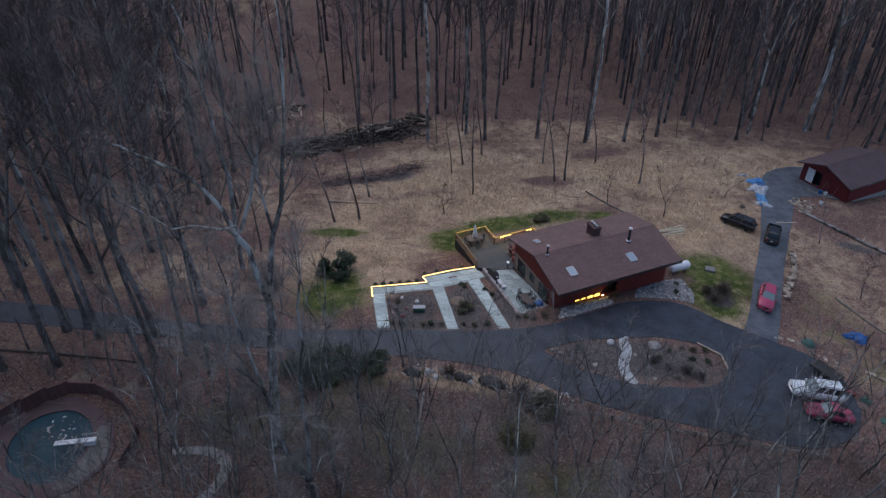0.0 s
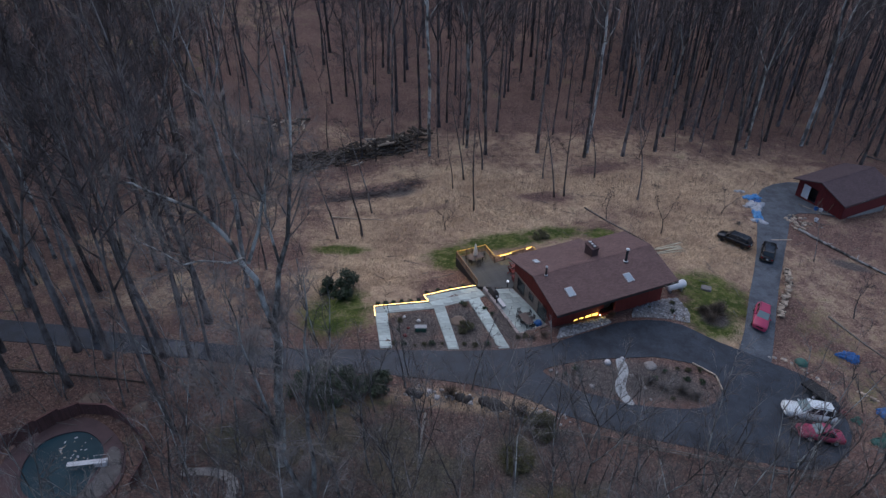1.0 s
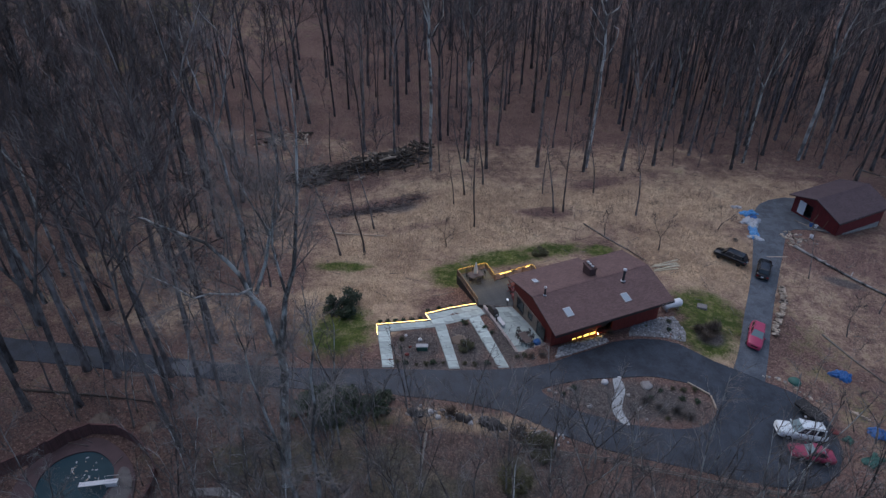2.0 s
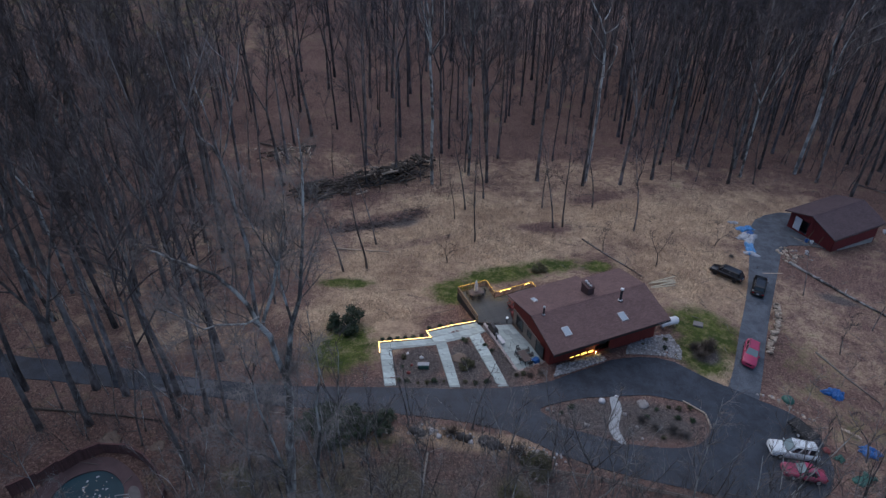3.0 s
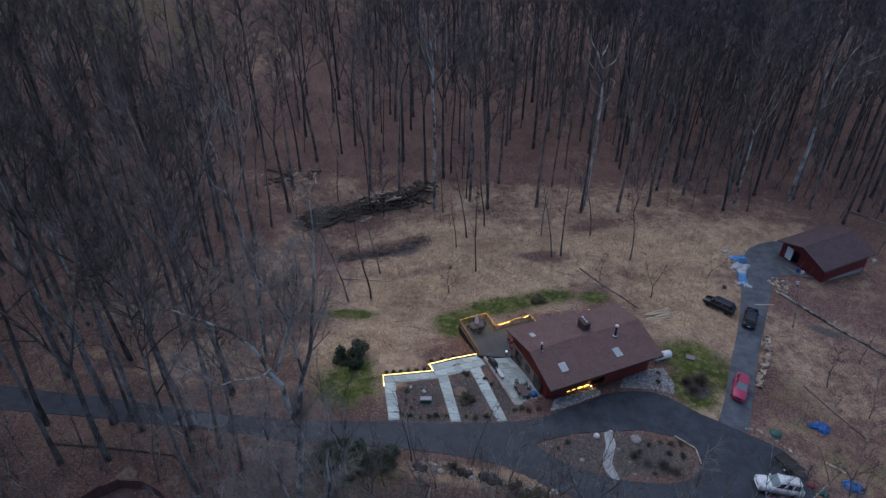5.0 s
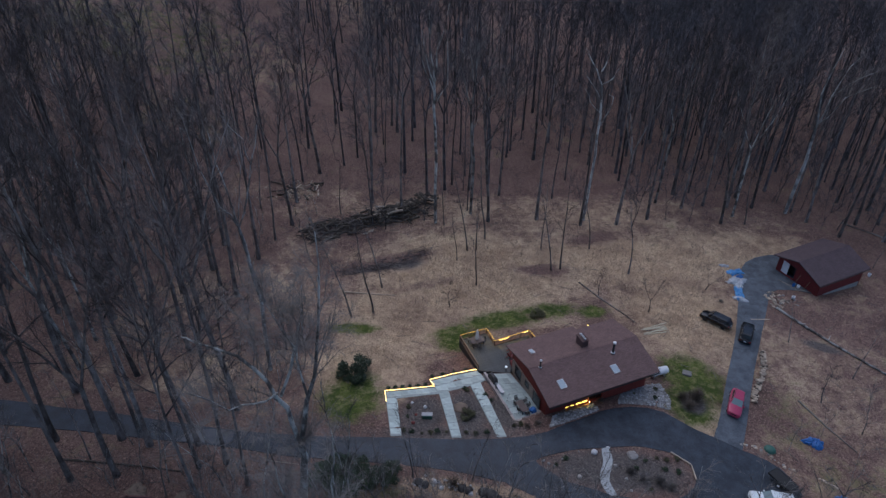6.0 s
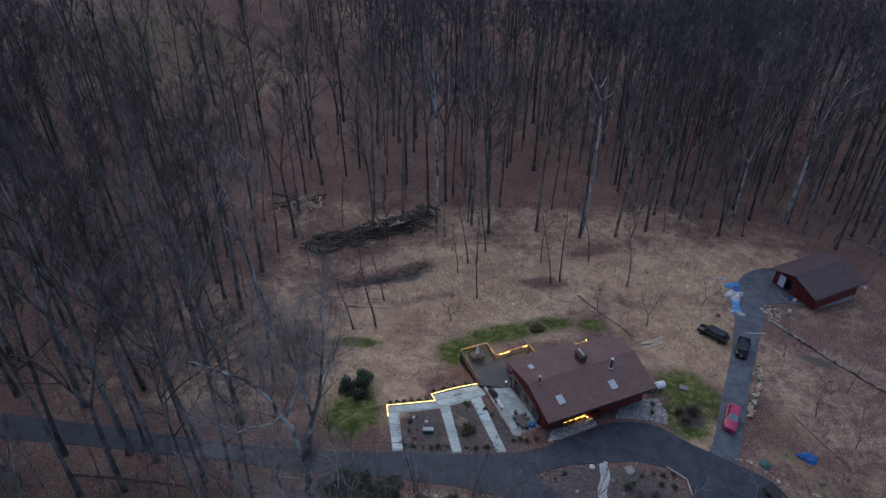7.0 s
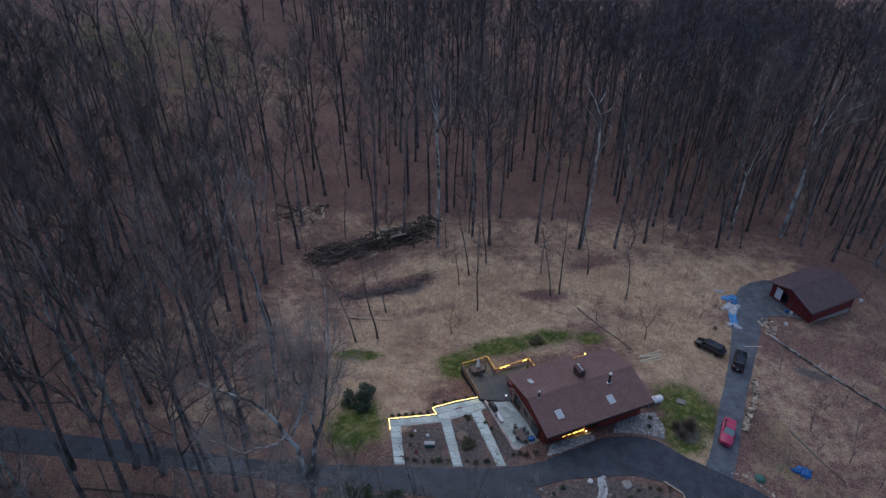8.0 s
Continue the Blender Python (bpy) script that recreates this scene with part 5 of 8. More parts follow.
def table(m, l, w, label):
    t = thing("patio_table", m, label, "table")
    top = part("tabletop", Build().box(-l / 2, l / 2, -w / 2, w / 2, 0.7, 0.745, 0.012), M_TABLE, t)
    for x in (-l / 2 + 0.12, l / 2 - 0.12):
        for y in (-w / 2 + 0.1, w / 2 - 0.1):
            part("leg", Build().box(x - 0.035, x + 0.035, y - 0.035, y + 0.035, 0, 0.7, 0.008), M_BLACKMETAL, t)
    return t


table(pose(4.0, 70.4, DECK_Z, 0, 0, 24), 1.8, 1.3, "dark square table under a closed parasol on the deck")
u = thing("parasol", pose(4.0, 70.4, DECK_Z), "closed cream canvas parasol standing through the deck table", "parasol")
part("pole", Build().tube([(0, 0, 0.05), (0, 0, 2.75)], 0.025, 8), M_RAIL, u)
part("base", Build().lathe([(0.26, 0.0), (0.24, 0.06), (0.06, 0.1)], 14), M_STONE, u)
part("canopy", Build().lathe([(0.26, 0.95), (0.3, 1.1), (0.22, 1.8), (0.1, 2.5), (0.03, 2.7)], 12), M_CANVAS, u, "folded cream canvas", smooth=True)
part("finial", Build().lathe([(0.03, 2.72), (0.04, 2.78), (0.01, 2.86)], 8), M_RAIL, u)
first = dining_chair(pose(3.0, 70.2, DECK_Z, 0, 0, 115))
for x, y, a in ((5.0, 70.75, -65), (3.8, 71.3, 10), (4.35, 69.4, 200), (3.4, 69.5, 150)):
    copy_thing(first, pose(x, y, DECK_Z, 0, 0, a))
table(pose(9.35, 58.35, PATIO_Z, 0, 0, 116), 1.9, 0.95, "long brown patio table with chairs round it")
for x, y, a in ((8.6, 59.0, 115), (8.95, 58.0, 115), (10.15, 58.75, -65), (9.8, 59.5, -65), (8.75, 59.75, 26), (9.95, 57.4, 206)):
    copy_thing(first, pose(x, y, PATIO_Z, 0, 0, a))


def lounge(m):
    c = thing("garden_armchair", m, "red painted wooden slatted garden armchair on the deck", "chair", "red garden armchairs")
    for k in range(5):
        part("seat_slat", Build().box(-0.28, 0.28, -0.3 + 0.12 * k, -0.2 + 0.12 * k, 0.36 - 0.025 * k, 0.385 - 0.025 * k, 0.005), M_REDWOOD, c)
        part("back_slat", Build().add(*(lambda b: (b.v, b.f))(Build().box(-0.05, 0.05, -0.012, 0.012, 0, 0.75, 0.005)), pose(-0.24 + 0.12 * k, 0.3, 0.28, -20, 0, 0)), M_REDWOOD, c)
    for x in (-0.33, 0.33):
        part("arm", Build().box(x - 0.07, x + 0.07, -0.38, 0.38, 0.55, 0.58, 0.008), M_REDWOOD, c)
        part("front_leg", Build().box(x - 0.04, x + 0.04, -0.34, -0.28, 0, 0.55, 0.006), M_REDWOOD, c)
        part("back_leg", Build().add(*(lambda b: (b.v, b.f))(Build().box(-0.025, 0.025, -0.05, 0.95, 0, 0.1, 0.005)), pose(x * 0.9, -0.3, 0.28, -16, 0, 0)), M_REDWOOD, c)
    return c


chair = lounge(pose(8.75, 68.9, DECK_Z, 0, 0, 110))
copy_thing(chair, pose(8.6, 67.75, DECK_Z, 0, 0, 125))
bx = thing("deck_box", pose(9.0, 65.95, DECK_Z, 0, 0, 113), "red painted wooden storage box beside the house wall", "storage box")
part("body", Build().box(-0.75, 0.75, -0.35, 0.35, 0, 0.6, 0.02), M_REDWOOD, bx)
part("lid", Build().box(-0.79, 0.79, -0.39, 0.39, 0.602, 0.66, 0.02), M_REDWOOD, bx)
gl = thing("garden_lamp", pose(7.75, 64.95, PATIO_Z), "short dark garden lamp with a glowing white globe", "lamp")
part("post", Build().tube([(0, 0, -0.05), (0, 0, 0.75)], 0.05, 8), M_BLACKMETAL, gl)
part("globe", Build().lathe([(0.05, 0.75), (0.13, 0.8), (0.16, 0.88), (0.12, 0.97), (0.03, 1.01)], 12), M_SPOT, gl, "white glowing globe", smooth=True)
gr = thing("barbecue", pose(5.9, 63.2, PATIO_Z, 0, 0, 118), "barbecue under a dark fitted cover on the patio", "barbecue")
part("cover", Build().add([(-0.75, -0.32, 0.12), (0.75, -0.32, 0.12), (0.75, 0.32, 0.12), (-0.75, 0.32, 0.12), (-0.72, -0.3, 0.85), (0.72, -0.3, 0.85), (0.72, 0.3, 0.9), (-0.72, 0.3, 0.9), (-0.4, -0.2, 1.12), (0.4, -0.2, 1.12), (0.4, 0.22, 1.15), (-0.4, 0.22, 1.15)], [(3, 2, 1, 0), (8, 9, 10, 11)] + [(k + o, (k + 1) % 4 + o, (k + 1) % 4 + 4 + o, k + 4 + o) for o in (0, 4) for k in range(4)]), M_PLASTIC, gr)
for x in (-0.6, 0.6):
    part("wheel", Build().lathe([(0.1, -0.03), (0.12, 0), (0.1, 0.03)], 10, pose(x, -0.2, 0.12, 90, 0, 0)), M_BLACKMETAL, gr)
bn = thing("garden_bench", pose(6.75, 61.5, PATIO_Z, 0, 0, 114), "pale grey backless bench on the patio", "bench")
part("seat", Build().box(-0.8, 0.8, -0.24, 0.24, 0.38, 0.46, 0.02), M_STONEPALE, bn)
for x in (-0.55, 0.55):
    part("leg", Build().box(x - 0.1, x + 0.1, -0.2, 0.2, 0, 0.38, 0.02), M_STONEPALE, bn)
M_BLUE = surface("blue_tarpaulin", (0.012, 0.07, 0.26), (0.04, 0.19, 0.5), 2.5, 0.45, relief=0.6, fine=5, dist=0.12)
tagged(new("blue_sack", lump(3, 0.42, 0.7, 0.6, 3).mesh("blue_sack", M_BLUE, True)), "crumpled blue plastic bundle on the patio", "tarpaulin").matrix_basis = pose(10.75, 58.1, PATIO_Z + 0.25)
pp = thing("patio_post", pose(6.2, 61.6, PATIO_Z), "dark post lamp with a pale cap at the patio wall", "lamp")
part("post", Build().box(-0.06, 0.06, -0.06, 0.06, -0.3, 1.2, 0.01), M_BLACKMETAL, pp)
part("cap", Build().lathe([(0.12, 1.2), (0.12, 1.3), (0.02, 1.4)], 8), M_STONEPALE, pp)
for x, y in ((10.9, 60.7), (10.35, 61.6), (11.7, 59.3), (9.9, 63.2)):
    pt = thing("planter", pose(x, y, PATIO_Z), "dark pot with a bare plant against the house wall", "planter", "pots along the wall")
    part("pot", Build().lathe([(0.16, 0), (0.24, 0.4), (0.26, 0.42), (0.22, 0.42), (0.2, 0.36)], 12), M_PLASTIC, pt)
    part("bare_plant", Build().tube([(0, 0, 0.3), (0.05, 0.02, 1.1)], 0.03, 5).tube([(0, 0, 0.3), (-0.15, 0.1, 0.95)], 0.025, 5).tube([(0, 0, 0.3), (0.1, -0.15, 0.9)], 0.025, 5), M_BARK, pt)

# ---- parked cars ----


def car(m, paint_mat, l=4.6, w=1.82, h=1.48, nose=1.15, tail=0.55, belt=0.92, kind="hatch", label="", roof_rack=False, glass=None):
    """A car with its nose along +x: body, cabin, glass, wheels, lights and mirrors."""
    c = thing("car", m, label, "car", "parked cars")
    hw = w / 2
    stations = []
    for f in (0, 0.03, 0.1, 0.2, 0.35, 0.5, 0.65, 0.8, 0.92, 0.98, 1):
        x = -l / 2 + l * f
        pinch = 1 - (0.08 if kind == "wagon" else 0.16) * max(0, (abs(f - 0.5) - 0.36) / 0.14) ** 2
        top = belt - ((0.09 if kind == "wagon" else 0.16) * max(0, (f - 0.7) / 0.3) ** 1.4) - (0.05 if f < 0.06 else 0)
        lowz = 0.24 + (0.10 if f in (0, 1) else 0)
        stations.append((x, hw * pinch, lowz, top))
    b = Build()
    vs, fs = [], []
    for x, y, z0, z1 in stations:
        ring = [(-y * 0.82, z0), (-y * 0.97, z0 + 0.12), (-y, (z0 + z1) / 2), (-y * 0.96, z1 - 0.09), (-y * 0.84, z1), (0, z1 + 0.035), (y * 0.84, z1), (y * 0.96, z1 - 0.09), (y, (z0 + z1) / 2), (y * 0.97, z0 + 0.12), (y * 0.82, z0)]
        vs += [(x, a, z) for a, z in ring]
    n = 11
    for i in range(len(stations) - 1):
        for k in range(n):
            fs.append((i * n + k, (i + 1) * n + k, (i + 1) * n + (k + 1) % n, i * n + (k + 1) % n))
    fs += [tuple(range(n)), tuple(range((len(stations) - 1) * n + n - 1, (len(stations) - 1) * n - 1, -1))]
    part("body", b.add(vs, fs), paint_mat, c, smooth=True)
    xr, xf = -l / 2 + tail, l / 2 - nose
    slope_f, slope_r = (0.75 if kind != "van" else 0.6), {"hatch": 0.35, "wagon": 0.22, "sedan": 0.6, "van": 0.2}[kind]
    rw, bw, zb = hw * 0.74, hw * 0.9, belt - 0.02
    base = [(xr, -bw * 0.94, zb), (xf, -bw * 0.96, zb), (xf, bw * 0.96, zb), (xr, bw * 0.94, zb)]
    top = [(xr + slope_r, -rw * 0.95, h - 0.05), (xf - slope_f, -rw, h - 0.03), (xf - slope_f, rw, h - 0.03), (xr + slope_r, rw * 0.95, h - 0.05)]
    bm = bmesh.new()
    vv = [bm.verts.new(p) for p in base + top]
    for f in [(3, 2, 1, 0), (4, 5, 6, 7)] + [(k, (k + 1) % 4, (k + 1) % 4 + 4, k + 4) for k in range(4)]:
        bm.faces.new([vv[k] for k in f])
    bmesh.ops.bevel(bm, geom=[e for e in bm.edges if max(v.co.z for v in e.verts) > belt + 0.1], offset=0.2, segments=3, affect="EDGES")
    cab = Build()
    bm.verts.index_update()
    cab.add([v.co.copy() for v in bm.verts], [[v.index for v in f.verts] for f in bm.faces])
    bm.free()
    part("cabin", cab, paint_mat, c, smooth=True)
    mid = (top[0][0] + top[1][0]) / 2
    part("roof", Build().add([(top[0][0] - 0.03, -rw * 0.97, h - 0.055), (top[1][0] + 0.03, -rw * 1.01, h - 0.035), (top[1][0] + 0.03, rw * 1.01, h - 0.035), (top[0][0] - 0.03, rw * 0.97, h - 0.055), (top[0][0] + 0.12, -rw * 0.8, h - 0.01), (top[1][0] - 0.14, -rw * 0.8, h), (top[1][0] - 0.14, rw * 0.8, h), (top[0][0] + 0.12, rw * 0.8, h - 0.01)], [(3, 2, 1, 0), (4, 5, 6, 7)] + [(k, (k + 1) % 4, (k + 1) % 4 + 4, k + 4) for k in range(4)]), paint_mat, c)

    def pane(name, corners, inset=0.1, proud=0.012, label="", tint=None):
        ps = [Vector(p) for p in corners]
        mid = sum(ps, Vector()) / 4
        nrm = (ps[1] - ps[0]).cross(ps[3] - ps[0]).normalized()
        q = [mid + (p - mid) * (1 - inset) + nrm * proud for p in ps]
        q2 = [p - nrm * 0.02 for p in q]
        part(name, Build().add(q + q2, [(0, 1, 2, 3), (7, 6, 5, 4)] + [(k, k + 4, (k + 1) % 4 + 4, (k + 1) % 4) for k in range(4)]), tint or glass or M_SKYTONE_GLASS, c, label)
    pane("windshield", (base[1], base[2], top[2], top[1]), 0.1)
    pane("rear_window", (base[3], base[0], top[0], top[3]), 0.16)
    cuts = (0.06, 0.36, 0.66, 0.93) if kind in ("wagon", "van") else (0.1, 0.5, 0.9)
    for s in (0, 1):
        a, bb, ta, tb = (Vector(p) for p in ((base[0], base[1], top[0], top[1]) if s == 0 else (base[3], base[2], top[3], top[2])))
        for f0, f1 in zip(cuts, cuts[1:]):
            q = [a.lerp(bb, f0 + 0.015), a.lerp(bb, f1 - 0.015), ta.lerp(tb, f1 - 0.015), ta.lerp(tb, f0 + 0.015)]
            pane("side_window", q if s == 0 else [q[1], q[0], q[3], q[2]], 0.14, tint=M_DARKGLASS)
    for x in (-l / 2 + 0.82, l / 2 - 0.88):
        for s in (-1, 1):
            wh = part("wheel", Build().lathe([(0.2, -0.1), (0.31, -0.1), (0.335, -0.06), (0.335, 0.06), (0.31, 0.1), (0.2, 0.1)], 18, pose(x, s * (hw - 0.1), 0.335, 90, 0, 0)), M_TYRE, c, "black rubber tyre")
            part("rim", Build().lathe([(0.03, -0.105 if s > 0 else 0.105), (0.19, -0.1 if s > 0 else 0.1), (0.2, 0.0)], 12, pose(x, s * (hw - 0.1), 0.335, 90, 0, 0)), M_BLACKMETAL if paint_mat is P_BLACK else M_STEEL, wh, "metal wheel rim")
    for s in (-1, 1):
        part("headlight", Build().box(l / 2 - 0.2, l / 2 - 0.015, s * hw * 0.62 - 0.17, s * hw * 0.62 + 0.17, 0.6, 0.74, 0.03), M_LENS, c, "clear headlight lens")
        part("tail_light", Build().box(-l / 2 - 0.005, -l / 2 + 0.12, s * hw * 0.7 - 0.13, s * hw * 0.7 + 0.13, 0.62, 0.84, 0.02), M_TAIL, c, "red tail light")
        part("mirror", Build().box(xf - 0.35, xf - 0.2, s * (hw + 0.02) - 0.1, s * (hw + 0.02) + 0.1, belt, belt + 0.14, 0.03), paint_mat, c)
        if roof_rack:
            part("roof_rail", Build().tube([(top[0][0] + 0.2, s * rw * 0.85, h + 0.03), (top[1][0] - 0.3, s * rw * 0.85, h + 0.03)], 0.025, 6), M_BLACKMETAL, c)
    part("front_bumper", Build().box(l / 2 - 0.12, l / 2 + 0.05, -hw * 0.8, hw * 0.8, 0.3, 0.5, 0.05), paint_mat, c)
    part("grille", Build().box(l / 2 - 0.05, l / 2 + 0.005, -0.38, 0.38, 0.53, 0.7, 0.02), M_BLACKMETAL, c)
    part("rear_bumper", Build().box(-l / 2 - 0.05, -l / 2 + 0.12, -hw * 0.8, hw * 0.8, 0.3, 0.52, 0.05), paint_mat, c)
    part("plate", Build().box(-l / 2 - 0.075, -l / 2 - 0.052, -0.16, 0.16, 0.6, 0.74), M_WHITE, c, "plain pale plate")
    return c


# the sky's reflection in the panes is put into this pale base colour
M_SKYTONE_GLASS, _nt, _b = nodes_of("sky_toned_glass")
_b.inputs["Base Color"].default_value = (0.17, 0.235, 0.245, 1)
_b.inputs["Roughness"].default_value = 0.55
_b.inputs["Specular IOR Level"].default_value = 0.25
# dark glass without that reflection, for side windows and the black cars
M_DARKGLASS, _nt, _b = nodes_of("dark_side_glass")
_b.inputs["Base Color"].default_value = (0.02, 0.026, 0.034, 1)
_b.inputs["Roughness"].default_value = 0.12
M_TYRE = surface("tyre", (0.012, 0.012, 0.012), (0.03, 0.03, 0.03), 8, 0.85)
M_LENS, _nt, _b = nodes_of("lamp_lens")
_b.inputs["Base Color"].default_value = (0.6, 0.62, 0.62, 1)
_b.inputs["Roughness"].default_value = 0.1
M_TAIL = paint("tail_lens", (0.35, 0.01, 0.01), 0.15)
P_RED = paint("red_car_paint", (0.40, 0.035, 0.095), 0.4, 0.3)
P_BLACK = paint("black_car_paint", (0.004, 0.0045, 0.006), 0.15, 0.12)
P_WHITE = paint("white_car_paint", (0.74, 0.79, 0.79))
P_MAROON = paint("maroon_car_paint", (0.30, 0.026, 0.07), 0.4, 0.3)


def on_ground(x, y, turn, lift=0.04):
    """A pose that lies flat on the sloping ground."""
    e = 1.2
    nx, ny = -(gz(x + e, y) - gz(x - e, y)) / (2 * e), -(gz(x, y + e) - gz(x, y - e)) / (2 * e)
    up = Vector((nx, ny, 1)).normalized()
    fwd = Vector((math.cos(radians(turn)), math.sin(radians(turn)), 0))
    fwd = (fwd - up * fwd.dot(up)).normalized()
    left = up.cross(fwd)
    m = Matrix((fwd, left, up)).transposed().to_4x4()
    return Matrix.Translation((x, y, gz(x, y) + lift)) @ m


car(on_ground(37.3, 60.6, -117), P_RED, 4.7, 1.78, 1.55, 1.45, 0.3, 0.98, "hatch", "red hatchback parked on the grey drive", True)
car(on_ground(44.1, 75.1, 63), P_BLACK, 4.5, 1.82, 1.66, 1.2, 0.25, 1.0, "wagon", "black sport utility car parked on the drive", True, M_DARKGLASS)
car(on_ground(40.6, 78.1, 136), P_BLACK, 4.6, 1.84, 1.56, 0.95, 0.12, 0.96, "hatch", "glossy black estate car parked on dry grass", False, M_DARKGLASS)
car(on_ground(36.15, 45.5, 176), P_WHITE, 4.9, 1.9, 1.78, 1.3, 0.2, 1.08, "wagon", "white sport utility car parked on the asphalt", True)
car(on_ground(36.0, 42.65, 173), P_MAROON, 4.2, 1.76, 1.42, 1.3, 0.75, 0.9, "sedan", "dark pink-red saloon parked on the asphalt")
tr = thing("utility_trailer", on_ground(38.9, 48.95, -58), "low flat black utility trailer at the asphalt's edge", "trailer")
part("bed", Build().box(-1.43, 1.43, -0.81, 0.81, 0.45, 0.7, 0.02), M_TYRE, tr)
for s in (-1, 1):
    part("side_board", Build().box(-1.5, 1.5, s * 0.85 - 0.03, s * 0.85 + 0.03, 0.532, 0.72, 0.01), M_TYRE, tr)
    wh = part("wheel", Build().lathe([(0.15, -0.08), (0.27, -0.08), (0.29, -0.04), (0.29, 0.04), (0.27, 0.08), (0.15, 0.08)], 16, pose(0.2, s * 0.98, 0.29, 90, 0, 0)), M_TYRE, tr, "black rubber tyre")
    part("rim", Build().lathe([(0.02, -0.09 if s > 0 else 0.09), (0.16, -0.085 if s > 0 else 0.085), (0.17, 0.0)], 12, pose(0.2, s * 0.98, 0.29, 90, 0, 0)), M_WHITE, wh, "white wheel rim")
    part("mudguard", Build().box(-0.15, 0.55, s * 0.98 - 0.12, s * 0.98 + 0.12, 0.62, 0.66, 0.01), M_TYRE, tr)
for x in (-1.47, 1.47):
    part("end_board", Build().box(x - 0.03, x + 0.03, -0.81, 0.81, 0.532, 0.72, 0.01), M_TYRE, tr)
part("drawbar", Build().tube([(1.5, 0.5, 0.45), (2.5, 0, 0.42), (1.5, -0.5, 0.45)], 0.04, 6), M_BLACKMETAL, tr)

# ---- white gas tank and stone block by the house ----
tk = thing("gas_tank", pose(28.3, 65.0, gz(28.3, 65.0), 0, 0, 18), "white horizontal gas tank on short legs beside the house", "gas tank")
part("tank", Build().tube([(-1.35, 0, 0.85), (-1.28, 0, 0.85), (-1.1, 0, 0.85), (1.1, 0, 0.85), (1.28, 0, 0.85), (1.35, 0, 0.85)], [0.12, 0.38, 0.52, 0.52, 0.38, 0.12], 20), M_WHITE, tk, smooth=True)
part("dome", Build().lathe([(0.2, 1.34), (0.2, 1.5), (0.12, 1.56)], 12), M_WHITE, tk)
for x in (-0.8, 0.8):
    part("leg", Build().box(x - 0.08, x + 0.08, -0.35, 0.35, -0.1, 0.42, 0.02), M_STEEL, tk)
sb = thing("stone_block", pose(32.4, 65.6, gz(32.4, 65.6), 0, 0, -20), "pale square stone block on the mossy lawn", "stone")
part("stone", Build().box(-0.6, 0.6, -0.45, 0.45, -0.1, 0.3, 0.06), M_STONE, sb)

# ---- swimming pool ----
POOL_Z = 2.5
POOL = spline([(-32.6, 32.9), (-35.0, 34.0), (-36.2, 36.6), (-35.8, 38.7), (-34.4, 39.9), (-32.5, 40.2), (-30.8, 39.3), (-29.8, 38.0), (-29.6, 36.5), (-29.8, 35.2), (-30.1, 33.9), (-30.8, 32.9)])
PDECK = spline([(-31.4, 31.2), (-29.2, 32.2), (-27.7, 33.8), (-27.2, 35.7), (-27.9, 37.9), (-29.3, 39.7), (-31.3, 41.2), (-33.1, 41.8), (-35.3, 41.2), (-37.0, 40.0), (-38.0, 38.0), (-37.8, 35.0), (-36.2, 32.6), (-33.6, 31.2)])
M_WATER, _nt, _b = nodes_of("pool_water")
_c = ramp(_nt, noise_of(_nt, 0.6, 4), [(0.3, (0.010, 0.038, 0.052)), (0.7, (0.016, 0.055, 0.072))])
_nt.links.new(_c, _b.inputs["Base Color"])
_b.inputs["Roughness"].default_value = 0.45
_b.inputs["Specular IOR Level"].default_value = 0.25
bump(_nt, _b, noise_of(_nt, 5.0, 3), 0.08, 0.03)
tagged(new("water_pool", mesh_of("water_pool", [(x, y, POOL_Z - 0.12) for x, y in POOL], [tuple(range(len(POOL)))], M_WATER)), "dark teal still water in the pool", "water", kind="structure")
debris_rng = random.Random(9)
for k in range(26):
    x, y = debris_rng.uniform(-33.8, -30.6), debris_rng.uniform(37.2, 39.6)
    if within(np.array(x), np.array(y), POOL):
        s = debris_rng.uniform(0.05, 0.14)
        lf = tagged(new("floating_leaf", Build().box(-s, s, -s * 0.5, s * 0.5, 0, 0.012, 0.004).mesh("floating_leaf", M_STONEPALE if k % 2 else M_LOGPALE)), "pale leaf floating on the pool water", "leaf", "floating leaves")
        lf.matrix_basis = pose(x, y, POOL_Z - 0.122, 0, 0, debris_rng.uniform(0, 180))
flat_pool = lambda x, y: POOL_Z
tagged(new("pavement_pool", drape("pavement_pool", PDECK, 0.0, surface("pool_paving", (0.06, 0.037, 0.038), (0.13, 0.083, 0.082), 0.8, 0.85), holes=[POOL], zfun=flat_pool, skirt=1.0)), "reddish paving round the swimming pool", "paving", kind="structure")
tagged(new("pavement_pool_pale", drape("pavement_pool_pale", spline([(-29.4, 38.4), (-28.5, 38.2), (-27.6, 36.2), (-27.9, 34.2), (-29.3, 32.6), (-30.6, 32.2), (-30.0, 33.6), (-29.55, 35.0), (-29.35, 36.6)]), 0.02, surface("pale_concrete", (0.09, 0.082, 0.078), (0.20, 0.185, 0.175), 1.4, 0.9), zfun=flat_pool, skirt=0.05)), "pale concrete strip beside the pool", "paving", kind="structure")
db = thing("diving_board", pose(-29.4, 36.6, POOL_Z + 0.02, 0, 0, 188), "white diving board over the pool on a metal stand", "diving board")
part("board", Build().box(-0.6, 2.7, -0.24, 0.24, 0.5, 0.56, 0.02), M_WHITE, db)
part("stand", Build().box(-0.5, 0.5, -0.22, 0.22, 0.0, 0.5, 0.03), M_WHITE, db)
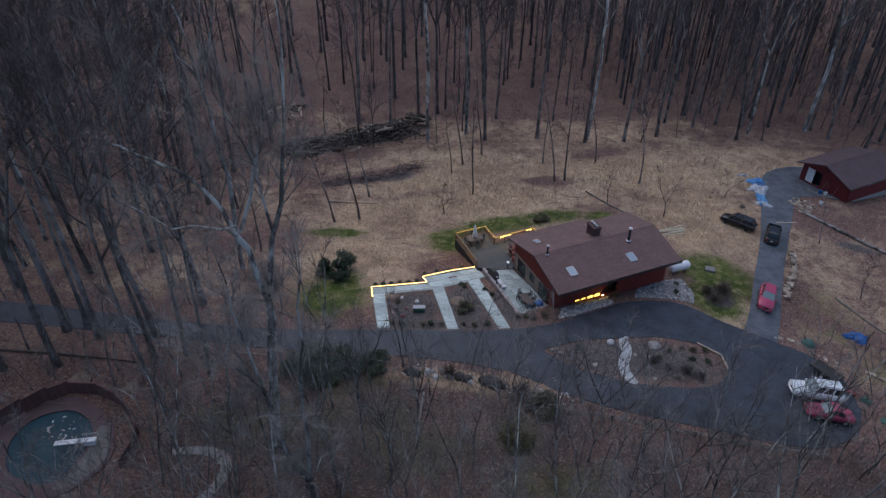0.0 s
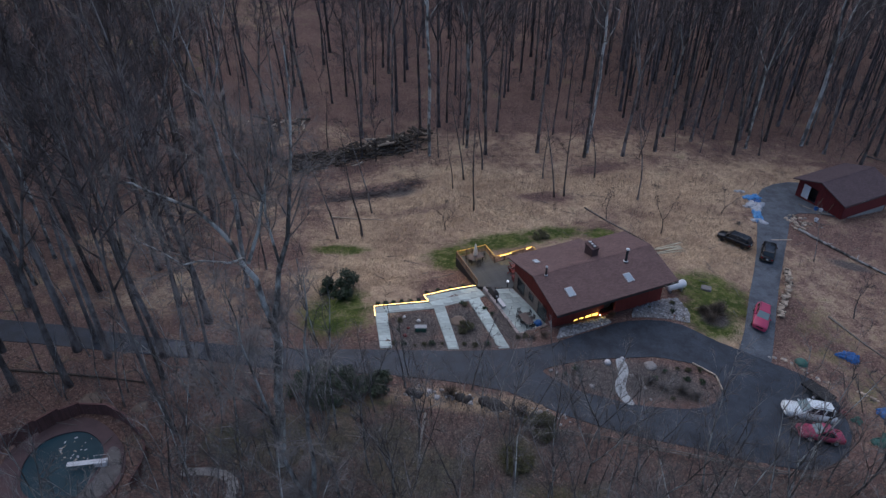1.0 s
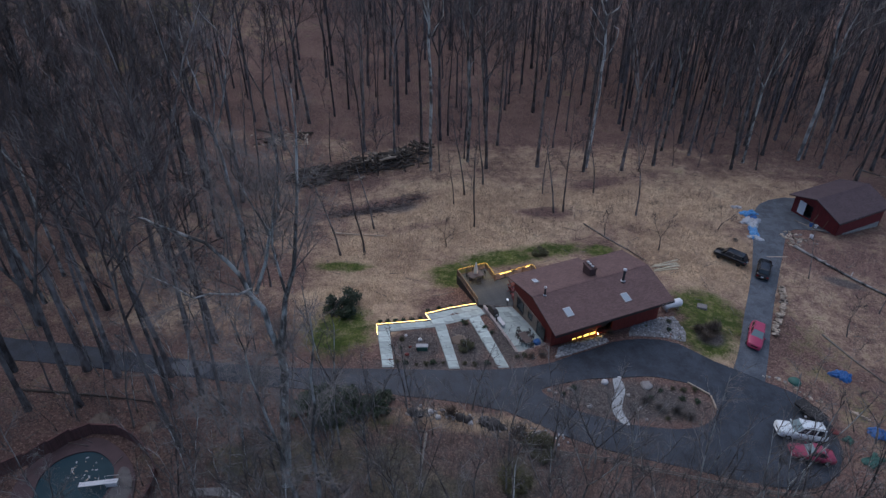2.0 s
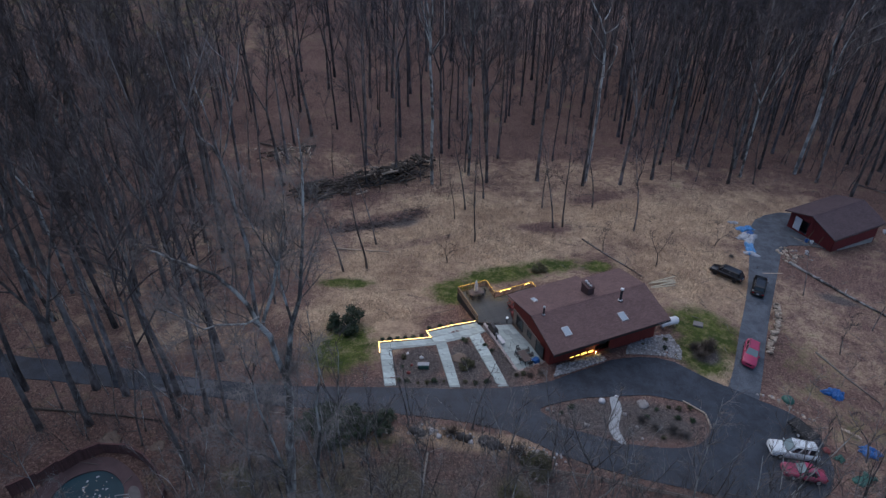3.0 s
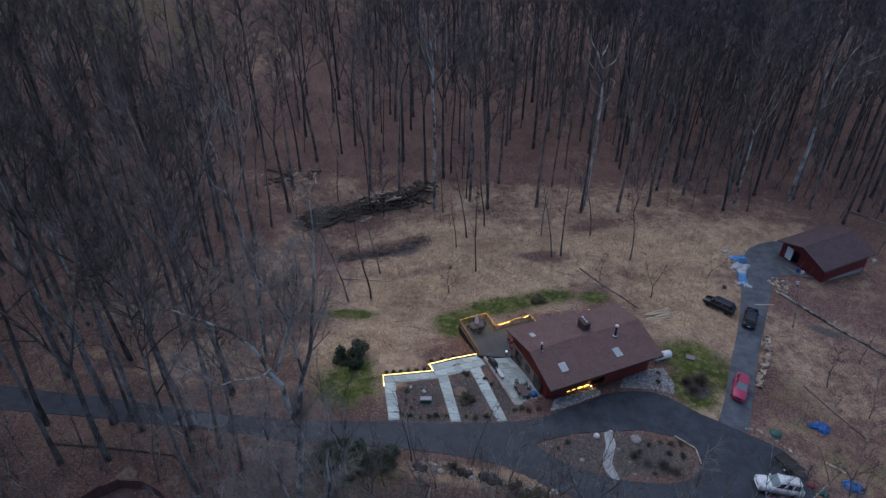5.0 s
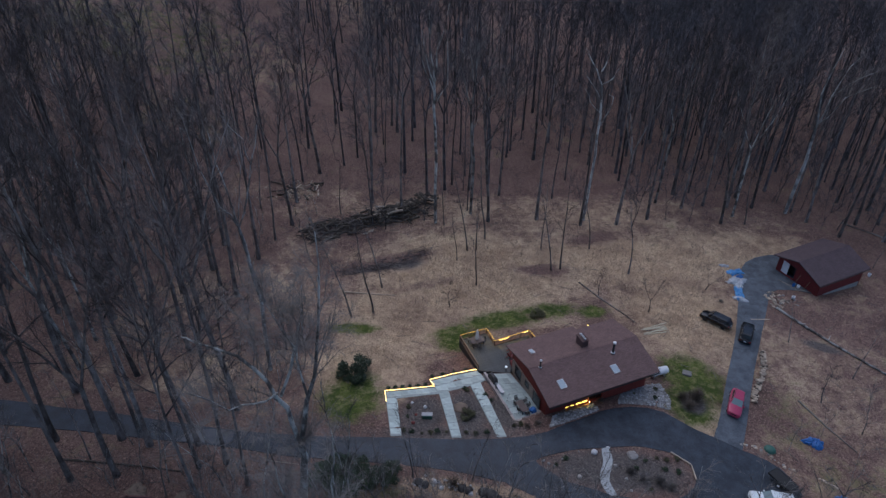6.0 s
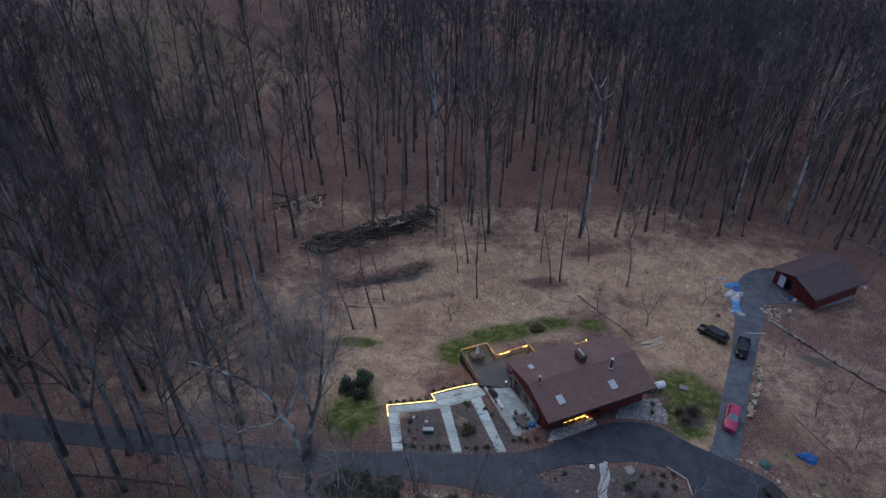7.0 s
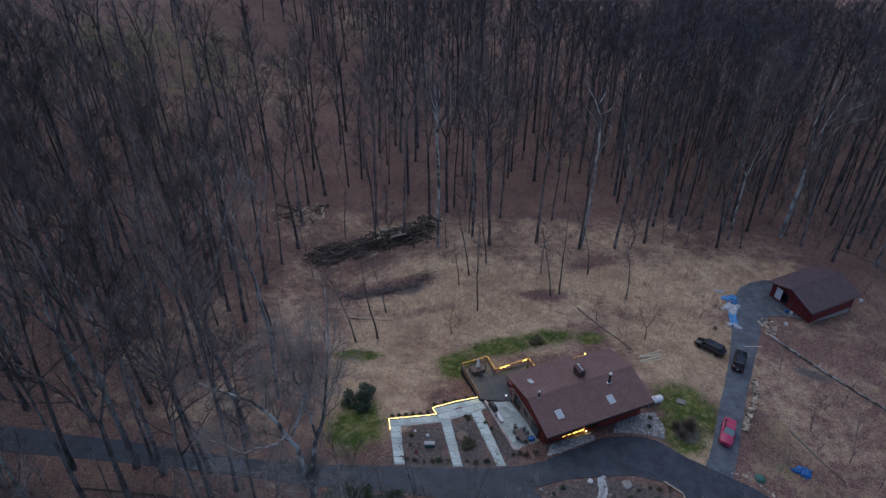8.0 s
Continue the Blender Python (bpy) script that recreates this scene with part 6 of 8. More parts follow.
for s in (-1, 1):
    part("handrail", Build().tube([(-0.7, s * 0.3, 0), (-0.7, s * 0.3, 0.95), (0.5, s * 0.3, 0.95), (0.5, s * 0.3, 0)], 0.02, 6), M_STEEL, db)
M_EARTH = surface("dry_earth", (0.12, 0.09, 0.07), (0.25, 0.19, 0.145), 1.5, 0.95, relief=0.7, fine=8, dist=0.1)
FENCE = [(-39.5, 37.0), (-37.6, 38.4), (-36.4, 40.0), (-35.0, 41.5), (-33.5, 42.4), (-31.0, 42.3), (-28.9, 41.2), (-26.9, 39.4), (-25.8, 37.7), (-25.5, 36.0), (-25.8, 34.0)]
fn = thing("pool_fence", Matrix(), "dark red-brown board fence round the pool", "fence")
M_FENCE = surface("fence_boards", (0.07, 0.032, 0.03), (0.14, 0.068, 0.06), 2, 0.85, vary=0.2)
for (x0, y0), (x1, y1) in zip(FENCE, FENCE[1:]):
    w = math.hypot(x1 - x0, y1 - y0)
    z = max(gz(x0, y0), POOL_Z) - 0.05
    m = pose(x0, y0, z, 0, 0, math.degrees(math.atan2(y1 - y0, x1 - x0)))
    part("post", Build().box(-0.06, 0.06, -0.06, 0.06, -0.5, 1.3, 0.01), M_FENCE, fn, m=m)
    for zz in (0.25, 1.15):
        part("rail", Build().box(0.06, w - 0.06, -0.03, 0.03, zz - 0.04, zz + 0.04), M_FENCE, fn, m=m)
    part("cap", Build().box(0, w, -0.09, 0.09, 1.24, 1.29, 0.01), M_FENCE, fn, m=m)
    n = int(w / 0.16)
    for i in range(n):
        part("board", Build().box(w * i / n + 0.005, w * (i + 1) / n - 0.005, -0.055, -0.032, -0.3, 1.22), M_FENCE, fn, m=m)
tagged(new("pavement_winding", drape("pavement_winding", spline([(-22.3, 35.6), (-21.0, 35.7), (-19.4, 35.6), (-18.3, 34.9), (-18.0, 33.8), (-18.4, 32.4), (-19.3, 31.0), (-18.6, 30.8), (-17.6, 32.3), (-17.1, 34.0), (-17.6, 35.5), (-19.2, 36.5), (-21.0, 36.5), (-22.3, 36.3)]), 0.05, M_STONE)), "narrow curved grey garden path", "path", kind="structure")
for k, (x, y, r) in enumerate(((-28.6, 43.4, 0.8), (-33.6, 43.8, 1.3))):
    b = lump(60 + k, r * 0.9, 0.12, 0.5, 3)
    tagged(new("earth_mound", b.mesh("earth_mound", M_EARTH, True)), "low pale mound of dry earth", "mound", "pale mounds").matrix_basis = pose(x, y, gz(x, y))

# ---- island bed, gravel, stones ----
tagged(new("gravel_path", drape("gravel_path", spline([(18.2, 51.75), (19.0, 51.8), (19.2, 50.2), (18.6, 48.5), (18.2, 47.0), (18.6, 45.2), (17.8, 45.2), (17.2, 46.5), (17.35, 48.2), (18.0, 49.8)]), 0.05, surface("pale_gravel", (0.22, 0.235, 0.235), (0.48, 0.50, 0.50), 6.0, 0.9, fine=16, relief=0.8))), "winding pale gravel path across the island bed", "path", kind="structure")


def stones(name, outline, n, r0, r1, mat, label, seed):
    """Loose stones filling an outline, as one heap of small solids."""
    rng = random.Random(seed)
    xs, ys = [p[0] for p in outline], [p[1] for p in outline]
    shapes = [lump(seed + k, 1.0, 0.65, 0.5, 1) for k in range(4)]
    b = Build()
    made = 0
    while made < n:
        x, y = rng.uniform(min(xs), max(xs)), rng.uniform(min(ys), max(ys))
        if within(np.array(x), np.array(y), outline):
            s = shapes[made % 4]
            b.add(s.v, s.f, pose(x, y, gz(x, y) + 0.05, rng.uniform(-30, 30), 0, rng.uniform(0, 360)) @ Matrix.Scale(rng.uniform(r0, r1), 4))
            made += 1
    tagged(new(name, b.mesh(name, mat)), label, "stones", kind="stuff")


def islands_random(m):
    """Gives each stone of a heap its own shade."""
    nt = m.node_tree
    g = nt.nodes.new("ShaderNodeNewGeometry")
    hv = nt.nodes.new("ShaderNodeHueSaturation")
    mr = nt.nodes.new("ShaderNodeMapRange")
    mr.inputs[3].default_value, mr.inputs[4].default_value = 0.45, 1.35
    b = nt.nodes["Principled BSDF"]
    old = b.inputs["Base Color"].links[0].from_socket
    nt.links.new(g.outputs["Random Per Island"], mr.inputs[0])
    nt.links.new(mr.outputs[0], hv.inputs["Value"])
    nt.links.new(old, hv.inputs["Color"])
    nt.links.new(hv.outputs[0], b.inputs["Base Color"])
    return m


M_COBBLE = islands_random(surface("river_cobbles", (0.24, 0.24, 0.24), (0.44, 0.44, 0.43), 4, 0.85))
GRAVEL_A = [(12.4, 55.0), (14.3, 55.8), (17.2, 57.3), (19.2, 58.4), (18.6, 59.4), (13.0, 57.0)]
GRAVEL_B = [(21.8, 59.6), (24.0, 59.6), (26.2, 59.4), (28.2, 58.8), (28.8, 60.2), (28.2, 63.4), (26.4, 63.2), (22.4, 61.4)]
for k, g in enumerate((GRAVEL_A, GRAVEL_B)):
    tagged(new("ground_gravel", drape("ground_gravel", g, 0.03, surface("gravel_bed_%s" % "ab"[k], (0.16, 0.15, 0.145), (0.3, 0.29, 0.28), 4, 0.95), skirt=0.1)), "bed of grey gravel along the house", "gravel", kind="structure")
    stones("cobbles", g, 420, 0.06, 0.17, M_COBBLE, "loose pale cobbles along the house front", 70 + k)


def stone_at(x, y, r, mat, label, seed, squash=0.6, cat="stone", group="garden stones", name="stone"):
    ob = tagged(new(name, lump(seed, r, squash, 0.35, 2).mesh(name, mat, True)), label, cat, group)
    ob.matrix_basis = pose(x, y, gz(x, y) + 0.1 * r, 0, 0, 37 * seed % 360)
    return ob


for k, (x, y, r) in enumerate(((17.2, 51.2, 0.42), (19.0, 52.0, 0.25), (19.3, 49.3, 0.36), (20.2, 47.5, 0.3), (14.9, 47.5, 0.4), (13.3, 50.0, 0.3), (11.0, 49.7, 0.34), (11.6, 49.3, 0.28), (20.4, 45.9, 0.25), (12.2, 49.0, 0.22), (15.4, 51.3, 0.16))):
    stone_at(x, y, r * (1.0 if k < 2 else 0.7), M_STONEPALE if k in (0, 1) else M_STONE, "pale rounded stone in the island bed", 80 + k, 0.7)
stone_at(21.7, 51.0, 0.7, M_STONE, "flat grey boulder in the island bed", 95, 0.3)
rng = random.Random(4)
for k in range(46):
    f = k / 45
    x, y = -3.6 + 13.2 * f + rng.uniform(-0.4, 0.4), 46.5 - 3.2 * f ** 1.3 + rng.uniform(-0.5, 0.5)
    stone_at(x, y, rng.uniform(0.12, 0.36), (M_STONE, M_STONEPALE, M_LOGPALE)[k % 3], "rough stone in the row below the road", 120 + k, 0.7, group="stones below the road")
for k in range(64):
    f = rng.random()
    x, y = -3.8 + 15.5 * f + rng.uniform(-0.3, 0.3), 47.0 - 4.0 * f ** 1.2 + rng.uniform(-1.2, 0.5)
    stone_at(x, y, rng.uniform(0.07, 0.17), M_STONEPALE, "small pale stone in the row below the road", 400 + k, 1.1, group="stones below the road")
for k, (x, y, r) in enumerate(((-3.2, 46.3, 0.6), (-2.5, 46.0, 0.5), (1.6, 45.6, 0.55), (2.3, 45.3, 0.5), (4.0, 45.0, 0.65), (4.8, 44.6, 0.75), (5.5, 44.3, 0.5))):
    stone_at(x, y, r, M_DARK, "dark mossy boulder beside the road", 200 + k, 0.8, "boulder", "dark boulders", "boulder")
for k in range(16):
    f = k / 15
    stone_at(36.2 + 5.0 * f + rng.uniform(-0.3, 0.3), 53.9 - 2.6 * f + 0.6 * math.sin(5 * f) + 0.4, rng.uniform(0.1, 0.24), (M_STONE, M_LOGPALE)[k % 2], "small rough stone at the asphalt's edge", 220 + k, 0.7, group="edge stones")
for k in range(40):
    a = rng.uniform(0, 6.28)
    stone_at(53.6 + 2.8 * rng.random() * math.cos(a), 84.3 + 2.4 * rng.random() * math.sin(a), rng.uniform(0.08, 0.26), (M_STONE, M_TAN, M_LOG)[k % 3], "rubble stone by the garage apron", 250 + k, 0.6, group="rubble by the garage")

# ---- logs and timber ----


def log_mesh(l, r, seed):
    rng = random.Random(seed)
    b = Build()
    n = 4
    pts = [(-l / 2 + l * i / n, rng.uniform(-0.04, 0.04) * l ** 0.5, rng.uniform(-0.02, 0.02)) for i in range(n + 1)]
    return b.tube(pts, [r * rng.uniform(0.85, 1.1) for _ in pts], 7)


LOGS = {(k, mat): log_mesh(1.0 * (1.4, 2.2, 3.2, 0.5)[k % 4], (0.12, 0.16, 0.2, 0.13)[k % 4], k).mesh("log", mat) for mat in (M_LOG, M_LOGPALE) for k in range(8)}


def pile(name, label, spots, category="woodpile"):
    p = thing(name, Matrix(), label, category)
    for k, mat, m in spots:
        ob = new("log", LOGS[k, mat])
        ob.parent = p
        ob.matrix_basis = m
    return p


def lerp_line(line, f):
    i = min(int(f * (len(line) - 1)), len(line) - 2)
    t = f * (len(line) - 1) - i
    return line[i][0] + (line[i + 1][0] - line[i][0]) * t, line[i][1] + (line[i + 1][1] - line[i][1]) * t


HEAP = [(-26.0, 103.2), (-20.0, 107.8), (-16.0, 109.6), (-12.0, 112.0), (-8.0, 114.8), (-3.8, 119.0)]
spots = []
for k in range(290):
    f = rng.random()
    x, y = lerp_line(HEAP, f)
    lay_ = rng.choice((0, 0, 1, 1, 2, 2, 3, 3, 4, 4)) if f > 0.35 else rng.choice((0, 0, 1, 1, 2))
    wid = 3.9 - 0.6 * lay_
    x, y = x + rng.uniform(-wid, wid) * 0.5, y + rng.uniform(-wid, wid)
    spots.append(((0, 1, 4, 5, 7)[k % 5], M_LOGPALE if k % 13 == 0 and f > 0.3 else M_LOG, pose(x, y, gz(x, y) + 0.14 + 0.48 * lay_, rng.uniform(-9, 9), rng.uniform(-16, 16), (28 if k % 3 else -55) + rng.gauss(0, 22)) @ Matrix.Scale(rng.uniform(1.0, 1.6), 4)))
pile("log_pile", "long heap of grey felled logs in the wood", spots)
spots = []
for k in range(60):
    f = rng.random()
    x, y = lerp_line([(-36, 116), (-31, 119.5), (-27, 120)], f)
    x, y = x + rng.uniform(-2, 2), y + rng.uniform(-3, 3)
    spots.append((k % 8, M_LOGPALE if k % 2 else M_LOG, pose(x, y, gz(x, y) + rng.choice((0.12, 0.12, 0.4)), rng.uniform(-9, 9), rng.uniform(-10, 10), rng.uniform(0, 180)) @ Matrix.Scale(rng.uniform(0.5, 1.0), 4)))
pile("log_pile", "scattered pale split logs among the trees", spots)
STACK = [(45.2, 71.9), (44.6, 69.3), (43.0, 66.2), (41.5, 63.9), (40.3, 61.6)]
spots = []
for k in range(170):
    f = rng.random()
    x, y = lerp_line(STACK, f)
    x, y = x + rng.uniform(-0.25, 0.35), y + rng.uniform(-0.2, 0.2)
    spots.append((3 if k % 2 else 7, M_LOGPALE if k % 8 else M_LOG, pose(x, y, gz(x, y) + 0.12 + 0.17 * (k % 3), rng.uniform(-6, 6), rng.uniform(-8, 8), -25 + rng.gauss(0, 12)) @ Matrix.Scale(rng.uniform(0.6, 0.95), 4)))
pile("firewood_stack", "low stack of pale split firewood along the drive", spots, "firewood")
spots = []
for k in range(26):
    x, y = rng.uniform(51.0, 54.0), rng.uniform(82.5, 87.0)
    spots.append((3 if k % 2 else 7, M_LOGPALE, pose(x, y, gz(x, y) + 0.1, 0, rng.uniform(-10, 10), rng.uniform(0, 180))))
pile("firewood_stack", "loose pale firewood dumped by the apron", spots, "firewood")
M_PEELED = surface("peeled_pole", (0.5, 0.44, 0.31), (0.74, 0.67, 0.49), 3.0, 0.8, vary=0.1)
LOGS[2, M_PEELED] = log_mesh(3.2, 0.2, 2).mesh("log", M_PEELED)
spots = [(2, M_PEELED, pose(30.6 + 0.15 * (k % 3), 75.0 + 0.3 * k, gz(30.5, 75.4) + 0.12 + 0.1 * (k % 2), 0, 0, 10 + 5 * (k % 3)) @ Matrix.Diagonal((1.1 + 0.12 * (k % 2), 0.42, 0.42, 1))) for k in range(6)]
pile("log_pile", "few bright peeled poles lying behind the house", spots)


def fallen(pts, r, mat, label):
    line = [(x, y, gz(x, y) + r * 0.8) for x, y in pts]
    t = thing("fallen_trunk", Matrix(), label, "fallen trunk", "fallen trunks")
    n = len(line)
    part("trunk", Build().tube(line, [r * (1 - 0.55 * i / (n - 1)) for i in range(n)], 8), mat, t, smooth=True)
    for i in range(1, n - 1):
        x, y, z = line[i]
        part("branch_stub", Build().tube([(x, y, z), (x + 0.5, y + 0.7 * (-1) ** i, z + 0.5)], [r * 0.35, r * 0.12], 5), mat, t)
    return t


fallen([(51.6, 82.3), (53.8, 78.6), (56.4, 74.8), (60.3, 70.0), (64.5, 65.2)], 0.22, M_BARK_GREY, "long grey fallen trunk lying on the slope")
fallen([(46.9, 62.7), (48.9, 58.4), (51.0, 54.6)], 0.12, M_WOODGREY, "grey fallen trunk lying on dry grass")
fallen([(-17.2, 85.7), (-13.0, 85.2), (-8.8, 84.8)], 0.13, M_LOGPALE, "thin pale fallen trunk on the grass")
fallen([(21.7, 89.3), (24.2, 84.6), (26.5, 80.9), (28.3, 77.7)], 0.13, M_BARK, "thin dark fallen trunk curving behind the house")
fallen([(-1.8, 43.4), (-2.1, 40.0), (-2.3, 36.7)], 0.14, M_WOODGREY, "pale weathered log lying downhill from the road")
fallen([(-1.9, 43.7), (-4.2, 44.0)], 0.1, M_WOODGREY, "short pale log beside the rail")
fallen([(76.5, 112.0), (81.0, 108.0), (86.5, 102.0)], 0.2, M_WOODGREY, "pale fallen trunk behind the garage")
fallen([(-43.6, 47.7), (-39.4, 47.6), (-34.0, 47.3), (-29.5, 46.8)], 0.15, M_LOG, "long dark fallen log below the road")
fallen([(-20.5, 49.0), (-17.0, 48.6)], 0.08, M_LOGPALE, "thin pale pole beside the road")
# split rail fence below the loop
rf = thing("rail_fence", Matrix(), "low weathered split-rail fence below the road", "fence")
RF = [(7.4, 41.2), (10.9, 40.9), (15.0, 40.2), (18.3, 39.4), (22.0, 38.7), (25.4, 38.0), (29.5, 37.5), (33.5, 37.2)]
for i, ((x0, y0), (x1, y1)) in enumerate(zip(RF, RF[1:])):
    part("post", Build().tube([(x0, y0, gz(x0, y0) - 0.3), (x0, y0, gz(x0, y0) + 0.7)], 0.09, 7), M_WOODGREY, rf)
    for h in (0.28, 0.58):
        part("rail", Build().tube([(x0, y0, gz(x0, y0) + h), ((x0 + x1) / 2, (y0 + y1) / 2 + 0.05, gz((x0 + x1) / 2, (y0 + y1) / 2) + h - 0.03), (x1, y1, gz(x1, y1) + h)], 0.06, 6), M_WOODGREY, rf)
bd = thing("bed_border", Matrix(), "pale timber edging at the end of the island bed", "edging")
for (x0, y0), (x1, y1) in (((26.5, 51.95), (28.45, 50.35)), ((28.5, 50.2), (28.45, 48.1))):
    part("timber", Build().tube([(x0, y0, gz(x0, y0) + 0.1), (x1, y1, gz(x1, y1) + 0.1)], 0.09, 6), M_LOGPALE, bd)
tj = tagged(new("timber_joint", Build().box(46.0, 50.1, 78.85, 79.0, -0.01, 0.0).mesh("timber_joint", M_LOGPALE)), "pale wooden strip laid across the drive", "timber")
tj.data.transform(Matrix.Translation((-48.0, -78.92, 0)))
tj.matrix_basis = pose(47.2, 79.2, gz(47.2, 79.2) + 0.075, 0, 0, 0)

# ---- tarpaulins and clutter ----


def tarp(x, y, l, w, h, turn, seed, mat, label, name="tarpaulin"):
    """A crumpled sheet thrown over a heap."""
    n, vs, fs = 22, [], []
    for j in range(n):
        for i in range(n):
            u, v = i / (n - 1) * 2 - 1, j / (n - 1) * 2 - 1
            e = max(0.0, 1 - max(abs(u), abs(v)) ** 3)
            p = Vector((u * 2.1 + seed, v * 2.1, seed))
            ragged = 1 + 0.75 * noise.noise(Vector((math.atan2(v, u) * 1.1, seed * 2.3, 0.4))) + 0.4 * noise.noise(p * 1.9)
            z = h * (e ** 0.5) * (0.75 + 0.5 * noise.noise(p)) + 0.3 * h * noise.noise(p * 2.6) * e + 0.45 * h * noise.noise(p * 4.5) * e + 0.03
            vs.append((u * l / 2 * ragged, v * w / 2 * ragged, max(z, 0.02)))
    m = len(vs)
    vs += [(a, b, c - 0.02) for a, b, c in vs]
    for j in range(n - 1):
        for i in range(n - 1):
            k = j * n + i
            fs += [(k, k + 1, k + n + 1, k + n), (k + m + n, k + m + n + 1, k + m + 1, k + m)]
    ob = tagged(new(name, mesh_of(name, vs, fs, mat, True)), label, name.replace("_", " "), "tarpaulins")
    ob.matrix_basis = on_ground(x, y, turn, 0.03)
    return ob


M_CYAN = surface("pale_blue_sheet", (0.03, 0.17, 0.44), (0.14, 0.38, 0.66), 2.5, 0.4, relief=0.6, fine=5, dist=0.12)
M_BAG = surface("pale_sacks", (0.32, 0.34, 0.36), (0.55, 0.57, 0.6), 2.5, 0.6, relief=0.6, fine=5, dist=0.12)
M_GREEN = surface("dull_green_cover", (0.02, 0.075, 0.06), (0.04, 0.13, 0.10), 2.5, 0.6)
tarp(45.9, 55.6, 2.0, 1.5, 0.6, -30, 1, M_BLUE, "bright blue tarpaulin over a heap on the grass")
tarp(45.8, 46.9, 2.1, 1.5, 0.55, -45, 2, M_BLUE, "bright blue tarpaulin over a heap near the cars")
tarp(46.9, 85.7, 3.4, 1.4, 0.5, 78, 3, M_CYAN, "light blue plastic sheet beside the drive")
tarp(47.9, 89.4, 2.6, 2.4, 0.6, 60, 4, M_BAG, "heap of pale plastic sacks beside the drive")
tarp(48.7, 92.2, 2.6, 1.4, 0.4, 20, 5, M_CYAN, "light blue plastic sheet by the turning place")
tarp(47.2, 94.2, 1.4, 0.7, 0.3, -20, 6, M_BAG, "small pale plastic sheet on the grass")
tarp(48.9, 90.9, 1.3, 1.0, 0.35, 35, 11, M_BLUE, "crumpled deep blue sheet among the sacks")
tarp(47.3, 87.5, 1.5, 1.0, 0.4, 70, 12, M_BAG, "crumpled pale sheet among the blue ones")
tarp(46.6, 84.3, 1.4, 1.2, 0.4, 10, 13, M_BAG, "crumpled pale sheet at the drive's edge")
for k in range(7):
    stone_at(44.2 + 0.26 * k, 50.2 - 0.2 * k, 0.14 + 0.05 * (k % 3), M_LOGPALE, "pale block in a row by the pit", 330 + k, 0.7, group="pale blocks")
tagged(new("red_sack", lump(31, 0.4, 0.6, 0.6, 3).mesh("red_sack", M_REDWOOD, True)), "crumpled dark red cloth bundle behind the cars", "tarpaulin").matrix_basis = pose(40.6, 46.6, gz(40.6, 46.6) + 0.1)
tarp(41.7, 45.7, 1.2, 0.8, 0.3, 40, 8, M_GREEN, "dull green sheet behind the cars")
tarp(43.0, 43.2, 2.2, 1.2, 0.35, 30, 7, M_GREEN, "dull green sheet beside the cars")
tub = thing("garden_tub", pose(39.6, 54.0, gz(39.6, 54.0)), "dull green round tub turned over on the grass", "tub")
part("shell", Build().lathe([(0.68, 0), (0.66, 0.12), (0.55, 0.3), (0.3, 0.4), (0.05, 0.42)], 18), M_GREEN, tub, smooth=True)
part("rim", Build().lathe([(0.7, 0), (0.74, 0.03), (0.7, 0.07)], 18), M_GREEN, tub)
for k, (x, y, mat) in enumerate(((57.0, 88.6, M_BLUE), (57.6, 88.2, M_WHITE), (55.4, 85.0, M_WHITE), (72.2, 93.2, M_WHITE))):
    bk = thing("bucket", pose(x, y, gz(x, y) + 0.05, 0, 0, 40 * k), "plastic bucket standing by the garage", "bucket", "buckets by the garage")
    part("tub", Build().lathe([(0.22, 0), (0.28, 0.5), (0.3, 0.52), (0.26, 0.52), (0.2, 0.1)], 12), mat, bk)
    part("handle", Build().tube([(-0.29, 0, 0.48), (-0.2, 0, 0.7), (0.2, 0, 0.7), (0.29, 0, 0.48)], 0.012, 5), M_STEEL, bk)
for k in range(5):
    x, y = 55.9 + 0.5 * k, 89.6 - 0.55 * k
    pl = tagged(new("plank", Build().box(-1.1, 1.1, -0.1, 0.1, 0, 0.05, 0.008).mesh("plank", M_WOODGREY)), "weathered board lying on the garage apron", "board", "loose boards")
    pl.matrix_basis = pose(x, y, gz(x, y) + 0.08, 0, 0, -50 + 9 * k)
pb = thing("planter_box", pose(-2.6, 56.5, gz(-2.6, 56.5)), "dark green planter box with a pale top in the bed", "planter")
part("box", Build().box(-0.6, 0.6, -0.3, 0.3, -0.05, 0.55, 0.03), M_GREEN, pb)
part("top", Build().box(-0.68, 0.68, -0.2, 0.36, 0.552, 0.62, 0.02), M_STONEPALE, pb)
for k, (x, y) in enumerate(((-4.6, 59.2), (-2.9, 58.4), (-4.0, 57.0), (-4.3, 55.6))):
    stone_at(x, y, 0.2 + 0.05 * (k % 2), M_STONEPALE if k < 2 else M_REDWOOD, "small garden ornament in the bed", 300 + k, 0.8, "ornament", "bed ornaments", "garden_ornament")
stone_at(1.6, 58.2, 0.9, M_EARTH, "low brown heap of dry grass in the bed", 310, 0.22, "heap", "bed heaps", "compost_mound")

# ---- shrubs ----
M_LEAF = surface("evergreen_leaf", (0.012, 0.028, 0.012), (0.035, 0.062, 0.022), 1.2, 0.5, vary=0.2)
M_LEAF_OLIVE = surface("olive_leaf", (0.045, 0.045, 0.018), (0.095, 0.09, 0.038), 1.2, 0.6, vary=0.2)


